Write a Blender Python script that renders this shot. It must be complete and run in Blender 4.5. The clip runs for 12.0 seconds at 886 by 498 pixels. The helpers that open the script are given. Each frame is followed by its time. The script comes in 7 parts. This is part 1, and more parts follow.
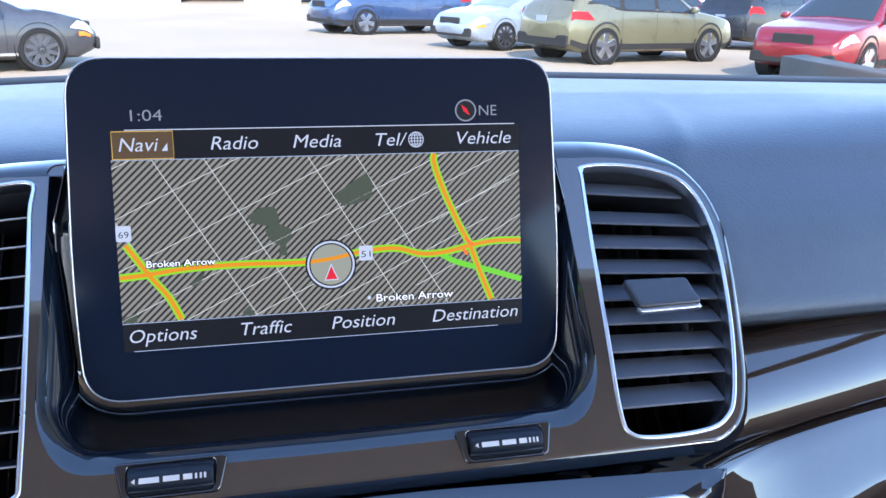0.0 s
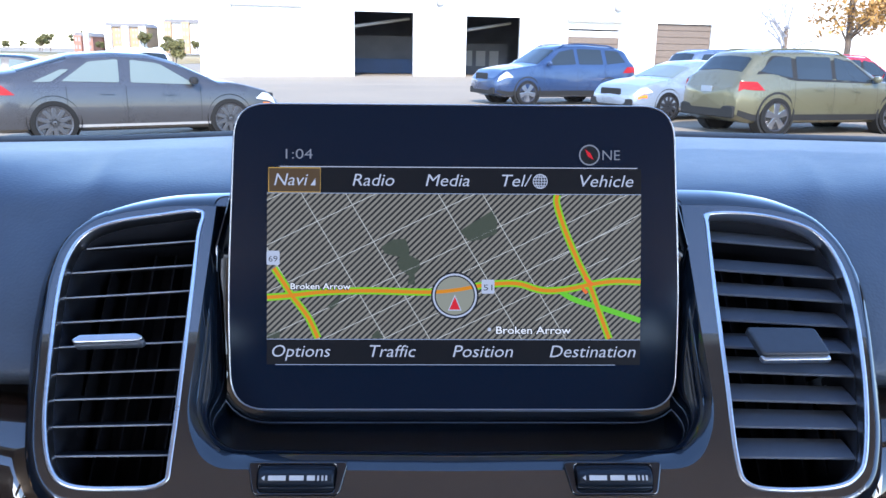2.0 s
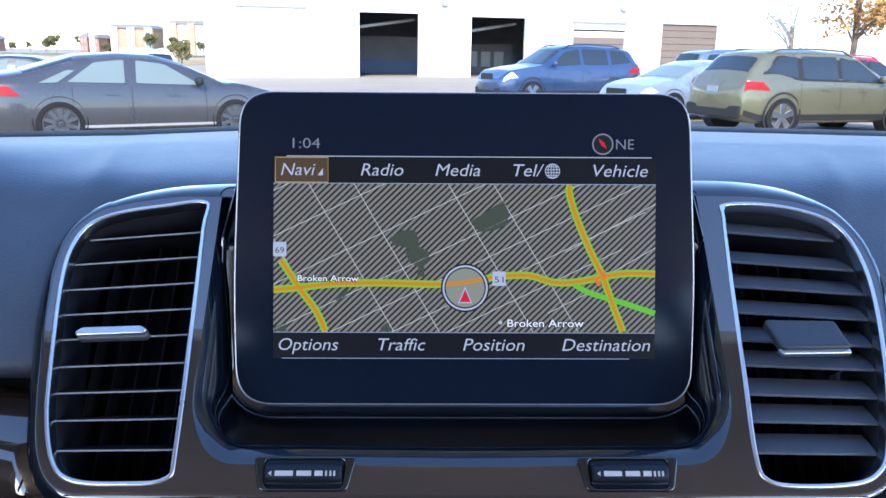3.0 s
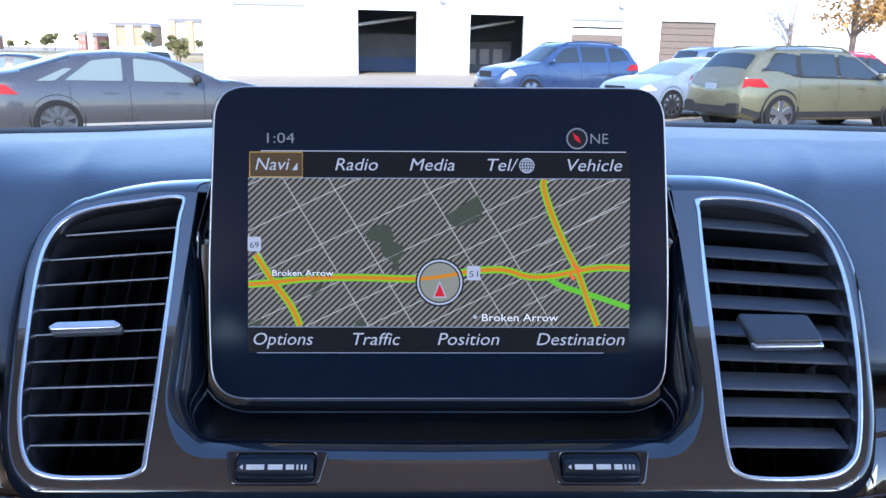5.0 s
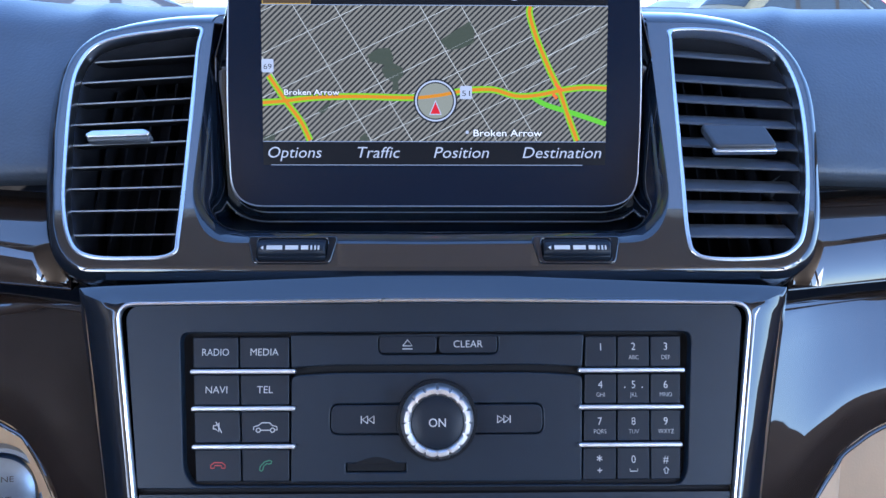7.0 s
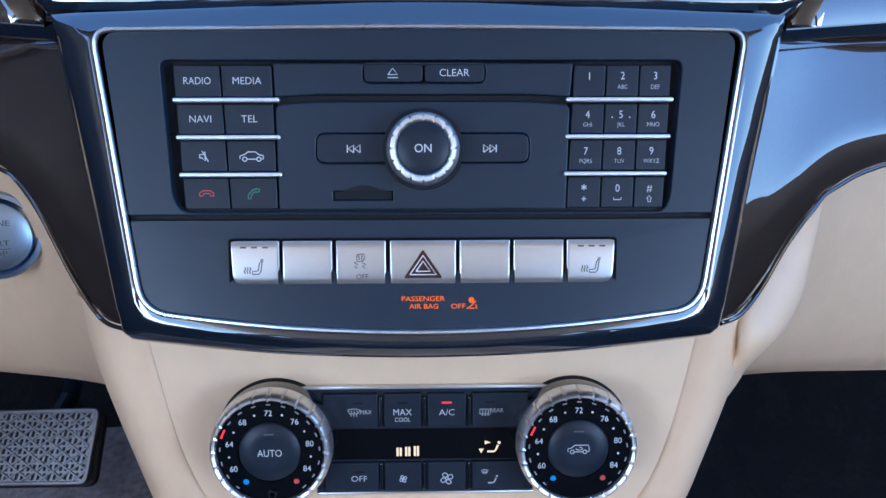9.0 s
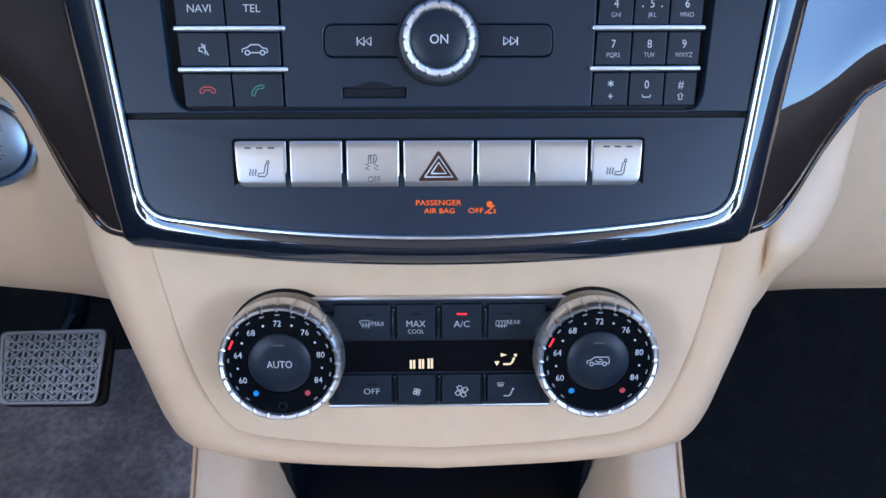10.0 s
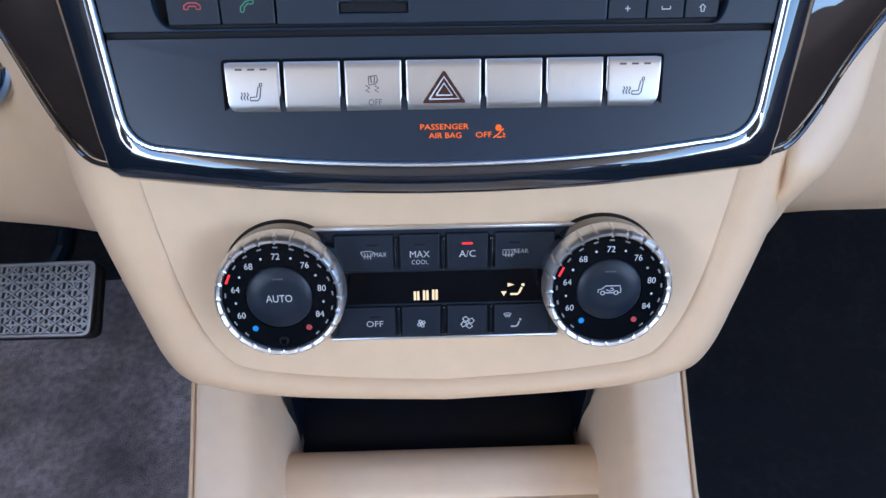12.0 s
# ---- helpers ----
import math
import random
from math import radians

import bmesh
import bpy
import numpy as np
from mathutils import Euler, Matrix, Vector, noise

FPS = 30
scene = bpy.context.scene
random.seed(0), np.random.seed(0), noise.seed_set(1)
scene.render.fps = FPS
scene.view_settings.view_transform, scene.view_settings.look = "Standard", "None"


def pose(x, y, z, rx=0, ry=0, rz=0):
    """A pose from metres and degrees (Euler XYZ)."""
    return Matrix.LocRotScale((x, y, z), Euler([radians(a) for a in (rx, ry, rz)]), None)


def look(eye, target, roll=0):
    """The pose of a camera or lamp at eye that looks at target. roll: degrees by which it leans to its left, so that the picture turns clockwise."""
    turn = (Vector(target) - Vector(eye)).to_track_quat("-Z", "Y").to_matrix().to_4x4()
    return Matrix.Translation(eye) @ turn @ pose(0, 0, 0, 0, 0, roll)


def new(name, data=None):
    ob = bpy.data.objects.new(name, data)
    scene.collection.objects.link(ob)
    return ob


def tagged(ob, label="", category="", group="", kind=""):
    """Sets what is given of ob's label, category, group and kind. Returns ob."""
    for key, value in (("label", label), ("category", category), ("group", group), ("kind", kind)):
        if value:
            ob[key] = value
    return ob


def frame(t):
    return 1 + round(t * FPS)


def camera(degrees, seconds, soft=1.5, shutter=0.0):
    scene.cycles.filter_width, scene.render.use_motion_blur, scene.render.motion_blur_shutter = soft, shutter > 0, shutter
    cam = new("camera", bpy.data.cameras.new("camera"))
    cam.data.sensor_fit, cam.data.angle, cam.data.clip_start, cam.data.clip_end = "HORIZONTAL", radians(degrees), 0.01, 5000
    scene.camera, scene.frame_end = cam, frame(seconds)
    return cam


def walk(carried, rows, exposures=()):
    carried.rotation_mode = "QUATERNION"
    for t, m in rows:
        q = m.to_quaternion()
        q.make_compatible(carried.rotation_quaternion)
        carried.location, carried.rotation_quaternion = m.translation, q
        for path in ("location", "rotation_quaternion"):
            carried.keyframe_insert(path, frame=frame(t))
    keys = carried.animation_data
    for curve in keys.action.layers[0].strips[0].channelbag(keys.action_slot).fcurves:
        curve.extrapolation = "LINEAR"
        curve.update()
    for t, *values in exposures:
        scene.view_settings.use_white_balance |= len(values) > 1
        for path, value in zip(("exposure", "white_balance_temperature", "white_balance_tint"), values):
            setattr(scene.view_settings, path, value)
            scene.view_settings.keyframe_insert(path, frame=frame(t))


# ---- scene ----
cam = camera(59.2, 12.0)
PATH = [
    (0, (-0.0303, 0.0761, 1.3448), (0.4282, 1.9153, 0.7068), 1.89),
    (0.5, (-0.0239, 0.0484, 1.3486), (0.2297, 1.9501, 0.7835), 1.50),
    (1, (-0.0161, 0.0484, 1.3394), (0.1350, 1.9754, 0.8259), 1.35),
    (1.5, (-0.0194, 0.0505, 1.3368), (0.0832, 1.9860, 0.8434), 1.24),
    (2, (-0.0189, 0.0514, 1.3363), (0.0557, 1.9909, 0.8539), 1.18),
    (2.5, (-0.0207, 0.0556, 1.3333), (0.0431, 1.9958, 0.8522), 1.12),
    (3, (-0.0210, 0.0580, 1.3300), (0.0410, 1.9983, 0.8492), 1.10),
    (3.5, (-0.0093, 0.0568, 1.3271), (0.0550, 1.9967, 0.8449), 1.11),
    (5.3, (-0.0094, 0.0570, 1.3290), (0.0558, 1.9951, 0.8397), 0.99),
    (5.5, (-0.0089, 0.0580, 1.3270), (0.0677, 1.9949, 0.8347), 1.12),
    (6, (-0.0139, 0.0340, 1.3123), (0.0660, 1.9658, 0.8008), 1.12),
    (6.5, (-0.0103, 0.0149, 1.2903), (0.0693, 1.9349, 0.7359), 1.09),
    (6.7, (-0.0110, 0.0073, 1.2842), (0.0663, 1.9205, 0.7065), 1.01),
    (8.3, (-0.0042, -0.0174, 1.2519), (0.0823, 1.7722, 0.3632), 1.21),
    (8.5, (-0.0034, -0.0179, 1.2468), (0.0831, 1.7487, 0.3131), 1.22),
    (9, (-0.0060, -0.0173, 1.2361), (0.0821, 1.7023, 0.2187), 1.23),
    (9.5, (-0.0117, -0.0146, 1.2267), (0.0620, 1.6587, 0.1337), 1.03),
    (10, (-0.0100, -0.0082, 1.2162), (0.0636, 1.6159, 0.0513), 1.10),
    (10.5, (-0.0141, -0.0033, 1.2086), (0.0718, 1.5803, -0.0099), 1.23),
    (11, (-0.0118, 0.0054, 1.1982), (0.0780, 1.5437, -0.0768), 1.25),
    (11.5, (-0.0112, 0.0095, 1.1942), (0.0841, 1.5116, -0.1229), 1.36),
    (12, (-0.0166, 0.0065, 1.2077), (0.0827, 1.5074, -0.1105), 1.03),
]
EXPOSURES = [(0.0, 2.52, 5800, 15), (1.0, 2.36, 5680, 15), (2.5, 2.05, 5550, 15), (5.5, 2.1, 5500, 16), (6.5, 2.3, 5450, 16), (8.5, 2.52, 4930, 10), (9.5, 2.53, 5040, 11), (12.0, 2.62, 5350, 11)]
walk(cam, [(t, look(eye, target, roll)) for t, eye, target, roll in PATH], EXPOSURES)

# ---- light ----
SUN_ELEV, SUN_AZ = 38.0, 183.0          # degrees; azimuth clockwise from straight ahead
sun_dir = Vector((math.sin(radians(SUN_AZ)) * math.cos(radians(SUN_ELEV)), math.cos(radians(SUN_AZ)) * math.cos(radians(SUN_ELEV)), math.sin(radians(SUN_ELEV))))
world = bpy.data.worlds.new("sky")
scene.world = world
world.use_nodes = True
wn = world.node_tree
sky = wn.nodes.new("ShaderNodeTexSky")
sky.sky_type, sky.sun_disc = "NISHITA", False
sky.sun_elevation, sky.sun_rotation = radians(SUN_ELEV), radians(SUN_AZ)
sky.air_density, sky.dust_density, sky.ozone_density = 1.0, 0.3, 0.8
wn.links.new(sky.outputs["Color"], wn.nodes["Background"].inputs["Color"])
wn.nodes["Background"].inputs["Strength"].default_value = 0.15
sun = new("sun", bpy.data.lights.new("sun", "SUN"))
sun.data.energy, sun.data.angle, sun.data.color = 2.0, radians(0.55), (1.0, 0.87, 0.70)
sun.matrix_world = Matrix.Translation((0, 0, 30)) @ sun_dir.to_track_quat("Z", "Y").to_matrix().to_4x4()

# added area lamps in the side windows: fill for daylight, aimed at the headliner
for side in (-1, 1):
    win = new("window_fill", bpy.data.lights.new("window_fill", "AREA"))
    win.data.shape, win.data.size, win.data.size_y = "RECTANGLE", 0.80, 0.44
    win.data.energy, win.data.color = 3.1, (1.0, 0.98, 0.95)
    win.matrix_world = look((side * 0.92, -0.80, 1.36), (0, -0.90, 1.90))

# ---- building helpers ----
MM = 0.001


def plane(y, z, lean, x=0.0, k=1.0):
    """A frame on a slanted panel: x across, y up the slope, z out towards the cabin; k is its scale."""
    a = radians(lean)
    m = Matrix(((1, 0, 0, x), (0, math.sin(a), -math.cos(a), y), (0, math.cos(a), math.sin(a), z), (0, 0, 0, 1)))
    return m @ Matrix.Diagonal((k, k, k, 1))


# how the car stands on the lot: slightly nose up and turned
CAR = pose(0.0081, 0.0386, -0.0161, 1.97, -0.68, -1.03)
# the slanted panels of the centre stack, in the car
SCR, VEN = plane(0.4182, 1.2404, 15.3, -0.0008, 1.0029), plane(0.3986, 1.2115, 44.3, -0.0009, 0.9805)
AUD, CLI = plane(0.2920, 1.0945, 27.2, 0.0007, 1.0266), plane(0.2693, 0.9550, 23.2, 0.0011, 1.0422)
# what is drawn round a panel at its nominal place moves with that panel
VEN_DRAWN = plane(0.408, 1.205, 45)
BY_DASH = Matrix.Translation(VEN.translation) @ Matrix.Diagonal((0.98, 0.98, 0.98, 1)) @ Matrix.Translation(-VEN_DRAWN.translation)
BY_AUD = AUD @ plane(0.287, 1.094, 29).inverted()
BY_CLI = CLI @ plane(0.2555, 0.965, 25).inverted()


def thing(name, m=None, label="", category="", group="", kind=""):
    ob = new(name)
    ob.empty_display_size = 0.05
    if m is not None:
        ob.matrix_world = m
    return tagged(ob, label, category, group, kind)


def part(name, me, material, parent=None, label="", at=None):
    """One mesh under a thing or a part; me is a mesh or a bmesh."""
    if isinstance(me, bmesh.types.BMesh):
        bm, me = me, bpy.data.meshes.new(name)
        bm.to_mesh(me)
        bm.free()
    ob = new(name, me)
    if material is not None and not me.materials:
        me.materials.append(material)
    if parent is not None:
        ob.parent = parent
    if at is not None:
        ob.matrix_local = at
    if label:
        ob["label"] = label
    return ob


def smooth(me, angle=35):
    me.polygons.foreach_set("use_smooth", [True] * len(me.polygons))
    me.set_sharp_from_angle(angle=radians(angle))
    return me


def mirror(pts):
    """Right half from top to bottom -> closed outline."""
    return list(pts) + [(-x, y) for x, y in reversed(pts) if abs(x) > 1e-6]


def rounded(pts, r, n=5):
    """Corners of a closed outline, rounded by r (one number or one a corner)."""
    out, count = [], len(pts)
    for i in range(count):
        p0, p1, p2 = Vector(pts[i - 1]), Vector(pts[i]), Vector(pts[(i + 1) % count])
        rr = r[i] if isinstance(r, (list, tuple)) else r
        a, b = p0 - p1, p2 - p1
        d = min(rr, a.length * 0.49, b.length * 0.49)
        a, b = p1 + a.normalized() * d, p1 + b.normalized() * d
        for k in range(n + 1):
            t = k / n
            out.append(tuple(a * (1 - t) ** 2 + p1 * 2 * t * (1 - t) + b * t * t))
    return out


def spline(pts, n=6, closed=True):
    """Catmull-Rom curve through points of any dimension."""
    out, count = [], len(pts)
    for i in range(count if closed else count - 1):
        idx = [(i + k) % count if closed else min(max(i + k, 0), count - 1) for k in (-1, 0, 1, 2)]
        p = [Vector(pts[j]) for j in idx]
        for k in range(n):
            t = k / n
            out.append(tuple(0.5 * (2 * p[1] + (p[2] - p[0]) * t + (2 * p[0] - 5 * p[1] + 4 * p[2] - p[3]) * t * t + (3 * p[1] - p[0] - 3 * p[2] + p[3]) * t ** 3)))
    if not closed:
        out.append(tuple(pts[-1]))
    return out


def inset(pts, d):
    """A closed outline moved inwards by d (outwards: minus)."""
    area = sum(pts[i - 1][0] * pts[i][1] - pts[i][0] * pts[i - 1][1] for i in range(len(pts)))
    s, out, count = (1 if area > 0 else -1), [], len(pts)
    for i in range(count):
        p0, p1, p2 = Vector(pts[i - 1]), Vector(pts[i]), Vector(pts[(i + 1) % count])
        e1, e2 = (p1 - p0), (p2 - p1)
        n1, n2 = Vector((-e1.y, e1.x)), Vector((-e2.y, e2.x))
        nn = (n1.normalized() if n1.length else n2) + (n2.normalized() if n2.length else n1)
        nn = nn.normalized() if nn.length > 1e-9 else n1.normalized()
        out.append(tuple(p1 + nn * d * s))
    return out


def from_curve(cu, dz=0.0, angle=35):
    ob = bpy.data.objects.new("tmp", cu)
    me = bpy.data.meshes.new_from_object(ob)
    bpy.data.objects.remove(ob)
    bpy.data.curves.remove(cu)
    me.materials.clear()
    if dz:
        me.transform(Matrix.Translation((0, 0, dz)))
    return smooth(me, angle)


def plate(outer, z0, z1, bev=0.0, holes=(), unit=MM, seg=2):
    """A solid slab with an outline, holes and rounded edges."""
    cu = bpy.data.curves.new("plate", "CURVE")
    cu.dimensions, cu.fill_mode = "2D", "BOTH"
    for loop in (outer, *holes):
        sp = cu.splines.new("POLY")
        sp.points.add(len(loop) - 1)
        for p, q in zip(sp.points, loop):
            p.co = (q[0] * unit, q[1] * unit, 0, 1)
        sp.use_cyclic_u = True
    cu.extrude = max((z1 - z0) / 2 - bev, 0) * unit
    cu.bevel_depth, cu.bevel_resolution, cu.offset = bev * unit, seg, -bev * unit
    return from_curve(cu, (z0 + z1) / 2 * unit)


def tube(pts, r, closed=False, unit=1.0, seg=3):
    cu = bpy.data.curves.new("tube", "CURVE")
    cu.dimensions, cu.bevel_depth, cu.bevel_resolution, cu.use_fill_caps = "3D", r * unit, seg, True
    sp = cu.splines.new("POLY")
    sp.points.add(len(pts) - 1)
    for p, q in zip(sp.points, pts):
        p.co = (q[0] * unit, q[1] * unit, q[2] * unit, 1)
    sp.use_cyclic_u = closed
    return from_curve(cu)


def rect(x0, y0, x1, y1, r=0.0, n=4):
    pts = [(x0, y0), (x1, y0), (x1, y1), (x0, y1)]
    return rounded(pts, r, n) if r else pts


def disc(cx, cy, r, n=32):
    return [(cx + r * math.cos(2 * math.pi * i / n), cy + r * math.sin(2 * math.pi * i / n)) for i in range(n)]


def words(s, x, y, size, z, shear=0.0, align="CENTER", turn=0.0, stretch=1.0, bold=0.0):
    """Lettering as a thin flat mesh; size is the height of a capital in millimetres."""
    cu = bpy.data.curves.new("words", "FONT")
    cu.body, cu.align_x, cu.align_y, cu.size, cu.shear = s, align, "CENTER", size * 1.4 * MM, shear
    cu.offset, cu.resolution_u = bold * MM, 3
    me = from_curve(cu)
    m = Matrix.Translation((x * MM, y * MM, z * MM)) @ Matrix.Rotation(radians(turn), 4, "Z") @ Matrix.Diagonal((stretch, 1, 1, 1))
    me.transform(m)
    return me


def strokes(paths, w, z, unit=MM):
    """Flat ribbons of width w along 2D paths."""
    verts, faces = [], []
    for path in paths:
        path = [Vector(p) for p in path]
        base = len(verts)
        for i, p in enumerate(path):
            a, b = path[max(i - 1, 0)], path[min(i + 1, len(path) - 1)]
            d = (b - a).normalized() if (b - a).length else Vector((1, 0))
            nn = Vector((-d.y, d.x)) * w / 2
            verts += [((p + nn).x * unit, (p + nn).y * unit, z * unit), ((p - nn).x * unit, (p - nn).y * unit, z * unit)]
        for i in range(len(path) - 1):
            k = base + 2 * i
            faces.append((k, k + 1, k + 3, k + 2))
    me = bpy.data.meshes.new("strokes")
    me.from_pydata(verts, [], faces)
    return me


def flat(pts, z, unit=MM):
    return plate(pts, z, z + 0.04, 0.0, (), unit)


def surface(rows, close_u=False, close_v=False):
    """A mesh through rows of points of equal length."""
    nu, nv = len(rows), len(rows[0])
    verts = [tuple(p) for r in rows for p in r]
    faces = []
    for i in range(nu if close_u else nu - 1):
        for j in range(nv if close_v else nv - 1):
            a, b = i * nv + j, i * nv + (j + 1) % nv
            c, d = ((i + 1) % nu) * nv + (j + 1) % nv, ((i + 1) % nu) * nv + j
            faces.append((a, b, c, d))
    me = bpy.data.meshes.new("surface")
    me.from_pydata(verts, [], faces)
    return smooth(me, 40)


def thick(ob, t, offset=-1.0):
    mod = ob.modifiers.new("thickness", "SOLIDIFY")
    mod.thickness, mod.offset = t, offset
    return ob


def box(x0, y0, z0, x1, y1, z1, bev=0.0, unit=1.0, seg=2):
    me = plate(rect(x0, y0, x1, y1, bev, 3) if bev else rect(x0, y0, x1, y1), z0, z1, bev * 0.5, (), unit, seg)
    return me


def turned(profile, n=32, unit=1.0):
    """A solid of revolution about z from (radius, height) pairs."""
    rows = [[(r * math.cos(2 * math.pi * k / n) * unit, r * math.sin(2 * math.pi * k / n) * unit, z * unit) for k in range(n)] for r, z in profile]
    return surface(rows, False, True)


# ---- materials ----
def material(name, colour, rough=0.5, metal=0.0, **more):
    """Principled material with mottling at two scales, grain relief and uneven gloss."""
    m = bpy.data.materials.new(name)
    m.use_nodes = True
    nt, b = m.node_tree, m.node_tree.nodes["Principled BSDF"]
    b.inputs["Roughness"].default_value, b.inputs["Metallic"].default_value = rough, metal
    b.inputs["Base Color"].default_value = (*colour, 1)
    for key, socket in (("ior", "IOR"), ("coat", "Coat Weight"), ("spec", "Specular IOR Level"), ("sheen", "Sheen Weight"), ("aniso", "Anisotropic")):
        if key in more:
            b.inputs[socket].default_value = more[key]
    if more.get("coat"):
        b.inputs["Coat Roughness"].default_value, b.inputs["Coat IOR"].default_value = 0.02, more.get("coat_ior", 1.5)
    vary, grain, relief = more.get("vary", 0.0), more.get("grain", 0.0), more.get("relief", 0.0)
    tc = nt.nodes.new("ShaderNodeTexCoord")
    if vary:
        fac = None
        for scale, amount in ((more.get("blotch", 6.0), vary), (more.get("fine", 90.0), vary * 0.6)):
            no = nt.nodes.new("ShaderNodeTexNoise")
            no.inputs["Scale"].default_value, no.inputs["Detail"].default_value = scale, 5.0
            nt.links.new(tc.outputs["Object"], no.inputs["Vector"])
            mr = nt.nodes.new("ShaderNodeMapRange")
            mr.inputs["From Min"].default_value, mr.inputs["From Max"].default_value = 0.3, 0.7
            mr.inputs["To Min"].default_value, mr.inputs["To Max"].default_value = 1 - amount, 1 + amount
            nt.links.new(no.outputs["Fac"], mr.inputs["Value"])
            if fac is None:
                fac = mr.outputs["Result"]
            else:
                mu = nt.nodes.new("ShaderNodeMath")
                mu.operation = "MULTIPLY"
                nt.links.new(fac, mu.inputs[0])
                nt.links.new(mr.outputs["Result"], mu.inputs[1])
                fac = mu.outputs["Value"]
        vm = nt.nodes.new("ShaderNodeVectorMath")
        vm.operation = "SCALE"
        vm.inputs[0].default_value = colour
        nt.links.new(fac, vm.inputs["Scale"])
        nt.links.new(vm.outputs["Vector"], b.inputs["Base Color"])
        rm = nt.nodes.new("ShaderNodeMath")
        rm.operation, rm.use_clamp = "MULTIPLY", True
        rm.inputs[1].default_value = rough
        nt.links.new(fac, rm.inputs[0])
        nt.links.new(rm.outputs["Value"], b.inputs["Roughness"])
    if relief:
        if more.get("leather"):
            te = nt.nodes.new("ShaderNodeTexVoronoi")
            te.feature = "SMOOTH_F1"
            out = te.outputs["Distance"]
        else:
            te = nt.nodes.new("ShaderNodeTexNoise")
            te.inputs["Detail"].default_value = 4.0
            out = te.outputs["Fac"]
        te.inputs["Scale"].default_value = grain
        nt.links.new(tc.outputs["Object"], te.inputs["Vector"])
        bu = nt.nodes.new("ShaderNodeBump")
        bu.inputs["Strength"].default_value, bu.inputs["Distance"].default_value = relief, more.get("depth", 0.0004)
        nt.links.new(out, bu.inputs["Height"])
        nt.links.new(bu.outputs["Normal"], b.inputs["Normal"])
    return m


def glow(name, colour, strength=1.0):
    m = bpy.data.materials.new(name)
    m.use_nodes = True
    b = m.node_tree.nodes["Principled BSDF"]
    b.inputs["Base Color"].default_value = (0.01, 0.01, 0.01, 1)
    b.inputs["Roughness"].default_value, b.inputs["Specular IOR Level"].default_value = 0.3, 0.12
    b.inputs["Emission Color"].default_value, b.inputs["Emission Strength"].default_value = (*colour, 1), strength
    return m


def pane(name, tint=(1, 1, 1), gloss=0.6, rough=0.0):
    """Thin glass: clear, with a Fresnel mirror."""
    m = bpy.data.materials.new(name)
    m.use_nodes = True
    nt = m.node_tree
    nt.nodes.remove(nt.nodes["Principled BSDF"])
    tr, gl, fr, mx = (nt.nodes.new("ShaderNode" + k) for k in ("BsdfTransparent", "BsdfGlossy", "Fresnel", "MixShader"))
    tr.inputs["Color"].default_value = (*tint, 1)
    gl.inputs["Roughness"].default_value = rough
    fr.inputs["IOR"].default_value = 1.0 + gloss * 0.5
    nt.links.new(fr.outputs["Fac"], mx.inputs["Fac"])
    nt.links.new(tr.outputs["BSDF"], mx.inputs[1])
    nt.links.new(gl.outputs["BSDF"], mx.inputs[2])
    nt.links.new(mx.outputs["Shader"], nt.nodes["Material Output"].inputs["Surface"])
    return m


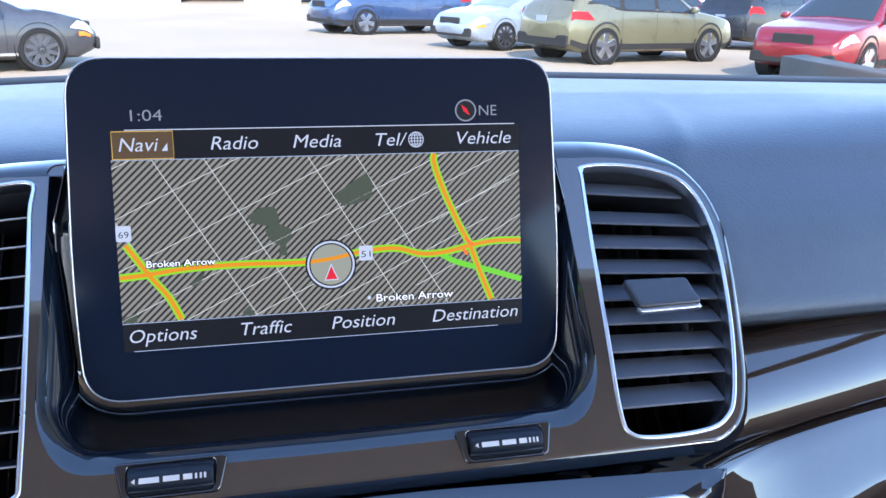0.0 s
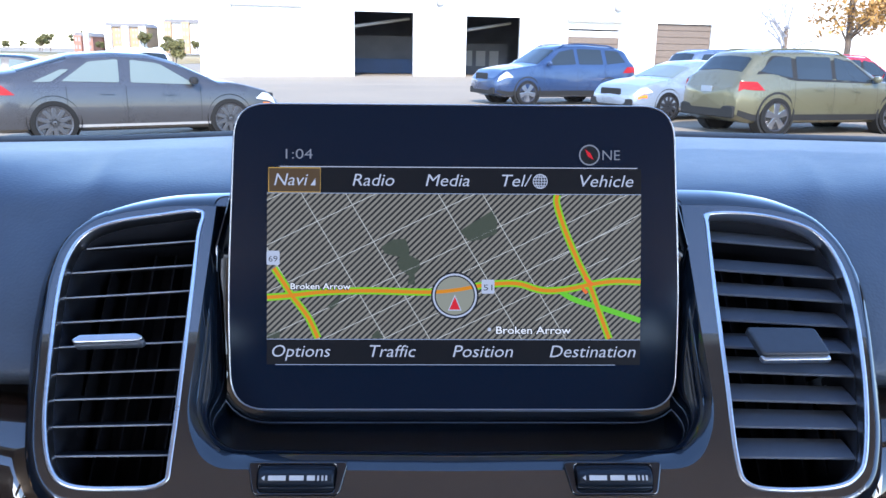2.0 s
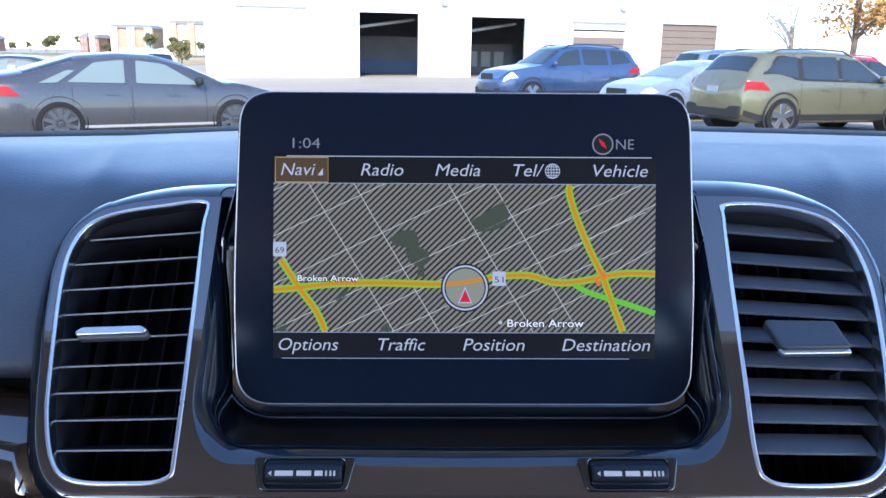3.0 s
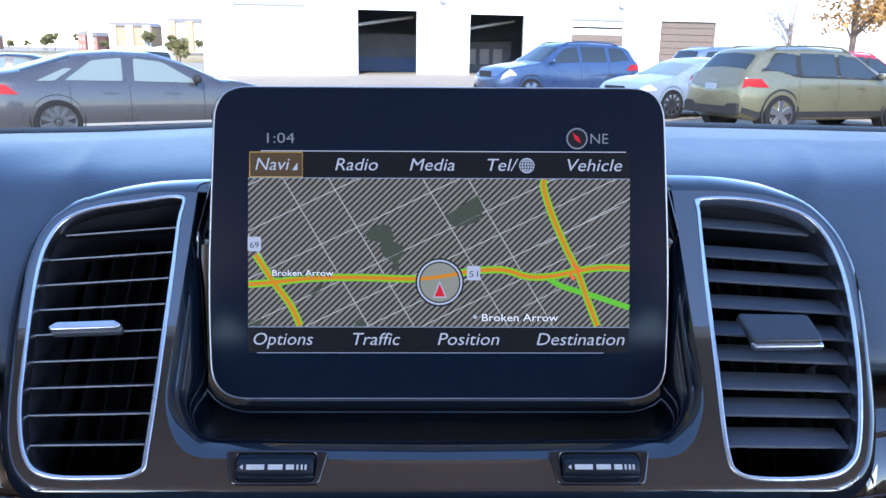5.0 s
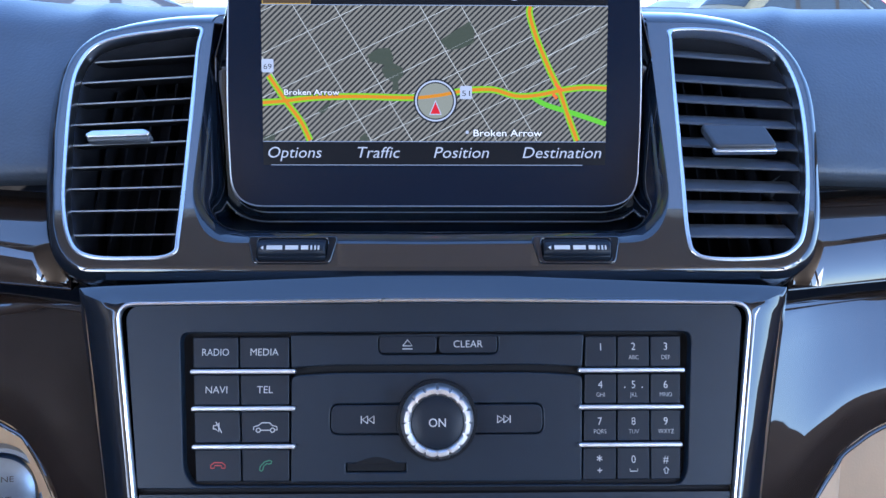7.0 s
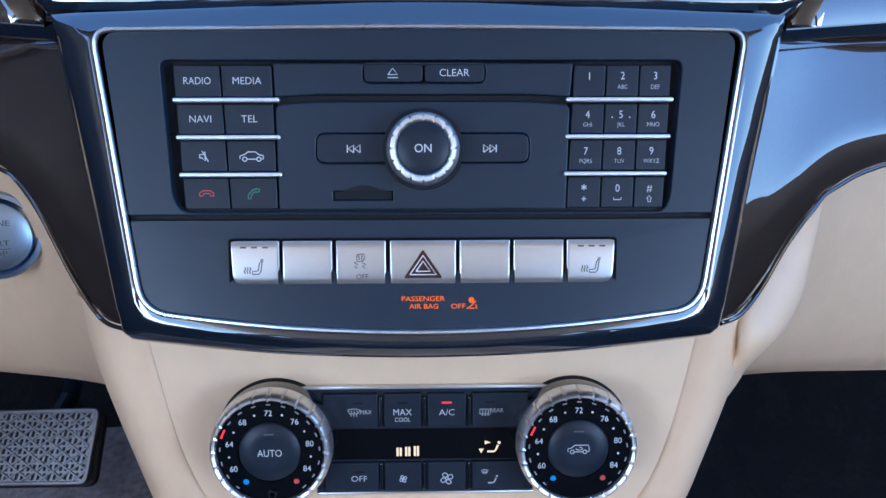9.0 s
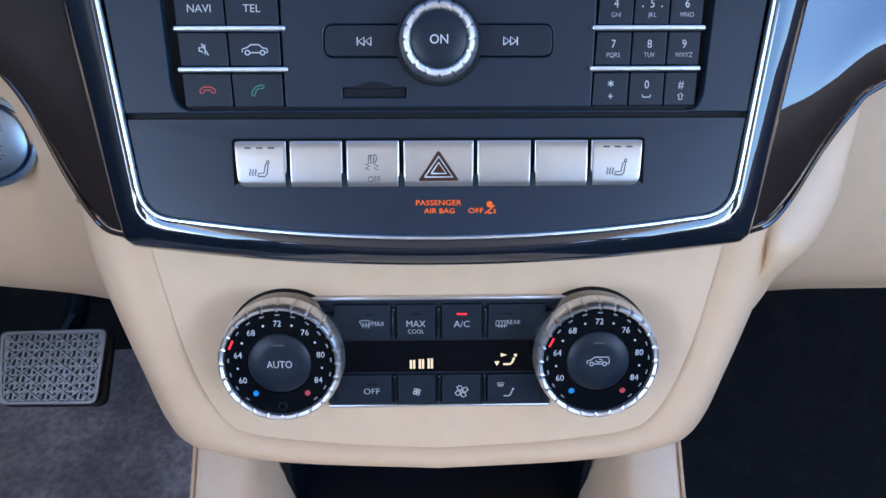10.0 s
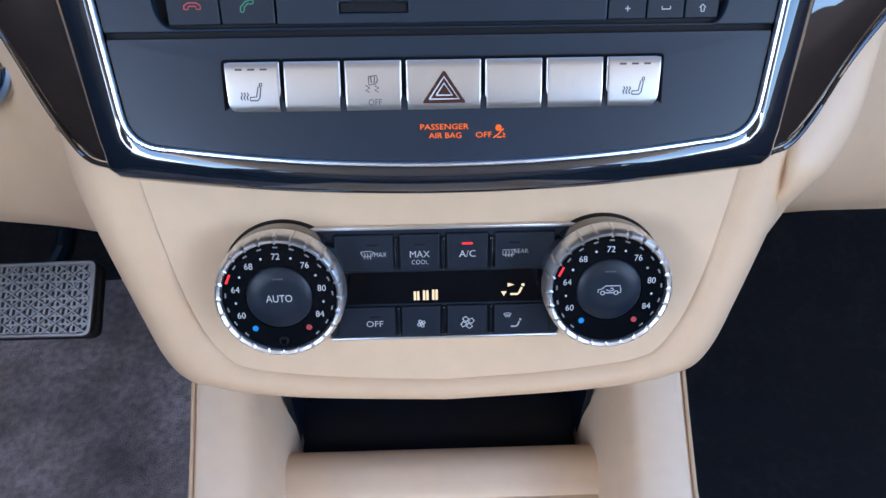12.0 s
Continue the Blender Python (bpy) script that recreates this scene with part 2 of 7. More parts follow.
M = dict(
    dash=material("dash leatherette", (0.062, 0.080, 0.112), 0.45, vary=0.08, grain=650, relief=0.35, leather=True, depth=0.0006, spec=0.45),
    gloss=material("piano black lacquer", (0.006, 0.010, 0.018), 0.035, coat=1.0, coat_ior=1.55, vary=0.15, blotch=3),
    gloss_fascia=material("brown-black lacquer", (0.031, 0.027, 0.027), 0.03, coat=1.0, coat_ior=1.65, spec=0.7, vary=0.15, blotch=3),
    gloss_brown=material("dark lacquered wood", (0.022, 0.015, 0.012), 0.03, coat=1.0, coat_ior=1.6, vary=0.3, blotch=4, fine=60),
    satin=material("satin black plastic", (0.010, 0.0185, 0.033), 0.38, spec=0.36, vary=0.08, grain=2500, relief=0.12, depth=0.0002),
    button=material("soft black button plastic", (0.0085, 0.0140, 0.0250), 0.42, spec=0.32, vary=0.08, grain=2500, relief=0.1, depth=0.0002),
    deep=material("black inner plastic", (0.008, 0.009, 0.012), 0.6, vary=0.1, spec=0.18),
    satin_deep=material("black bin plastic", (0.005, 0.009, 0.018), 0.3, vary=0.1, spec=0.12),
    cradle=material("satin black cradle", (0.006, 0.012, 0.022), 0.22, spec=0.35, vary=0.08),
    void_black=material("black switch recess", (0.003, 0.003, 0.004), 0.8, spec=0.1),
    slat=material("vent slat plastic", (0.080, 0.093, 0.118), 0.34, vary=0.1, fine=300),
    handle=material("vent handle plastic", (0.038, 0.046, 0.062), 0.36, vary=0.1, fine=300),
    # pale colour that stands for light on the left slats' front edges
    slat_lit_edge=material("lit slat edge plastic", (0.30, 0.31, 0.34), 0.35, vary=0.1, fine=300),
    void=material("black vent depth", (0.011, 0.013, 0.019), 0.8, spec=0.15),
    ring=material("satin silver ring", (0.82, 0.82, 0.84), 0.38, 1.0, vary=0.05, fine=300),
    blue_silver=material("cool brushed silver", (0.33, 0.42, 0.56), 0.30, 1.0, vary=0.05, fine=400),
    display=material("black display window", (0.002, 0.003, 0.005), 0.10, spec=0.2),
    strip=material("satin silver strip", (0.76, 0.77, 0.80), 0.40, 1.0, vary=0.04, fine=300),
    chrome=material("satin chrome", (0.70, 0.72, 0.76), 0.29, 1.0, vary=0.06, fine=200),
    silver=material("brushed silver paint", (0.61, 0.61, 0.62), 0.30, 0.95, vary=0.012, fine=500),
    cream=material("cream leatherette", (0.68, 0.475, 0.29), 0.48, vary=0.04, grain=900, relief=0.18, leather=True, depth=0.0004),
    cream_trim=material("cream moulded plastic", (0.70, 0.505, 0.315), 0.5, vary=0.04, grain=1800, relief=0.12, depth=0.0002),
    cream_console=material("pale cream console plastic", (0.82, 0.635, 0.435), 0.5, vary=0.04, grain=1800, relief=0.12, depth=0.0002),
    floor_carpet=material("black floor carpet", (0.016, 0.018, 0.023), 0.95, vary=0.3, blotch=14, fine=120, grain=700, relief=0.8, depth=0.003),
    carpet=material("grey carpet", (0.46, 0.41, 0.42), 0.95, vary=0.6, blotch=9, fine=120, grain=700, relief=0.9, depth=0.003, sheen=0.3),
    rubber=material("black rubber", (0.02, 0.02, 0.02), 0.7, vary=0.15, fine=200),
    steel=material("brushed pedal steel", (0.42, 0.41, 0.39), 0.42, 1.0, vary=0.1, fine=300),
    white=material("white legend paint", (0.52, 0.53, 0.55), 0.5),
    dark_ink=material("dark symbol paint", (0.07, 0.07, 0.08), 0.5),
    dim_ink=material("dim legend paint", (0.42, 0.43, 0.45), 0.5),
    grey_ink=material("grey legend paint", (0.20, 0.20, 0.21), 0.5),
    ink_red=material("red legend paint", (0.45, 0.05, 0.05), 0.5),
    ink_green=material("green legend paint", (0.05, 0.22, 0.12), 0.5),
    headliner=material("headliner fabric", (0.76, 0.62, 0.47), 0.9, vary=0.06, grain=900, relief=0.3),
    cabin=material("cabin lining", (0.16, 0.12, 0.09), 0.7, vary=0.1),
    door_lining=material("dark brown door lining", (0.055, 0.044, 0.036), 0.7, vary=0.15),
    dark_lining=material("black lining", (0.015, 0.015, 0.016), 0.85, vary=0.2),
    windscreen=pane("clear glass", (0.96, 0.98, 0.97), 0.5),
)


# ---- outlines of the centre fascia, in millimetres on its slanted plane ----
VENT_R = spline([(133.5, 68.5), (131.5, 60), (129.5, 30), (127, -20), (125, -58), (128, -69.5), (141, -72.5), (166, -71.5), (178, -66.5), (185, -55.5), (192.5, -26.5), (197.5, 9), (197.5, 34.5), (191.5, 53.5), (179.5, 63), (157, 68.8)], 5)
VENT_L = spline([(-127.5, 68.5), (-126.5, 52.5), (-124.8, 10), (-122.8, -55), (-125, -69.5), (-144, -71.8), (-165, -70.5), (-175.5, -62.5), (-182.8, -42.5), (-187, -16), (-191, 18), (-191, 40), (-185, 54.5), (-171.5, 62), (-149, 66.5)], 5)
FASCIA = rounded([(-119, 83), (-148, 81), (-170, 76), (-186, 67), (-197, 50), (-200, 30), (-199, 8), (-192, -33), (-187, -57), (-181, -70), (-170, -79), (0, -79.5), (174, -79), (186, -70), (193, -49), (201, 0), (204.5, 28), (202.5, 49), (192, 71), (175, 80.5), (151, 85.5), (129, 86.5), (0, 85)], 12, 4)
CRADLE = rounded(mirror([(0, 74), (119, 74), (118, 13), (117, -38), (104, -54), (0, -55)]), [2, 6, 20, 22, 14, 2, 14, 22, 20, 6], 6)

# ---- cabin shell ----
def lerp(a, b, t):
    return a + (b - a) * t


def rear_drop(x):
    """How far the rear edge of the dashboard falls away towards the doors."""
    return 0.02 * max(0.0, abs(x) - 0.2) + 0.0055 * max(0.0, min(1.0, (-x - 0.1) / 0.2))


def dash_profile(x):
    """Section of the dashboard at x, from the windscreen's foot over the top and down the front face."""
    ax = abs(x)
    back = 0.16 * max(0.0, ax - 0.2)
    drop = 0.06 * max(0.0, ax - 0.45) + 0.07 * max(0.0, ax - 0.2)
    foot_y = 1.37 - 0.45 * ax * ax
    edge = rear_drop(x)
    pts = [(foot_y + 0.02, 1.120), (foot_y, 1.130), (1.12 - 0.2 * ax * ax, 1.172), (0.90, 1.2235 - edge), (0.828, 1.2430 - edge), (0.803, 1.2488 - edge), (0.77, 1.2510 - edge), (0.70, 1.2545 - edge * 0.8), (0.60 + back * 0.4, 1.2590),
           (0.53 + back * 0.6, 1.2615), (0.487 + back * 0.8, 1.2580 - drop * 0.4), (0.464 + back, 1.244 - drop * 0.6), (0.438 + back, 1.224 - drop * 0.8), (0.418 + back, 1.203 - drop), (0.406 + back, 1.186 - drop), (0.416 + back, 1.176 - drop)]
    if x < -0.225:      # the instrument hood rises on the driver's side
        k = min(1.0, (-0.225 - x) / 0.10)
        k = k * k * (3 - 2 * k)
        pts = [(y - 0.02 * k * (1 if 8 < i < 13 else 0), z + 0.011 * k * (1 if 8 < i < 12 else 0.3 if i == 8 else 0)) for i, (y, z) in enumerate(pts)]
    return [(x, y, z) for y, z in spline(pts, 9, False)]


RIM_A = np.array(FASCIA)
RIM_B = np.roll(RIM_A, -1, 0)
TO_VEN = VEN_DRAWN.inverted()


def under_fascia(x, y, z):
    """Depth by which the padding dives behind the fascia panel, growing inwards from the panel's rim."""
    q = TO_VEN @ Vector((x, y, z))
    p = np.array((q.x / MM, q.y / MM))
    if q.z < -0.06 or abs(p[0]) > 225 or abs(p[1]) > 105:
        return 0.0
    e, w = RIM_B - RIM_A, p - RIM_A
    t = np.clip((w * e).sum(1) / np.maximum((e * e).sum(1), 1e-9), 0, 1)
    d = np.sqrt((((RIM_A + e * t[:, None]) - p) ** 2).sum(1).min())
    cross = (RIM_A[:, 1] > p[1]) != (RIM_B[:, 1] > p[1])
    xx = RIM_A[:, 0] + (p[1] - RIM_A[:, 1]) / np.where(cross, RIM_B[:, 1] - RIM_A[:, 1], 1) * (RIM_B[:, 0] - RIM_A[:, 0])
    inside = (cross & (p[0] < xx)).sum() % 2 == 1
    d = d if inside else -d
    return 0.004 * min(1.0, max(0.0, (d + 4) / 4)) + 0.034 * min(1.0, max(0.0, (d - 2) / 8.0)) + 0.05 * min(1.0, max(0.0, (d - 6) / 10.0))


def crease(x, y):
    """Soft raised crease in the padding, running out from beside each vent."""
    xc = 0.200 + 0.365 * (y - 0.466) if x > 0 else 0.192 + 0.28 * (y - 0.481)
    k = max(0.0, min(1.0, (y - 0.45) / 0.04)) * max(0.0, min(1.0, (0.74 - y) / 0.16))
    return 0.0020 * k * math.exp(-((abs(x) - xc) / 0.009) ** 2)


dashboard = thing("dashboard", BY_DASH, "dark grey leatherette dashboard with padded top", "dashboard")
xs = sorted({round(x, 4) for x in [-0.90 + 1.80 * i / 90 for i in range(91)] + [-0.30 + 0.004 * i for i in range(151)]})
grid = []
for x in xs:
    row = []
    for p in dash_profile(x):
        d = under_fascia(*p)
        row.append((p[0], p[1] + d * 0.75, p[2] - d * 0.65 + crease(p[0], p[1])))
    grid.append(row)
pad = bmesh.new()
pad.from_mesh(surface(grid))
hole = [v for v, p in zip(list(pad.verts), [q for x in xs for q in dash_profile(x)]) if under_fascia(*p) > 0.030]
bmesh.ops.delete(pad, geom=hole, context="VERTS")
thick(part("padded_top", pad, M["dash"], dashboard), 0.008, -1.0)
part("lower_edge", tube([(x, 0.420 + 0.16 * max(0.0, abs(x) - 0.2), 1.177 - 0.07 * max(0.0, abs(x) - 0.2) - 0.06 * max(0.0, abs(x) - 0.45)) for x in [0.2 + 0.03 * i for i in range(19)]], 0.004), M["deep"], dashboard, "black lower edge")
cowl = thing("defroster_panel", BY_DASH, "black plastic defroster panel at the rear edge of the dashboard", "dashboard trim")
vent_rows = []
for x in [-0.90 + 0.06 * i for i in range(31)]:
    vent_rows.append([(x, y, z - rear_drop(x)) for y, z in ((0.812, 1.2400), (0.812, 1.2474), (0.815, 1.2483), (0.842, 1.2484), (0.848, 1.2478), (0.90, 1.235), (1.05, 1.190), (1.32 - 0.40 * x * x, 1.150))])
thick(part("panel", surface(vent_rows), M["deep"], cowl), 0.002, 0.0)

# the shell that closes the car round the camera
def shell(name, rows, mat, label, t=0.03):
    ob = part(name, surface(rows), M[mat])
    thick(ob, t, 1.0)
    return tagged(ob, label, "car interior", "", "structure")


# windscreen, roof, sides
ws = [[(x, lerp(1.42 - 0.45 * x * x, 0.205 - 0.1 * x * x, t), lerp(1.180, 1.660 - 0.05 * x * x, t) + 0.05 * math.sin(math.pi * t)) for x in [(-0.91 + 0.21 * t) * (1 - 0.1 * i) for i in range(21)]] for t in [i / 10 for i in range(11)]]
windscreen = part("windscreen", surface(ws), M["windscreen"])
windscreen.visible_shadow = False
tagged(windscreen, "clear curved glass windscreen above the dashboard", "windscreen", "", "structure")
shell("ceiling", [[(x, y, 1.66 - 0.06 * x * x - 0.02 * (y + 0.8) ** 2) for x in [-0.7 + 0.1 * i for i in range(15)]] for y in [0.215 - 0.145 * i for i in range(19)]], "headliner", "beige fabric headliner over the cabin")
for s, nm in ((-1, "wall_left"), (1, "wall_right")):
    # the left wall rises over its front window, an added blocker that darkens reflections
    shell(nm, [[(s * (0.93 - 0.05 * max(0, z - 0.9)), y, z) for z in (0.40, 0.6, 0.8, 1.0, 1.20 + (0.40 if s < 0 and y > -0.45 else 0.0))] for y in [1.40 - 0.25 * i for i in range(16)]], "dark_lining" if s < 0 else "door_lining", "dark door lining, raised on the left to block window light", 0.05)
    shell("pillar_front", [[(s * x + s * w, y, z) for w in (-0.03, 0.03)] for x, y, z in spline([(0.95, 1.00, 1.15), (0.90, 0.75, 1.33), (0.81, 0.43, 1.53), (0.71, 0.15, 1.65)], 4, False)], "cabin", "lined windscreen pillar", 0.04)
    for y0 in (-0.62, -1.55):
        shell("pillar_side", [[(s * (0.92 - 0.25 * t), y0 + w - 0.05 * t, lerp(1.12, 1.64, t)) for w in (-0.06, 0.06)] for t in (0, 0.33, 0.66, 1)], "cabin", "lined door pillar", 0.04)
    shell("roof_rail", [[(s * (0.66 + w), y, 1.635 - w * 0.5) for w in (-0.03, 0.03)] for y in (0.215, -0.5, -1.4, -2.4)], "headliner", "beige roof edge lining", 0.03)
shell("wall_rear", [[(x, -2.42 - 0.1 * (z < 1.0), z) for x in (-0.93, -0.4, 0, 0.4, 0.93)] for z in (0.40, 0.7, 0.95, 1.12)], "cabin", "dark lining at the rear of the cabin")
shell("wall_front", [[(x, 1.40, z) for x in (-0.93, -0.3, 0.3, 0.93)] for z in (0.40, 0.7, 1.0, 1.165)], "dark_lining", "black lining of the front bulkhead")
# unseen wall added behind the camera to give the glossy trim something to reflect
shell("reflection_wall", [[(x, -1.62 - 0.12 * t, 0.42 + 1.08 * t) for x in (-0.88, -0.4, 0, 0.4, 0.88)] for t in (0, 0.35, 0.7, 1.0)], "cabin", "added plain wall behind the camera, unseen, toning the reflections", 0.12)
floor = part("floor", surface([[(x, y, 0.43 + (0.22 * max(0, (y - 0.72)) / 0.3 if y > 0.72 else 0)) for x in [-0.93 + 0.093 * i for i in range(21)]] for y in [1.40, 1.2, 1.03, 0.95, 0.85, 0.72, 0.5, 0.2, -0.4, -1.2, -2.5]]), M["floor_carpet"])
thick(floor, 0.04, 1.0)
tagged(floor, "dark grey carpeted car floor", "carpet", "", "structure")
over = thing("overhead_console", Matrix.Translation((0.008, 0.138, 1.614)), "beige overhead console with two small lit lamps", "ceiling lamp")
part("housing", box(-0.11, -0.07, -0.012, 0.11, 0.07, 0.02, 0.02), M["headliner"], over)
lamp_glow = glow("warm map lamp", (1.0, 0.62, 0.30), 1.1)
for s in (-1, 1):
    part("lamp", turned([(0.0032, -0.014), (0.0027, -0.0155), (0.0001, -0.016)], 16), lamp_glow, over, "lit warm map lamp", Matrix.Translation((s * 0.0505, 0.0, 0)))
    part("lamp_ring", turned([(0.009, -0.011), (0.008, -0.0145), (0.0045, -0.0145), (0.0042, -0.012)], 20), M["deep"], over, "", Matrix.Translation((s * 0.0505, 0.0, 0)))

# ---- centre fascia with vents ----
fascia = thing("dashboard_fascia", VEN, "piano-black lacquered centre fascia between two air vents", "dashboard trim")
WELL = rounded(mirror([(0, 77), (121.5, 77), (120.8, 13), (120.5, -42), (108.5, -63.5), (0, -64.5)]), [2, 6, 20, 22, 16, 2, 16, 22, 20, 6], 6)
RIM_W = []      # how wide the rolled rim may be at each place, without touching the vents
for x, y in FASCIA:
    gap = min(math.hypot(x - a, y - b) for a, b in VENT_L + VENT_R)
    RIM_W.append(min(max(gap - 3.5, 2.0), 13.0 if y > -55 else 4.0))
RIM_W = [sum(RIM_W[(i + k) % len(RIM_W)] for k in range(-3, 4)) / 7 for i in range(len(RIM_W))]
RIM_IN = [(x + (a - x) * (w - 0.6), y + (b - y) * (w - 0.6)) for (x, y), (a, b), w in zip(FASCIA, inset(FASCIA, 1), RIM_W)]
part("fascia_panel", plate(RIM_IN, -22, 2.4, 0.8, [inset(VENT_R, 0.5), inset(VENT_L, 0.5), WELL], MM, 3), M["gloss_fascia"], fascia)
part("rolled_rim", surface([[((x + (a - x) * lerp(w, -1.6, f)) * MM, (y + (b - y) * lerp(w, -1.6, f)) * MM, (2.45 - min(w, 9) * 0.95 * f ** 1.6 - (14 if f == 1 and k else 0)) * MM) for (x, y), (a, b), w in zip(FASCIA, inset(FASCIA, 1), RIM_W)] for f, k in ((0, 0), (0.1, 0), (0.25, 0), (0.4, 0), (0.55, 0), (0.7, 0), (0.85, 0), (0.95, 0), (1, 0), (1, 1))], False, True), M["gloss"], fascia, "rolled glossy rim")
roll = [[(lerp(a, c, 1.12 * f - 0.12) * MM, lerp(b, d, 1.12 * f - 0.12) * MM, h * MM) for (a, b), (c, d) in zip(WELL, CRADLE)] for f, h in ((0, 2.38), (0.1, 2.22), (0.25, 1.70), (0.42, 0.85), (0.6, -0.25), (0.78, -1.5), (0.92, -2.6), (1.0, -3.3))]
part("rolled_lip", surface(roll, False, True), M["gloss"], fascia, "rolled glossy lip")
steps = [(-0.4, 0.9), (0.6, -0.2), (1.5, -1.6), (2.4, -5.0), (3.2, -10.0), (4.0, -20.0), (4.6, -34.0), (5.0, -50.0)]
part("screen_cradle", surface([[(x * MM, y * MM, (z - 3.5) * MM) for x, y in inset(CRADLE, d)] for d, z in steps], False, True), M["gloss"], fascia, "deep glossy black cradle round the screen")
part("cradle_floor", plate(inset(CRADLE, 3), -58, -52), M["cradle"], fascia)


def vent(outline, side, name="air_vent"):
    v = thing(name, VEN, "black air vent with chrome surround and %s slats" % ("edge-on horizontal" if side < 0 else "broad tilted"), "air vent", "dashboard air vents")
    part("chrome_surround", plate(inset(outline, -0.3), -5, 3.0, 1.0, [inset(outline, 2.0)], MM, 3), M["chrome"], v, "satin chrome ring")
    thick(part("duct", surface([[(x * MM, y * MM, z * MM) for x, y in inset(outline, 1.4)] for z in (-4.5, -20, -36, -53)], False, True), M["void"], v), 0.0012, 0.0)
    part("duct_back", plate(outline, -56, -52), M["void"], v)
    inner = inset(outline, 2.4)
    ang = radians(24 if side < 0 else 51)
    depth, up, back = (12 if side < 0 else 14, math.sin(ang), -math.cos(ang))
    levels = [51.5, 37.8, 23.8, 10.4, -2.6, -16.2, -29, -41.8, -55.3] if side < 0 else [53.4, 36.8, 23.4, 9.6, -4.4, -16.6, -30.3, -42.6, -56.4]
    for s in levels:
        xs_in = []
        for i in range(len(inner)):
            (xa, ya), (xb, yb) = inner[i - 1], inner[i]
            if (ya - s) * (yb - s) < 0:
                xs_in.append(xa + (xb - xa) * (s - ya) / (yb - ya))
        if len(xs_in) < 2:
            continue
        x0, x1 = min(xs_in) - 0.5, max(xs_in) + 0.5
        th, front = (0.75 if side < 0 else 1.3), -5.0
        outer_drop = 0.3 + 2.5 * (s + 56) / 110 if s > -56 else 0.3        # the blades fall away slightly towards the doors
        rows = []
        for x in [lerp(x0, x1, i / 10) for i in range(11)]:
            sag = outer_drop * (abs(x) - 162) / 30
            sec = []
            for d, h in ((0, -th / 2), (-0.5, 0), (0, th / 2), (depth * 0.5, th * 0.75), (depth, th * 0.4), (depth, -th * 0.4), (depth * 0.5, -th * 0.75)):
                sec.append((x * MM, (s - sag + d * up + h * -back) * MM, (front + d * back + h * up) * MM))
            rows.append(sec)
        # blade tones carry the light: pale right blades, black left ones, bright left edges
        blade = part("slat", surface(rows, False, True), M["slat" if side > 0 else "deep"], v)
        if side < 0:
            part("front_edge", tube([(r[1][0], r[1][1], r[1][2] + 0.0002) for r in rows], 0.00042), M["slat_lit_edge"], blade, "thin pale front edge, painted as lit")
    for i in range(5):
        x = side * (138 + 11.0 * i)
        part("vane", plate([(x - 0.5, -66), (x + 0.5, -66), (x + 0.5, 60 - 5 * max(0, i - 2)), (x - 0.5, 60 - 5 * max(0, i - 2))], -46, -32), M["void"], v)
    if side < 0:
        tab = part("vent_handle", plate(rounded([(-174, -8.2), (-144, -7), (-142.5, -4.6), (-146, -2), (-172, -3), (-175.5, -6)], 1.0), 2.5, 7, 1.0), M["slat"], v)
        part("chrome_edge", plate(rounded([(-174.5, -6.8), (-144.5, -5.6), (-143, -3.6), (-146.5, -1.6), (-172.6, -2.6), (-175.8, -5)], 1.0), 5, 8.5, 0.8), M["chrome"], tab, "chrome handle edge")
    else:
        m = Matrix.Translation((159 * MM, -7.5 * MM, 0)) @ Matrix.Rotation(radians(-14), 4, "X")
        tab = part("vent_handle", plate(rounded([(-19, 9), (14, 8.5), (17, -7), (-15, -7.5)], 2.5), 4, 9, 1.5, (), MM, 3), M["handle"], v, "", m)
        part("chrome_edge", plate(rounded([(-16, -6.2), (17, -5.8), (17.2, -8.6), (-14.5, -9.2)], 1), 3.6, 6.8, 0.8), M["chrome"], tab, "chrome handle edge")
    return v


vent(VENT_L, -1)
vent(VENT_R, 1)


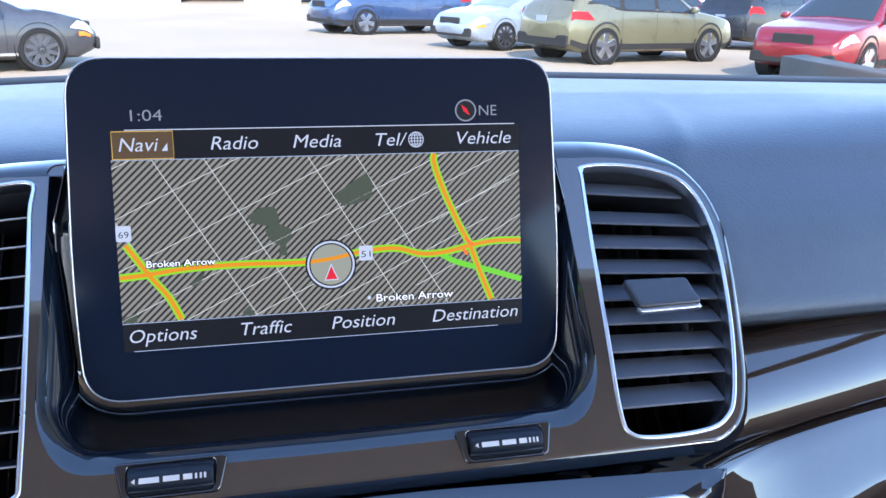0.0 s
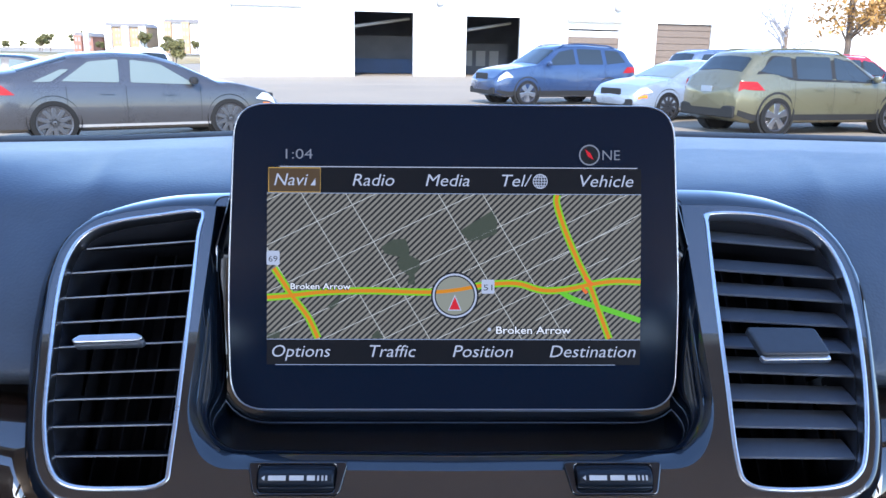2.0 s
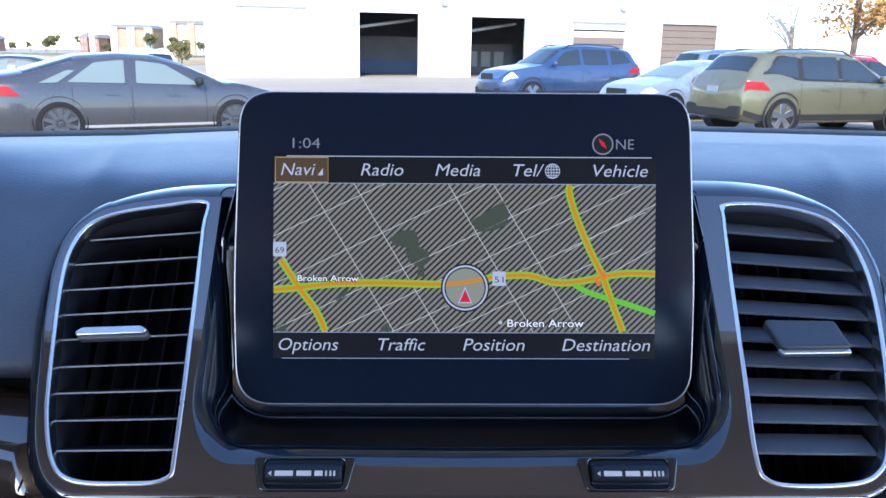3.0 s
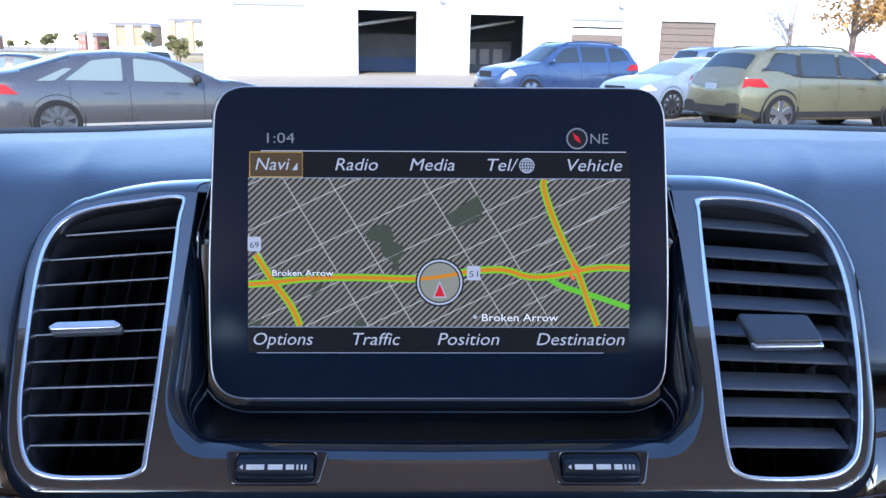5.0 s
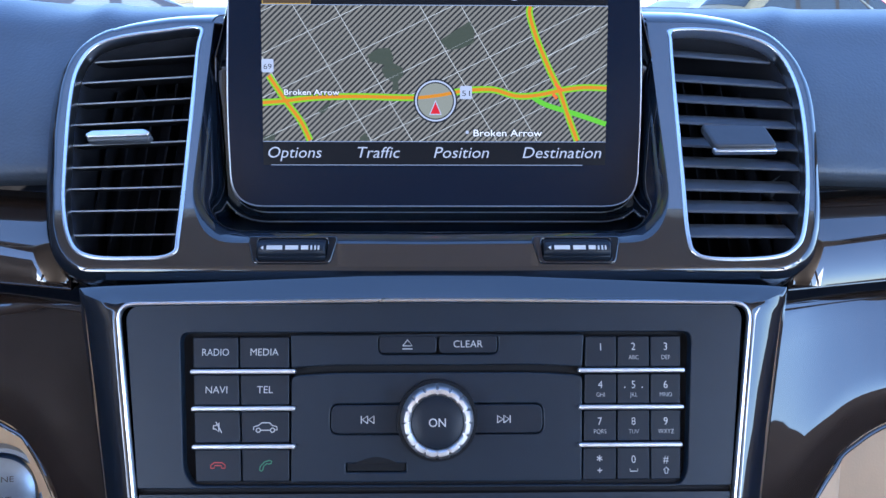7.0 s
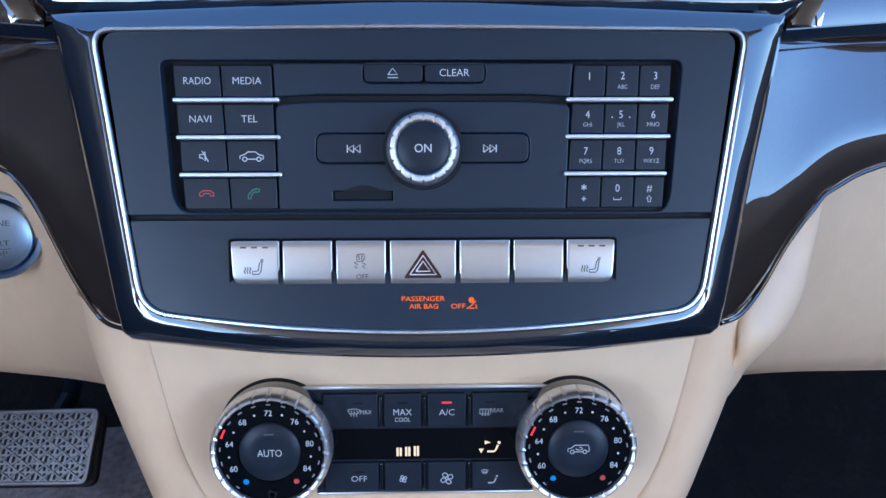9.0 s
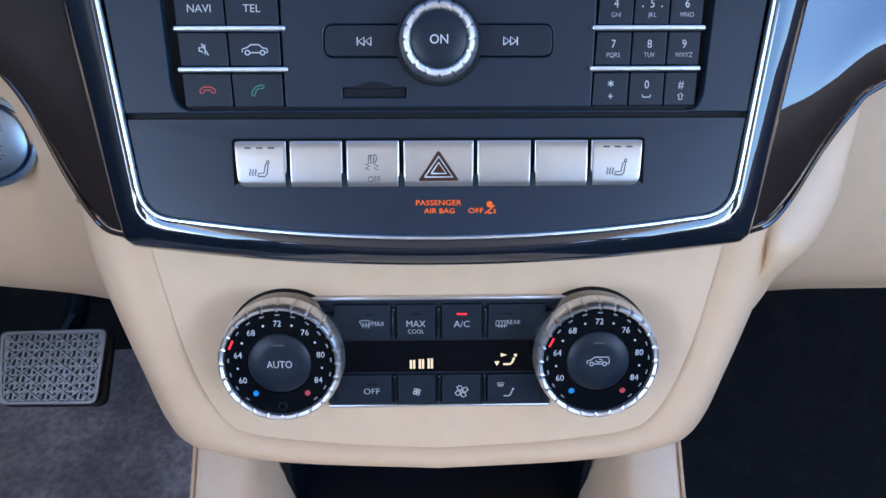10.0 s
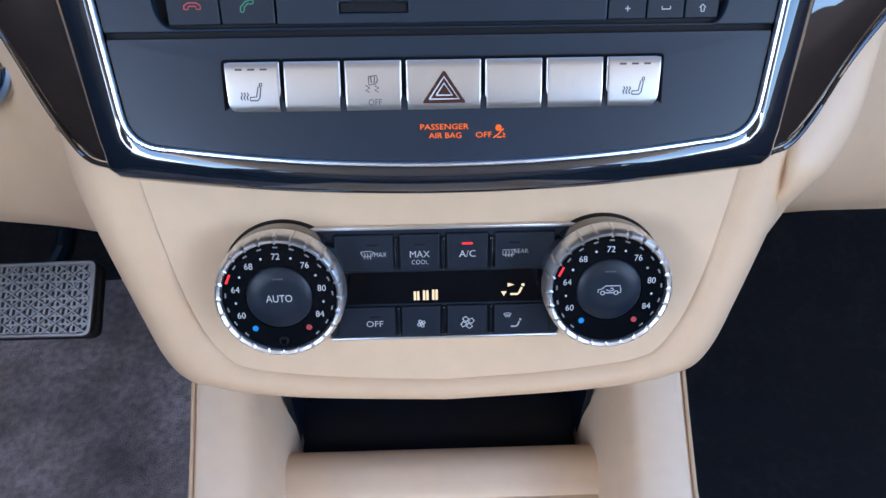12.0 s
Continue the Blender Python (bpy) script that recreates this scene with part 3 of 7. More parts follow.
def roller(cx):
    r = thing("vent_thumbwheel", VEN @ Matrix.Translation((cx * MM, -66.8 * MM, 2.5 * MM)), "ridged black thumbwheel with white airflow marks", "thumbwheel", "vent thumbwheels")
    part("pocket", plate(rounded([(-22, 7.4), (22, 7.4), (18.5, -7.4), (-18.5, -7.4)], 2.5), -0.8, 1.0, 0.8, [rounded([(-16.9, 5.8), (16.9, 5.8), (16.0, -5.8), (-16.0, -5.8)], 2)]), M["gloss"], r)
    part("pocket_floor", plate(rounded([(-17.5, 6.4), (17.5, 6.4), (16.6, -6.4), (-16.6, -6.4)], 2), -0.6, 0.3), M["deep"], r)
    rows = []
    for i in range(49):
        a = radians(-90 + 180 * i / 48)
        groove = 0.55 if abs(a) > 0.50 and (i % 6) in (0, 1) else 0.0
        rad = 9.0 - groove
        rows.append([(x * MM, rad * k * math.sin(a) * MM * 0.70, (rad * k * math.cos(a) - 3.9) * MM) for x, k in ((-16.2, 0.86), (-15.4, 0.95), (-8, 1.0), (8, 1.0), (15.4, 0.95), (16.2, 0.86))])
    wheel = part("wheel", surface(rows), M["button"], r)
    for x0, x1 in ((-11.5, -4), (-2.5, 3.6), (5.0, 8.4)):
        part("mark", box(x0, -1.9, 4.7, x1, 0.2, 5.2, 0.1, MM), M["white"], wheel, "white airflow mark")
    part("mark", flat([(-14.4, -0.85), (-13.0, 0.2), (-13.0, -1.9)], 4.9), M["white"], wheel, "white airflow mark")
    for x0 in (9.4, 11.2, 12.8):
        part("mark", box(x0, -1.9, 4.6, x0 + 0.8, 0.2, 5.1, 0.1, MM), M["white"], wheel, "white airflow mark")
    return r


roller(-67.5)
roller(70.0)

# ---- screen ----
MON = SCR @ Matrix.Translation((1.6 * MM, 3 * MM, 0))
monitor = thing("navigation_screen", MON, "upright black screen with thin silver rim showing a map", "screen")
M["slat_silver"] = material("grey rim metal", (0.5, 0.5, 0.52), 0.35, 1.0)
BEZ = rounded([(-105.6, 74.3), (105.6, 74.3), (108.8, -20), (107.0, -72.7), (-107.0, -72.7), (-108.8, -20)], [16, 16, 60, 17, 17, 60], 8)
part("housing", plate(inset(BEZ, 0.6), -16, -0.8, 4.0, (), MM, 3), M["satin"], monitor)
part("silver_rim", plate(inset(BEZ, -0.2), -3.0, 0.3, 0.4, [inset(BEZ, 0.6)], MM, 2), M["slat_silver"], monitor, "thin silver rim")
tray = []
for d, z in ((-5, -15.5), (3, -13.6), (5.8, -13.0), (7.4, -12.2), (8.0, -10.7), (8.4, -10.2), (9.0, -10.3), (9.6, -11.2), (10.2, -13.0), (10.8, -22.0), (11.2, -46.0)):
    row = []
    for (x, y), (a, b) in zip(BEZ, inset(BEZ, -1)):
        k = lerp(-5, d, max(0.0, min(1.0, (62 - y) / 30)))
        row.append(((x + (a - x) * k) * MM, (y + (b - y) * k) * MM, z * MM))
    tray.append(row)
part("tray", surface(tray, False, True), M["gloss"], monitor, "glossy black tray edge behind the screen")
# added silver beads draw the highlights along the glossy tray's edges
for off, z, lo in ((8.3, -10.2, 50), (3.4, -13.4, 40)):
    loop = [(x, y) for x, y in inset(BEZ, -off)]
    k = max(range(len(loop)), key=lambda i: loop[i][1])
    run = [p for p in loop[k:] + loop[:k] if p[1] < lo]
    part("tray_glint", tube([(x * MM, y * MM, z * MM) for x, y in run], 0.00028), M["blue_silver"], monitor, "thin silver bead standing for the tray edge's highlight")
M["screen_glass"] = material("black screen glass", (0.004, 0.010, 0.025), 0.09, spec=0.2)
glass = part("screen_glass", plate(inset(BEZ, 0.7), -0.9, 0.0, 0.0), M["screen_glass"], monitor, "glossy black screen glass")

G = 0.25


def shine(name, r, g, b, k=1.0):
    def lin(c):
        c /= 255
        return c / 12.92 if c < 0.04045 else ((c + 0.055) / 1.055) ** 2.4
    return glow(name, (lin(r), lin(g), lin(b)), k * G)


S = dict(white=shine("screen white", 176, 184, 200), line=shine("screen line", 150, 165, 190), bar=shine("screen bar", 4, 8, 18), label=shine("map lettering", 232, 235, 238), navi=shine("screen selected", 78, 62, 42),
         gold=shine("screen gold", 200, 165, 80), street=shine("map street", 188, 190, 184), green=shine("map green border", 128, 190, 20), orange=shine("map orange road", 205, 130, 16),
         lime=shine("map green road", 105, 190, 40), park=shine("map park", 66, 74, 62), red=shine("map arrow red", 200, 30, 45), dark=shine("map ring dark", 20, 24, 30), grey=shine("map disc", 138, 140, 126), dim=shine("screen dim white", 120, 126, 140), jam=shine("map jam", 225, 110, 40))


def map_ground():
    """The map's hatched ground."""
    m = shine("map hatching", 128, 128, 122)
    nt = m.node_tree
    b = nt.nodes["Principled BSDF"]
    tc, mp, wv, cr = (nt.nodes.new("ShaderNode" + k) for k in ("TexCoord", "Mapping", "TexWave", "ValToRGB"))
    mp.inputs["Rotation"].default_value = (0, 0, radians(-44))
    wv.wave_type, wv.bands_direction, wv.wave_profile = "BANDS", "Y", "SIN"
    wv.inputs["Scale"].default_value = 1.0 / 2.15 / MM / 3.1831
    cr.color_ramp.elements[0].position, cr.color_ramp.elements[0].color = 0.28, (0.016, 0.018, 0.020, 1)
    cr.color_ramp.elements[1].position, cr.color_ramp.elements[1].color = 0.52, (0.215, 0.204, 0.170, 1)
    nt.links.new(tc.outputs["Object"], mp.inputs["Vector"])
    nt.links.new(mp.outputs["Vector"], wv.inputs["Vector"])
    nt.links.new(wv.outputs["Fac"], cr.inputs["Fac"])
    nt.links.new(cr.outputs["Color"], b.inputs["Emission Color"])
    return m


def tile(name, x0, y0, x1, y1, z, mat):
    return part(name, flat([(x0, y0), (x1, y0), (x1, y1), (x0, y1)], z), mat, glass)


MX0, MX1, MY0, MY1 = -89.9, 89.9, 31.5, -38.3
tile("menu_bar", MX0, 31.7, MX1, 44.0, 0.03, S["bar"])
tile("menu_bar", MX0, -50.7, MX1, -38.5, 0.03, S["bar"])
tile("map", MX0, MY1, MX1, MY0, 0.03, map_ground())
tile("rule", MX0 + 6, 44.0, MX1 - 2, 44.4, 0.06, S["white"])
tile("rule", MX0, 31.4, MX1, 31.7, 0.10, S["line"])
tile("rule", MX0, -38.7, MX1, -38.4, 0.10, S["line"])
tile("rule", MX0 + 4, -50.9, MX1 - 12, -50.6, 0.10, S["line"])
tile("selected_field", MX0 + 0.8, 31.9, -64.4, 43.6, 0.08, S["navi"])
part("field_edge", strokes([[(MX0 + 0.8, 32.0), (-64.4, 32.0), (-64.4, 43.6), (MX0 + 0.8, 43.6), (MX0 + 0.8, 32.0)]], 0.35, 0.16), S["gold"], glass)


def caption(s, x0, x1, y, size, mat=None, shear=0.22, z=0.2, weight=-0.02):
    me = words(s, 0, 0, size, 0, shear, "LEFT", bold=weight)
    co = [v.co.x for v in me.vertices]
    k = (x1 - x0) * MM / (max(co) - min(co))
    me.transform(Matrix.Translation((x0 * MM - min(co) * k, y * MM, z * MM)) @ Matrix.Diagonal((k, 1, 1, 1)))
    part("lettering", me, mat or S["white"], glass)


def sx(px):
    """Across the map picture: 0..656 -> millimetres."""
    return MX0 + (px - 457.5) / 657.5 * (MX1 - MX0)


def sy(py):
    return MY0 + (py - 339.0) / (593.0 - 339.0) * (MY1 - MY0)


caption("1:04", sx(490), sx(537), 50.0, 4.9, S["dim"], 0.0)
caption("NE", sx(1046), sx(1077), 50.2, 4.9, S["dim"], 0.0)
for s_, a_, b_ in (("Navi", 470, 529), ("Radio", 607, 680), ("Media", 735, 812), ("Tel/", 869, 922), ("Vehicle", 1007, 1101)):
    caption(s_, sx(a_), sx(b_), 37.7, 5.9)
for s_, a_, b_ in (("Options", 467, 569), ("Traffic", 638, 719), ("Position", 784, 890), ("Destination", 955, 1107)):
    caption(s_, sx(a_), sx(b_), -44.5, 5.9)
part("pointer", flat([(sx(533), 35.2), (sx(542), 35.2), (sx(542), 38.6)], 0.2), S["white"], glass)
gx, gr = sx(936.5), 3.4
globe = [[(gx + gr * k * math.cos(a), 37.7 + gr * math.sin(a)) for a in [math.pi * i / 12 for i in range(25)]] for k in (1, 0.62, 0.2)] + [[(gx - gr * math.sqrt(1 - q * q), 37.7 + gr * q), (gx + gr * math.sqrt(1 - q * q), 37.7 + gr * q)] for q in (-0.6, -0.2, 0.2, 0.6)]
part("globe", strokes(globe, 0.36, 0.2), S["white"], glass)
cxx = sx(1023)
part("compass", flat(disc(cxx, 50.5, 4.6), 0.06), S["dark"], glass)
part("compass_ring", strokes([disc(cxx, 50.5, 4.7) + [disc(cxx, 50.5, 4.7)[0]]], 0.7, 0.14), S["dim"], glass)
part("compass_needle", flat([(cxx - 2.2, 53.3), (cxx + 0.6, 51.3), (cxx + 2.0, 48.2), (cxx - 0.8, 49.9)], 0.2), S["red"], glass)


def seg(a, b):
    """A straight street clipped to the map."""
    (x0, y0), (x1, y1) = a, b
    t0, t1 = 0.0, 1.0
    for p, q in ((-(x1 - x0), x0 - MX0), (x1 - x0, MX1 - x0), (-(y1 - y0), y0 - MY1), (y1 - y0, MY0 - y0)):
        if abs(p) < 1e-9:
            continue
        r = q / p
        if p < 0:
            t0 = max(t0, r)
        else:
            t1 = min(t1, r)
    return None if t0 >= t1 else [(lerp(x0, x1, t0), lerp(y0, y1, t0)), (lerp(x0, x1, t1), lerp(y0, y1, t1))]


streets = []
for px in (402, 457 + 60, 457 + 138, 757, 835):        # streets falling to the right
    streets.append(seg((sx(px), sy(339)), (sx(px + 148), sy(593))))
for px in (300, 400):
    streets.append(seg((sx(px), sy(339)), (sx(px + 148), sy(593))))
for k, (py, run) in enumerate(((352, 60), (430, 300), (512, 640), (590, 700), (640, 700), (690, 640), (735, 600))):
    streets.append(seg((sx(457), sy(py)), (sx(457 + run), sy(py - run * 0.475))))
streets.append(seg((sx(960), sy(455)), (sx(1115), sy(372))))
streets.append(seg((sx(1040), sy(490)), (sx(1115), sy(447))))
streets.append(seg((sx(930), sy(560)), (sx(1010), sy(520))))
for q in streets:
    if q:
        part("street", strokes([q], 0.33, 0.10), S["street"], glass)
for poly in ([(795, 404), (853, 367), (861, 385), (860, 408), (838, 418), (812, 422)], [(657, 432), (678, 419), (700, 418), (707, 436), (706, 446), (724, 455), (726, 468), (716, 480), (717, 498), (704, 498), (706, 482), (690, 472), (684, 458), (690, 450), (664, 444)],
             [(562, 538), (588, 516), (580, 535), (570, 541)], [(458, 585), (480, 578), (480, 592), (458, 592)], [(642, 586), (652, 577), (662, 592), (642, 592)]):
    part("park", flat([(sx(x), sy(y)) for x, y in poly], 0.06), S["park"], glass)


def road(pts, core, w=2.0, edge="green", z=0.12):
    path = spline([(sx(x), sy(y)) for x, y in pts], 5, False)
    path = [(min(max(x, MX0), MX1), min(max(y, MY1), MY0)) for x, y in path]
    part("road_border", strokes([path], w * 1.75, z), S[edge], glass)
    part("road", strokes([path], w * 0.85, z + 0.05), S[core], glass)


road([(972, 508), (1000, 524), (1060, 542), (1115, 560)], "lime", 1.5, "lime", 0.11)
road([(470, 470), (490, 500), (503, 520), (530, 556), (547, 592)], "orange", 2.0)
road([(967, 340), (966, 356), (980, 400), (1004, 456), (1024, 496), (1040, 540), (1060, 592)], "orange", 2.0)
road([(458, 521), (497, 518), (560, 511), (640, 509), (740, 511), (790, 507), (840, 498), (880, 495), (905, 497), (940, 507), (980, 506), (1030, 496), (1070, 491), (1115, 492)], "orange", 2.0)
part("jam", strokes([[(sx(1016), sy(484)), (sx(1030), sy(497))], [(sx(1012), sy(503)), (sx(1020), sy(512))]], 1.6, 0.21), S["jam"], glass)
for x0_, x1_, y_, h_ in ((499, 604, 502, 2.9), (860, 992, 578, 3.6)):
    caption("Broken Arrow", sx(x0_) - 0.3, sx(x1_) + 0.3, sy(y_), h_, S["dark"], 0.0, 0.28, 0.38)
    caption("Broken Arrow", sx(x0_), sx(x1_), sy(y_), h_, S["label"], 0.0, 0.34, 0.05)
part("town_dot", flat(disc(sx(848), sy(576), 0.9, 12), 0.3), S["white"], glass)
for s_, px, py in (("69", 468, 452), ("51", 845, 501)):
    part("shield", flat(rect(sx(px) - 3.0, sy(py) - 3.4, sx(px) + 3.2, sy(py) + 3.4, 0.8), 0.26), S["white"], glass)
    caption(s_, sx(px) - 2.0, sx(px) + 2.2, sy(py) - 0.6, 2.9, S["dark"], 0.0, 0.36)
ox, oy = sx(787), sy(517)
part("position_disc", flat(disc(ox, oy, 9.9), 0.104), S["grey"], glass)
part("position_ring", strokes([disc(ox, oy, 10.3, 48) + [disc(ox, oy, 10.3, 48)[0]]], 2.3, 0.28), S["dark"], glass)
part("position_ring", strokes([disc(ox, oy, 10.2, 48) + [disc(ox, oy, 10.2, 48)[0]]], 0.9, 0.33), S["white"], glass)
part("arrow", flat([(ox - 3.3, oy - 7.2), (ox + 3.3, oy - 7.2), (ox, oy + 0.6)], 0.32), S["white"], glass)
part("arrow", flat([(ox - 2.6, oy - 6.7), (ox + 2.6, oy - 6.7), (ox, oy - 0.6)], 0.38), S["red"], glass)

# ---- audio unit ----
audio = thing("audio_unit", AUD, "satin-black audio control panel in a glossy frame with chrome line", "car radio")


def bow(x, s):
    """The face swells towards the cabin low in its middle."""
    return 6.0 * max(0.0, 1 - (x / 125.0) ** 2) * max(0.0, min(1.0, (0 - s) / 65.0)) ** 1.5


RING = rounded(mirror([(0, 65), (138, 63.5), (121.5, -56.5), (65, -63.2), (0, -66)]), [30, 9, 13, 40, 60, 40, 13, 9], 7)
OUT = []
for x, y in RING:
    t = (y + 66) / 131
    ax = abs(x)
    k = ax / lerp(123, 138, t)
    if y > 62:
        OUT.append((math.copysign(ax * 157.0 / 138, x), lerp(75.5, 70.3, k ** 2), lerp(-6.2, -6.4, k)))
    elif y < -54:
        OUT.append((math.copysign(ax * 134.5 / 122, x), -78 + 8 * k * k, lerp(-3, -13, k ** 2)))
    else:
        u = (y + 54) / 116
        OUT.append((math.copysign(lerp(133.5, 157.0, u) + 3.6 * math.sin(math.pi * u), x), lerp(-70, 70.3, u), lerp(-13, -6.4, u) - 3 * math.sin(math.pi * u)))
rows = []
for f, bulge in ((0.0, 0), (0.04, 1.2), (0.12, 2.2), (0.3, 4.2), (0.5, 5.5), (0.7, 6.0), (0.85, 5.0), (0.95, 2.6), (1.0, 0)):
    rows.append([(lerp(xa, xb, f) * MM, lerp(ya, yb, f) * MM, (lerp(0.4 + bow(xa, ya), zb, f) + bulge * (0.06 if ya > 61 else lerp(1.0, 0.32, max(0.0, min(1.0, (ya + 50) / 60))))) * MM) for (xa, ya), (xb, yb, zb) in zip(RING, OUT)])
rows.append([(x * 0.995 * MM, y * 0.995 * MM, (z - 1.2) * MM) for x, y, z in OUT])
rows.append([(x * 0.985 * MM, y * 0.985 * MM, (z - 6) * MM) for x, y, z in OUT])
rows.append([(x * 0.95 * MM, y * 0.95 * MM, (z - 46) * MM) for x, y, z in OUT])
part("gloss_frame", surface(rows, False, True), M["gloss"], audio, "piano-black frame")


def bowed(me):
    for v in me.vertices:
        v.co.z += bow(v.co.x / MM, v.co.y / MM) * MM
    return me


def ring_mesh():
    prof = ((-0.4, 0.0), (-0.3, 1.2), (0.3, 1.9), (1.1, 2.0), (1.6, 1.4), (1.8, 0.0))
    return bowed(surface([[(x * MM, y * MM, z * MM) for x, y in inset(RING, d)] for d, z in prof], False, True))


part("chrome_line", ring_mesh(), M["chrome"], audio, "satin chrome line")


def filled(loop, z, n=10):
    """A face sheet that follows the swell: the outline drawn in towards its middle."""
    cx_, cy_ = 0.0, sum(p[1] for p in loop) / len(loop)
    rows_ = [[(lerp(x, cx_, i / n) * MM, lerp(y, cy_, i / n) * MM, (z + bow(lerp(x, cx_, i / n), lerp(y, cy_, i / n))) * MM) for x, y in loop] for i in range(n + 1)]
    return surface(rows_, False, True)


RECESS = rounded([(-110, 50.5), (111, 50.5), (107, -8), (104, -14), (-102.5, -13.5), (-106.5, -7)], [4, 4, 5, 5, 5, 5], 4)
up_out = rounded([(-134, 62.3), (0, 63.4), (134, 62.3), (125.3, -14.6), (-125.3, -14.6)], [8, 30, 8, 1, 1], 6)
lo_out = rounded([(-124.6, -17), (124.6, -17), (119.3, -54.8), (64, -61.4), (0, -64.2), (-64, -61.4), (-119.3, -54.8)], [1, 1, 11, 30, 60, 30, 11], 6)
face = part("face_plate", plate(up_out, -8, 0.2, 0.5, [RECESS]), M["satin"], audio)
part("keypad_floor", plate(inset(RECESS, -1), -9, -5.6), M["deep"], audio)
part("groove_floor", plate([(-126, -12), (126, -12), (122, -40), (-122, -40)], -7, -2.5), M["deep"], audio)
lower = part("switch_plate", filled(lo_out, 0.2, 14), M["satin"], audio)


def legend(s, x, y, size, z, owner, mat="white", bold=0.0, fit=None):
    me = words(s, 0, 0, size, 0, bold=bold - 0.03)
    co = [v.co.x for v in me.vertices]
    k = fit * MM / (max(co) - min(co)) if fit else 0.88
    me.transform(Matrix.Translation((x * MM - (max(co) + min(co)) / 2 * k, y * MM, z * MM)) @ Matrix.Diagonal((k, 1, 1, 1)))
    return part("legend", me, M[mat], owner)


def quad_button(name, pts, z0, z1, r=0.8, bev=0.5, mat="button", owner=None):
    return part(name, plate(rounded(pts, r, 3), z0, z1, bev), M[mat], owner or audio)


def xl(x_top, x_bot, s):
    return lerp(x_bot, x_top, (s + 12) / 60.5)


ROWS_S = [(48.6, 35.3), (32.4, 19.6), (17.0, 3.9), (1.2, -12.2)]
KEYZ = -1.6
left_keys = [["RADIO", "MEDIA"], ["NAVI", "TEL"], ["mute", "car"], ["hang", "call"]]
right_keys = [[("1", ""), ("2", "ABC"), ("3", "DEF")], [("4", "GHI"), (".5.", "JKL"), ("6", "MNO")], [("7", "PQRS"), ("8", "TUV"), ("9", "WXYZ")], [("*", "+"), ("0", "_"), ("#", "o")]]


def icon(kind, x, y, k):
    """Small line drawings used on the keys."""
    def at(pts):
        return [(x + a * k, y + b * k) for a, b in pts]
    if kind == "mute":
        return [at([(-1.6, -0.7), (-0.6, -0.7), (0.7, -1.9), (0.7, 1.9), (-0.6, 0.7), (-1.6, 0.7), (-1.6, -0.7)]), at([(-0.6, 2.3), (2.0, -2.3)])]
    if kind == "car":
        return [at([(-5, -1.2), (-5, 0.1), (-3, 0.7), (-1.6, 1.8), (1.6, 1.8), (3.0, 0.6), (4.8, 0.2), (5, -1.2), (3.9, -1.2)]), at(disc(-3, -1.3, 0.9, 10) + [(-2.1, -1.3)]), at(disc(3, -1.3, 0.9, 10) + [(3.9, -1.3)]), at([(-2.1, -1.3), (2.1, -1.3)])]
    if kind == "van":
        return [at([(-5, -1.2), (-5, 0.3), (-3.4, 0.6), (-1.8, 2.0), (4.6, 2.0), (5, 0.4), (5, -1.2), (4, -1.2)]), at(disc(-3, -1.3, 0.9, 10) + [(-2.1, -1.3)]), at(disc(3, -1.3, 0.9, 10) + [(3.9, -1.3)]), at([(-2.1, -1.3), (2.1, -1.3)]), at([(-1.4, 0.2), (0.2, -0.5), (2.0, 0.0), (1.4, 0.9), (0.4, 0.9)])]
    if kind == "hang":
        return [at([(-3, -1.0), (-3, 0.3), (-1.5, 1.3), (1.5, 1.3), (3, 0.3), (3, -1.0), (1.6, -1.0), (1.3, 0.1), (-1.3, 0.1), (-1.6, -1.0), (-3, -1.0)])]
    if kind == "call":
        return [at([(-2.6, -2.0), (-2.4, -0.4), (-0.6, 1.5), (1.4, 2.1), (2.4, 1.8), (2.2, 0.8), (1.0, 0.6), (0.4, 0.9), (-1.0, -0.4), (-1.2, -1.6), (-1.7, -2.3), (-2.6, -2.0)])]
    if kind == "prev":
        return [at([(-3, -1.6), (-3, 1.6)]), at([(-0.3, -1.6), (-2.6, 0), (-0.3, 1.6), (-0.3, -1.6)]), at([(2.4, -1.6), (0.1, 0), (2.4, 1.6), (2.4, -1.6)])]
    if kind == "next":
        return [[(2 * x - a, b) for a, b in q] for q in icon("prev", x, y, k)]
    if kind == "seat":
        return [at([(-0.6, -2.6), (2.2, -2.6), (3.0, -1.6), (3.6, 2.2), (2.6, 2.4), (1.8, -1.2), (-0.6, -1.4), (-0.6, -2.6)]), at([(3.0, 2.6), (3.9, 2.7), (4.0, 3.8), (3.3, 3.7), (3.0, 2.6)])] + [at([(-3.6 + 1.1 * i, -2.4), (-4.0 + 1.1 * i, -1.4), (-3.4 + 1.1 * i, -0.4), (-3.8 + 1.1 * i, 0.4)]) for i in range(3)]
    if kind == "skid":
        return [at([(-1.4, 3.6), (1.6, 3.9), (1.9, 2.2), (1.2, 0.9), (-1.4, 0.5), (-1.4, 3.6)]), at([(-0.6, 3.4), (-0.4, 1.2)]), at([(0.8, 3.4), (0.6, 1.2)]), at([(-2.6, 0.4), (-1.0, -0.6), (-2.6, -1.4), (-1.2, -2.2)]), at([(0.8, 0.2), (2.4, -0.6), (0.8, -1.4), (2.2, -2.2)])]
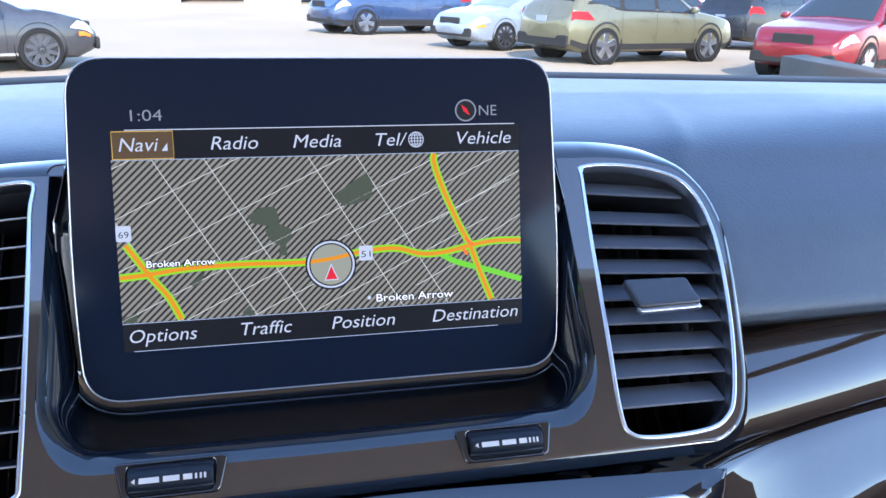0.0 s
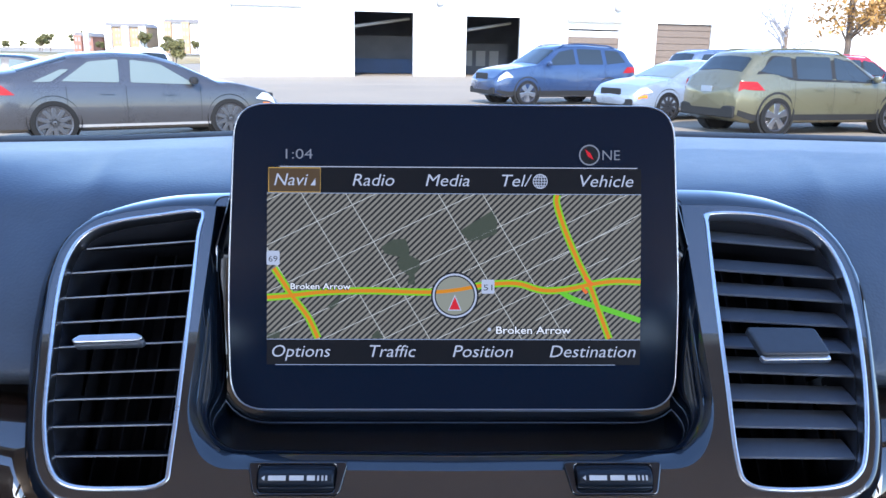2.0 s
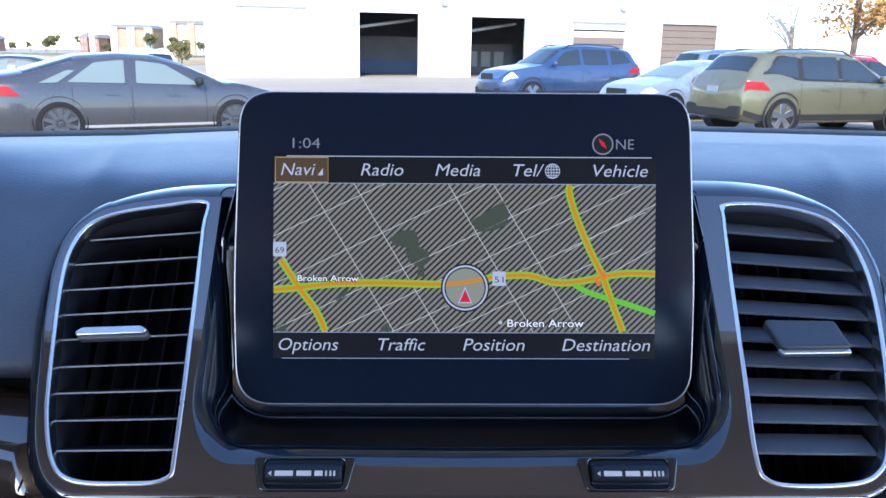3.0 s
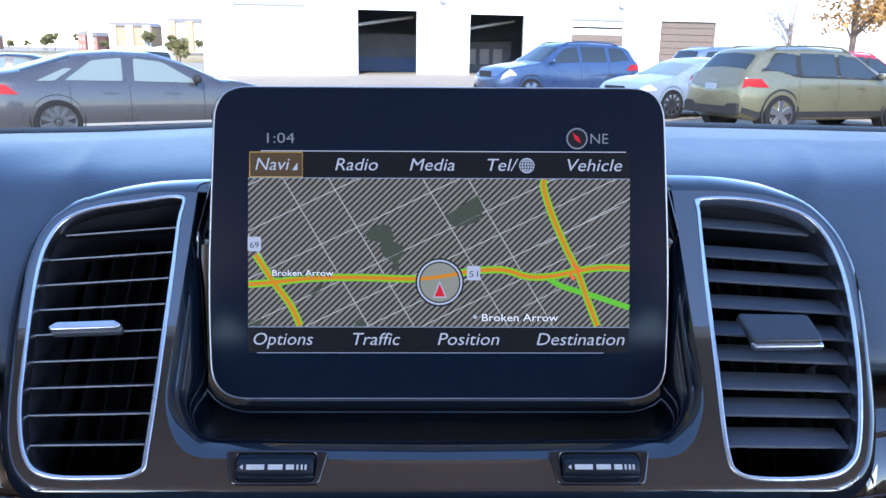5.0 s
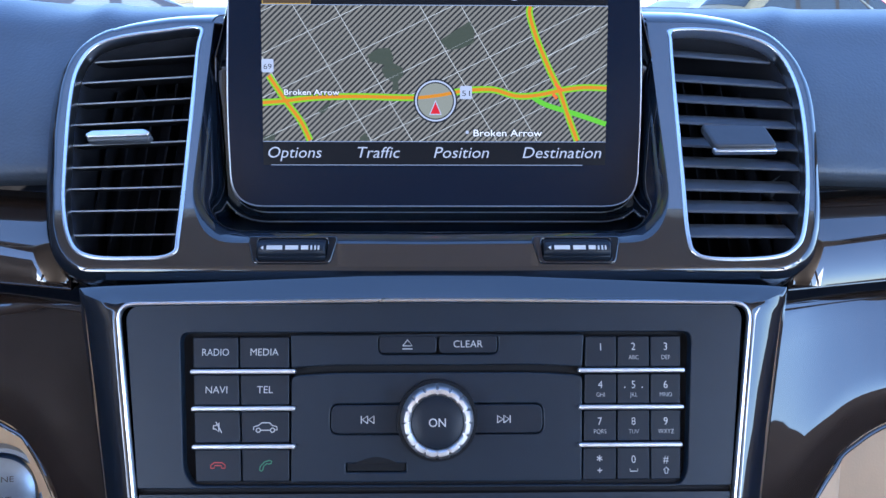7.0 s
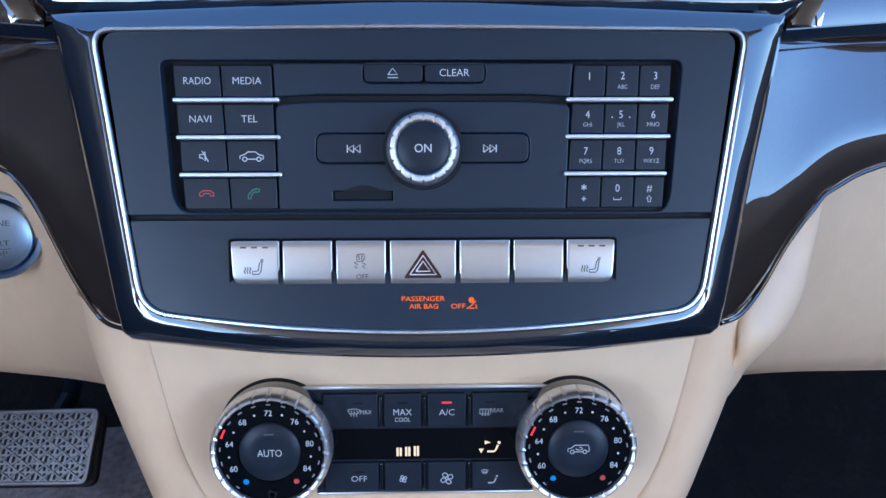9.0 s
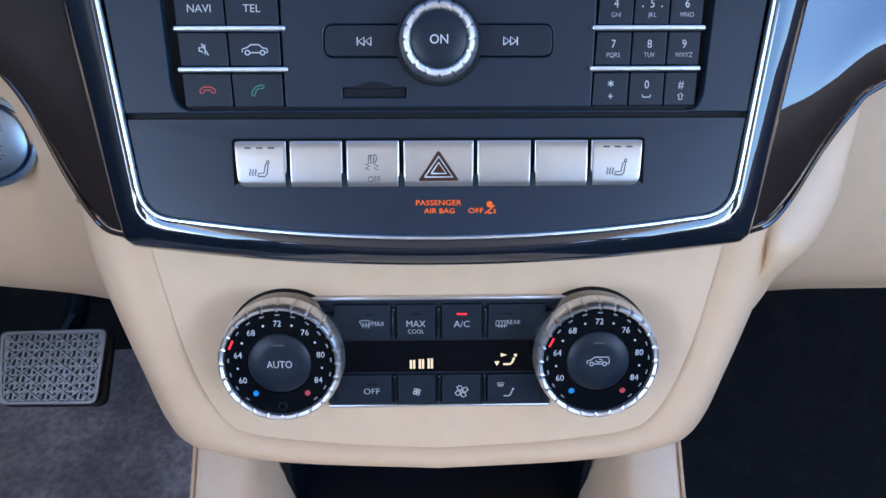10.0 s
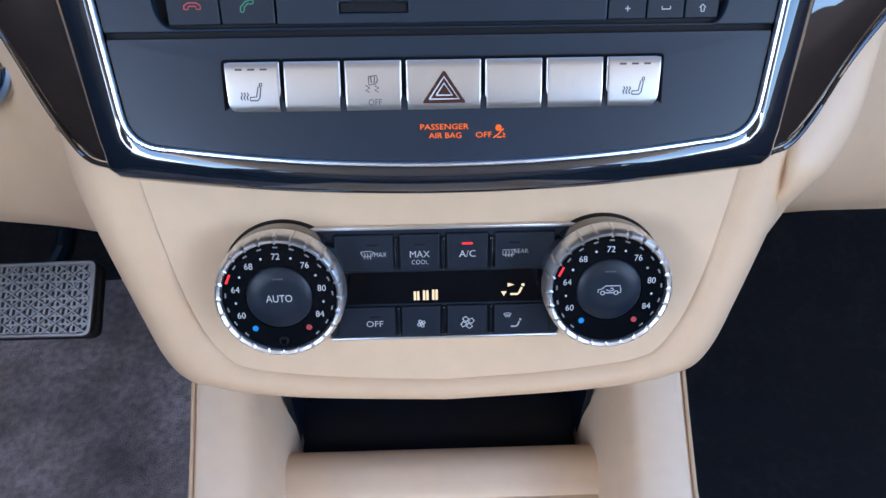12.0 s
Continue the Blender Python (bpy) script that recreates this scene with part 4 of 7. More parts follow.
    if kind == "screen_heat":
        return [at([(-3.4, 2.0), (-1.6, 2.6), (1.6, 2.6), (3.4, 2.0), (2.2, -0.2), (-2.2, -0.2), (-3.4, 2.0)])] + [at([(-1.6 + 1.6 * i, 1.6), (-1.1 + 1.6 * i, 0.6), (-1.8 + 1.6 * i, -0.6), (-1.3 + 1.6 * i, -1.8)]) for i in range(3)]
    if kind == "rear_heat":
        return [at([(-3.0, -0.8), (-3.0, 2.0), (3.0, 2.0), (3.0, -0.8), (-3.0, -0.8)])] + [at([(-1.6 + 1.6 * i, 1.4), (-1.1 + 1.6 * i, 0.4), (-1.8 + 1.6 * i, -0.8), (-1.3 + 1.6 * i, -2.0)]) for i in range(3)]
    if kind == "fan":
        out = []
        for q in range(4):
            a0 = q * math.pi / 2 + 0.3
            out.append(at([(r_ * math.cos(a0 + d_), r_ * math.sin(a0 + d_)) for r_, d_ in ((0.4, 0), (2.0, -0.5), (3.0, 0.0), (2.9, 0.5), (1.8, 0.75), (0.4, 0))]))
        return out
    if kind == "person":
        return [at([(-3.0, -1.6), (0.2, -1.6), (1.0, -0.8), (2.0, 1.6)]), at([(2.2, 2.4), (2.8, 2.4), (2.8, 3.0), (2.2, 3.0), (2.2, 2.4)])]
    if kind == "triangle":
        return [at([(-4, -2.6), (4, -2.6), (0, 3.6), (-4, -2.6)])]
    return []


for r_, (s1, s0) in enumerate(ROWS_S):
    for c_ in range(2):
        xa_t, xb_t = ((-105, -85.6), (-85.0, -63.6))[c_]
        xa_b, xb_b = ((-101.6, -82.5), (-81.9, -62.2))[c_]
        q = [(xl(xa_t, xa_b, s0), s0), (xl(xb_t, xb_b, s0), s0), (xl(xb_t, xb_b, s1), s1), (xl(xa_t, xa_b, s1), s1)]
        key = quad_button("key", q, -6, KEYZ)
        cx_, cy_ = (q[0][0] + q[2][0]) / 2, (s0 + s1) / 2
        nm = left_keys[r_][c_]
        if nm.isupper():
            legend(nm, cx_, cy_, 3.1, KEYZ + 0.08, key, "white", 0, {"RADIO": 11.4, "MEDIA": 12.0, "NAVI": 9.2, "TEL": 6.8}[nm])
        else:
            part("legend", strokes(icon(nm, cx_, cy_, 1.0), 0.42, KEYZ + 0.08), M[{"mute": "white", "car": "white", "hang": "ink_red", "call": "ink_green"}[nm]], key)
    for c_ in range(3):
        xa_t, xb_t = ((65, 78.5), (79.1, 92.8), (93.4, 106.6))[c_]
        xa_b, xb_b = ((62.4, 76.6), (77.2, 91.0), (91.6, 104.2))[c_]
        q = [(xl(xa_t, xa_b, s0), s0), (xl(xb_t, xb_b, s0), s0), (xl(xb_t, xb_b, s1), s1), (xl(xa_t, xa_b, s1), s1)]
        key = quad_button("key", q, -6, KEYZ)
        cx_, cy_ = (q[0][0] + q[2][0]) / 2, (s0 + s1) / 2
        big, small = right_keys[r_][c_]
        if big == "*":
            arms = [[(cx_ - 1.3 * math.cos(a), cy_ + 2.2 - 1.3 * math.sin(a)), (cx_ + 1.3 * math.cos(a), cy_ + 2.2 + 1.3 * math.sin(a))] for a in (radians(30), radians(90), radians(150))]
            part("legend", strokes(arms, 0.36, KEYZ + 0.08), M["white"], key)
        else:
            legend(big.strip("."), cx_, cy_ + (1.6 if r_ else 2.0 if small else 1.8), 3.3, KEYZ + 0.08, key)
        if len(big) == 3:
            part("legend", flat(disc(cx_ - 3.8, cy_ + 0.6, 0.3, 8), KEYZ + 0.05), M["white"], key)
            part("legend", flat(disc(cx_ + 3.8, cy_ + 0.6, 0.3, 8), KEYZ + 0.05), M["white"], key)
        if small and small.isalpha() and len(small) > 1:
            legend(small, cx_, cy_ - 2.6, 1.9, KEYZ + 0.08, key, "dim_ink")
        elif small == "_":
            part("legend", strokes([[(cx_ - 1.6, cy_ - 2.2), (cx_ - 1.6, cy_ - 3.2), (cx_ + 1.6, cy_ - 3.2), (cx_ + 1.6, cy_ - 2.2)]], 0.35, KEYZ + 0.08), M["white"], key)
        elif small == "+":
            part("legend", strokes([[(cx_ - 1.0, cy_ - 2.8), (cx_ + 1.0, cy_ - 2.8)], [(cx_, cy_ - 3.8), (cx_, cy_ - 1.8)]], 0.33, KEYZ + 0.08), M["white"], key)
        elif small == "o":
            part("legend", strokes([[(cx_ - 0.6, cy_ - 4.2), (cx_ - 0.6, cy_ - 2.8), (cx_ - 1.2, cy_ - 2.8), (cx_, cy_ - 1.6), (cx_ + 1.2, cy_ - 2.8), (cx_ + 0.6, cy_ - 2.8), (cx_ + 0.6, cy_ - 4.2), (cx_ - 0.6, cy_ - 4.2)]], 0.3, KEYZ + 0.08), M["white"], key)
for s_, xa, xb, xc, xd in ((33.9, -105, -60.2, 61.2, 107.2), (18.3, -104, -60, 61.0, 106.2), (2.5, -103.2, -59.6, 60.6, 105)):
    part("chrome_strip", plate(rect(xa, s_ - 0.95, xb, s_ + 0.95, 0.9), -3, 1.0, 0.6, (), MM, 2), M["strip"], audio, "chrome strip")
    part("chrome_strip", plate(rect(xc, s_ - 0.95, xd, s_ + 0.95, 0.9), -3, 1.0, 0.6, (), MM, 2), M["strip"], audio, "chrome strip")
# the middle of the unit: disc slot, eject and clear keys, skip keys, knob, card slot
mid_top = plate(rounded([(-63.1, 49.6), (64.4, 49.6), (63.2, 35.4), (44, 36.4), (-44, 36.4), (-62.4, 35.4)], 1), -8, -1.6, 0.6, [rounded([(-25.4, 49.0), (27.4, 49.0), (26.6, 40.9), (-24.8, 40.9)], 3)])
part("disc_fascia", mid_top, M["satin"], audio)
part("disc_slot", plate(rounded([(-62.5, 36.4), (63.2, 36.4), (63.2, 31.8), (-62.5, 31.8)], 0.8), -9, -5.2, 0.3), M["deep"], audio, "black disc slot")
mid_low = plate(rounded([(-62.3, 32.0), (-44, 33.2), (44, 33.2), (63.2, 32.0), (61.9, -12.6), (-61.5, -12.6)], [3, 8, 8, 3, 1, 1], 4), -8, -1.4, 0.6, [rect(-45.4, 7.2, 46, 20.0, 4), rect(-38.4, -8.6, -12.8, -4.8, 0.6)])
part("control_fascia", mid_low, M["satin"], audio)
part("card_slot", plate(rect(-38, -8.2, -13.2, -5.0, 0.6), -5, -3), M["deep"], audio, "black card slot")
part("thumb_notch", plate(spline([(-34, -4.8), (-30, -3.0), (-25.6, -2.2), (-21, -3.0), (-17, -4.8), (-25.6, -5.0)], 3), -1.6, -1.25, 0.1), M["deep"], audio)
for xa, xb, nm in ((-24.7, 0.4, "eject"), (1.0, 26.6, "CLEAR")):
    key = quad_button("key", [(xa + 0.3, 41.4), (xb - 0.2, 41.4), (xb, 49.0), (xa, 49.0)], -6, -1.1, 2.0)
    if nm == "CLEAR":
        legend(nm, (xa + xb) / 2, 45.2, 3.1, -1.02, key, "white", 0, 12.6)
    else:
        part("legend", strokes([[(-14.4, 44.6), (-10.4, 44.6), (-12.4, 47.2), (-14.4, 44.6)], [(-14.6, 43.3), (-10.2, 43.3)]], 0.4, -1.02), M["white"], key)
for xa, xb, nm in ((-45, -0.6, "prev"), (0.6, 45.6, "next")):
    key = quad_button("key", [(xa, 7.5), (xb, 7.5), (xb, 19.6), (xa, 19.6)], -6, -0.9, 3.5)
    part("legend", strokes(icon(nm, -29 if nm == "prev" else 28.6, 13.4, 1.0), 0.45, -0.82), M["white"], key)


def volume_knob():
    kn = thing("volume_knob", AUD @ Matrix.Translation((0.3 * MM, 13.2 * MM, 0)), "round chrome volume knob with black push button", "knob")
    n, prof = 128, [(15.6, -1), (15.6, 2), (14.9, 3), (15.0, 8), (14.8, 10.6), (13.6, 12.0), (12.0, 12.2), (11.2, 11.6), (10.9, 10.4)]
    rows_ = []
    for j, (r0, z0) in enumerate(prof):
        row = []
        for i in range(n):
            a = 2 * math.pi * i / n
            dent = 0.95 if (i % 8 == 0 and 2 < j < 7) else 0.0
            row.append(((r0 - dent) * math.cos(a) * MM, (r0 - dent) * math.sin(a) * MM, z0 * MM))
        rows_.append(row)
    part("knurled_ring", surface(rows_, False, True), M["ring"], kn, "notched satin silver ring")
    cap = part("push_button", turned([(11.2, 9.5), (10.9, 10.9), (10.0, 11.5), (5, 11.75), (0.01, 11.8)], 40, MM), M["button"], kn, "black push button")
    legend("ON", 0, -0.2, 3.5, 11.95, cap, "white", 0.05, 7.0)
    part("foot_ring", turned([(17.4, -1), (17.2, 0.6), (16.2, 1.0), (15.2, 0.8)], 48, MM), M["deep"], kn)


volume_knob()

# the row of silver switches
SW = [(-82, -61.3), (-59.9, -38.7), (-37.2, -15.8), (-14.2, 14.2), (15.6, 37.3), (38.8, 60.4), (61.8, 82.6)]
for i, (xa, xb) in enumerate(SW):
    sw = thing("seat_heater_switch" if i in (0, 6) else "hazard_switch" if i == 3 else "traction_switch" if i == 2 else "blank_switch", AUD,
               ("silver seat heater switch with seat symbol" if i in (0, 6) else "silver hazard light switch with dark triangle" if i == 3 else "silver traction control switch with grey car symbol" if i == 2 else "blank silver switch cover") + " in the console row", "switch", "silver console switches")
    zb = bow((xa + xb) / 2, -35)
    top, bot = -25.6, -44.2
    q = [(xa + (0.9 if i == 0 else 0), bot), (xb - (0.9 if i == 6 else 0), bot), (xb, top), (xa, top)]
    rr = [4 if i == 0 else 0.6, 4 if i == 6 else 0.6, 2 if i == 6 else 0.6, 2 if i == 0 else 0.6]
    cap = part("cap", plate(rounded(q, rr, 4), zb - 4, zb + 0.7, 0.5, (), MM, 3), M["silver"], sw)
    rows_ = []
    for j in range(15):      # the face of the cap is gently curved from top to bottom
        t = j / 14
        nip = 3.6 * (1 - math.sqrt(max(0.0, 1 - (max(0.0, t - 0.80) / 0.2) ** 2)))
        xa_, xb_ = lerp(xa, q[0][0], t) + 0.45 + (nip if i == 0 else 0), lerp(xb, q[1][0], t) - 0.45 - (nip if i == 6 else 0)
        zz = zb + 2.6 - 0.55 * abs(2 * t - 1) ** 2 - 0.5 * abs(2 * t - 1) ** 14
        rows_.append([(lerp(xa_, xb_, u) * MM, lerp(top - 0.3, bot + 0.3, t) * MM, (zz - 0.35 * abs(2 * u - 1) ** 160) * MM) for u in (0, 0.006, 0.014, 0.03, 0.1, 0.3, 0.5, 0.7, 0.9, 0.97, 0.986, 0.994, 1)])
    part("face", surface(rows_[::-1]), M["silver"], cap)
    part("recess", plate(rounded([(xa - 0.9, bot - 0.9), (xb + 0.9, bot - 0.9), (xb + 0.9, top + 0.9), (xa - 0.9, top + 0.9)], 1.5), zb - 3, zb + 0.45), M["void_black"], sw)
    z_, cx_ = zb + 2.66, (xa + xb) / 2
    if i in (0, 6):
        part("symbol", strokes(icon("seat", cx_ - 0.3, -37, 1.0), 0.5, z_), M["dark_ink"], sw)
        for d in (-4.6, 0, 4.6):
            part("lamp", flat(rect(cx_ + d - 1.3, -28.6, cx_ + d + 1.3, -27.9), zb + 2.36), M["dark_ink"], sw)
    if i == 2:
        part("symbol", strokes(icon("skid", cx_ - 0.2, -35, 1.0), 0.45, z_), M["dark_ink"], sw)
        legend("OFF", cx_ + 0.6, -41.0, 2.4, zb + 2.5, sw, "dark_ink", 0.03)
    if i == 3:
        part("symbol", plate(rounded([(-8.4, -41.6), (8.4, -41.6), (0, -29.2)], 1.2), zb + 1.4, zb + 3.1, 0.2), material("dark red lens", (0.035, 0.006, 0.006), 0.15, coat=0.6), sw, "dark red triangle")
        part("symbol", strokes([[(-5.6, -40.0), (5.6, -40.0), (0, -31.8), (-5.6, -40.0)], [(-3.0, -38.6), (3.0, -38.6), (0, -34.2), (-3.0, -38.6)]], 0.6, zb + 3.2), M["white"], sw)
amber = glow("amber lamp", (1.0, 0.16, 0.01), 0.22)
airbag = thing("airbag_indicator", AUD, "lit amber passenger air bag indicator lettering", "indicator light")
za = bow(0, -53) + 0.5
for s_, x_, y_, w_ in (("PASSENGER", 0, -50.6, 18.4), ("AIR BAG", 0.2, -53.9, 12.4), ("OFF", 15.0, -53.9, 6.2)):
    me = words(s_, 0, 0, 2.15, 0, bold=0.0)
    co = [v.co.x for v in me.vertices]
    k = w_ * MM / (max(co) - min(co))
    me.transform(Matrix.Translation((x_ * MM - (max(co) + min(co)) / 2 * k, y_ * MM, za * MM)) @ Matrix.Diagonal((k, 1, 1, 1)))
    part("lettering", me, amber, airbag)
part("symbol", strokes([disc(20.6, -51.2, 1.0, 12) + [(21.6, -51.2)], [(19.9, -50.5), (21.3, -51.9)], [(21.3, -50.5), (19.9, -51.9)], [(18.6, -55.0), (20.6, -53.6), (21.6, -52.4), (22.6, -51.6)], [(20.0, -54.8), (21.8, -54.8)], [(22.3, -53.2), (23.0, -53.8), (22.2, -54.6), (23.2, -54.8)]], 0.45, za), amber, airbag)

# ---- cream centre stack with climate panel ----
stack = thing("centre_stack", CLI, "cream leatherette centre stack below the audio unit", "centre console")
OUTER = [(0, 75), (150, 75), (166, 75), (163, 52), (157.5, 30), (150.5, 8), (142.5, -16), (135.5, -36), (127.5, -48.5), (116, -54), (102, -57.8), (70, -61.6), (0, -64.6)]
INNER = [(0, 68), (121, 68), (132, 68), (130, 51), (125.8, 30), (120.4, 7), (113.8, -13), (107.5, -26), (100, -35.2), (93, -38.6), (80, -41.4), (45, -45.2), (0, -47.6)]


def stack_loops():
    """The rim and the panel's edge of the stack, point by point alongside each other."""
    both = [(*a, *b) for a, b in zip(OUTER, INNER)]
    half = spline(both[2:], 6, False)
    half = spline(both[:3], 4, False)[:-1] + half
    full = half + [(-a, b, -c, d) for a, b, c, d in reversed(half[1:-1])]
    return [(a - (2.5 if a < -120 else 0), b) for a, b, c, d in full], [(c, d) for a, b, c, d in full]


RIM_LOOP, PANEL_LOOP = stack_loops()
rows = []
for f, z in ((-0.02, -6.0), (0.0, -1.4), (0.03, -0.2), (0.10, 0.9), (0.22, 1.9), (0.38, 2.2), (0.55, 1.2), (0.70, -1.2), (0.82, -4.4), (0.91, -8.5), (0.97, -13.0), (1.0, -20.0), (1.0, -150.0)):
    rows.append([(lerp(c, a, f) * MM, lerp(d, b, f) * MM, (z + (1.6 * max(0.0, min(1.0, (10 - d) / 40)) * math.sin(math.pi * max(0.0, min(1.0, f / 0.8))))) * MM) for (a, b), (c, d) in zip(RIM_LOOP, PANEL_LOOP)])
part("surround", surface(rows, False, True), M["cream"], stack)


def flank(side):
    """The stack's side, rolling back from its front towards the lower dashboard."""
    outer = [(118, 197, -24), (100, 195, -24), (88, 193, -23.5), (76, 190.5, -23), (66, 187, -22.5), (58, 182.5, -22), (51, 177, -21), (45, 171, -20), (40, 167, -19), (34, 164, -18.5), (27, 160.5, -18), (20, 156.5, -20)]
    rows_ = []
    for s_, x_, n_ in spline(outer, 3, False):
        dive = 9 * max(0.0, min(1.0, (52 - s_) / 20)) ** 1.5
        xf = lerp(128, 160, max(0.0, min(1.0, (s_ + 34) / 78))) - 9
        xf = min(xf, x_ - 12)
        n0 = 0.5 - 18 * max(0.0, min(1.0, (s_ - 55) / 40))
        sec = []
        for t in [i / 8 for i in range(9)]:
            a = t * math.pi / 2
            sec.append((side * lerp(xf, x_, math.sin(a)) * MM, s_ * MM, (n0 - dive + (n_ - n0) * (1 - math.cos(a))) * MM))
        sec.append((side * (x_ - 2) * MM, s_ * MM, (n_ - 30) * MM))
        rows_.append(sec)
    thick(part("flank", surface(rows_ if side > 0 else rows_[::-1]), M["cream"], stack), 0.003, -1.0)


flank(1)
part("panel", plate(inset(PANEL_LOOP, 0.5), -4, 0.0, 0.9, (), MM, 3), M["cream_trim"], stack, "smooth cream panel")
part("panel_gap", plate(inset(PANEL_LOOP, -1.0), -8, -4.2), M["cabin"], stack, "shadowed gap round the panel")

climate = thing("climate_panel", CLI, "black climate control panel with buttons between two dials", "climate control")
BODY = [(-60, 29.6), (60, 29.6), (53, -23.6), (-53, -23.6)]
part("body", plate(rounded(BODY, 2), -4, 2.4, 0.6), M["button"], climate)
part("chrome_strip", plate([(-60.5, 29.2), (60.5, 29.2), (61, 30.6), (-61, 30.6)], -2, 3.2, 0.4), M["chrome"], climate, "thin chrome strip")
part("chrome_strip", plate([(-53, -23.4), (53, -23.4), (52.8, -24.6), (-52.8, -24.6)], -2, 3.2, 0.4), M["chrome"], climate, "thin chrome strip")
disp = part("display", plate([(-46, 9.0), (46, 9.0), (46, -6.6), (-46, -6.6)], -2, 2.75), M["display"], climate, "glossy black display")
cols = [(-49, -22.6), (-19.8, -1.8), (1.2, 19.8), (22.8, 50)]
warm = glow("warm display", (1.0, 0.72, 0.42), 0.2)
red_lamp = glow("red indicator", (1.0, 0.03, 0.04), 0.25)
for r_, (s1, s0) in enumerate(((27.4, 10.6), (-7.6, -22.4))):
    for c_, (xa, xb) in enumerate(cols):
        t_ = 0.0
        if c_ in (0, 3) and r_ == 1:
            xa, xb = (max(xa, -50), xb) if c_ == 0 else (xa, 48.5)
        key = quad_button("key", [(xa, s0 + t_), (xb, s0 + t_), (xb, s1 + t_), (xa, s1 + t_)], 1, 4.2, 0.7, 0.6, "button", climate)
        zt, cx_, cy_ = 4.3, (-32 if c_ == 0 else 31.5 if c_ == 3 else (xa + xb) / 2), (s0 + s1) / 2 + t_
        part("lamp", flat(rect(cx_ - 2.4, s1 - 5.2 + t_, cx_ + 2.4, s1 - 4.3 + t_), zt), red_lamp if (r_ == 0 and c_ == 2) else M["deep"], key, "lit red lamp" if (r_ == 0 and c_ == 2) else "") if not (r_ == 1 and c_ > 0) else None
        if r_ == 0 and c_ == 0:
            part("legend", strokes(icon("screen_heat", -34.2, cy_ - 1.4, 0.85), 0.27, zt), M["white"], key)
            legend("MAX", -28.4, cy_ - 1.0, 2.3, zt, key, "white", 0, 5.4)
        if r_ == 0 and c_ == 1:
            legend("MAX", cx_, cy_ - 1.2, 3.2, zt, key, "white", 0, 8.8)
            legend("COOL", cx_, cy_ - 4.9, 2.2, zt, key, "white", 0, 7.4)
        if r_ == 0 and c_ == 2:
            legend("A/C", cx_, cy_ - 1.4, 3.2, zt, key, "white", 0, 7.4)
        if r_ == 0 and c_ == 3:
            part("legend", strokes(icon("rear_heat", 29.0, cy_ - 1.6, 0.85), 0.27, zt), M["white"], key)
            legend("REAR", 34.6, cy_ - 0.6, 2.1, zt, key, "white", 0, 6.4)
        if r_ == 1 and c_ == 0:
            legend("OFF", -32.2, cy_ - 1.0, 3.0, zt, key, "white", 0, 7.6)
        if r_ == 1 and c_ in (1, 2):
            part("legend", strokes(icon("fan", cx_, cy_ - 1.2, 0.62 if c_ == 1 else 1.05), 0.45, zt), M["white"], key)
        if r_ == 1 and c_ == 3:
            part("legend", strokes(icon("person", 33.0, cy_ - 2.4, 0.8), 0.6, zt), M["white"], key)
            part("legend", strokes(icon("screen_heat", 29.0, cy_ + 1.8, 0.5), 0.3, zt), M["white"], key)
for x_ in (-21.2, -0.3, 21.3):
    for s1, s0 in ((25.8, 10.4), (-7.6, -22.0)):
        part("divider", plate(rect(x_ - 0.9, s0, x_ + 0.9, s1, 0.85), 1, 5.0, 0.8, (), MM, 2), M["gloss"], climate, "glossy black divider")
for k_ in range(3):
    for d_ in (0.0, 1.5):
        part("fan_bar", flat(rect(-14.0 + k_ * 4.2 + d_, -5.0, -12.9 + k_ * 4.2 + d_, -0.6 + 0.35 * k_), 2.85), warm, disp, "lit fan bar")
part("airflow_sign", strokes(icon("person", 33.4, -1.4, 1.05), 1.0, 2.85), warm, disp, "lit airflow sign")
part("airflow_sign", flat([(29, 2.6), (29, 0.6), (32, 1.6)], 2.85), warm, disp)
part("airflow_sign", flat([(26.0, -1.6), (28.6, -1.6), (27.3, -4.0)], 2.85), warm, disp)


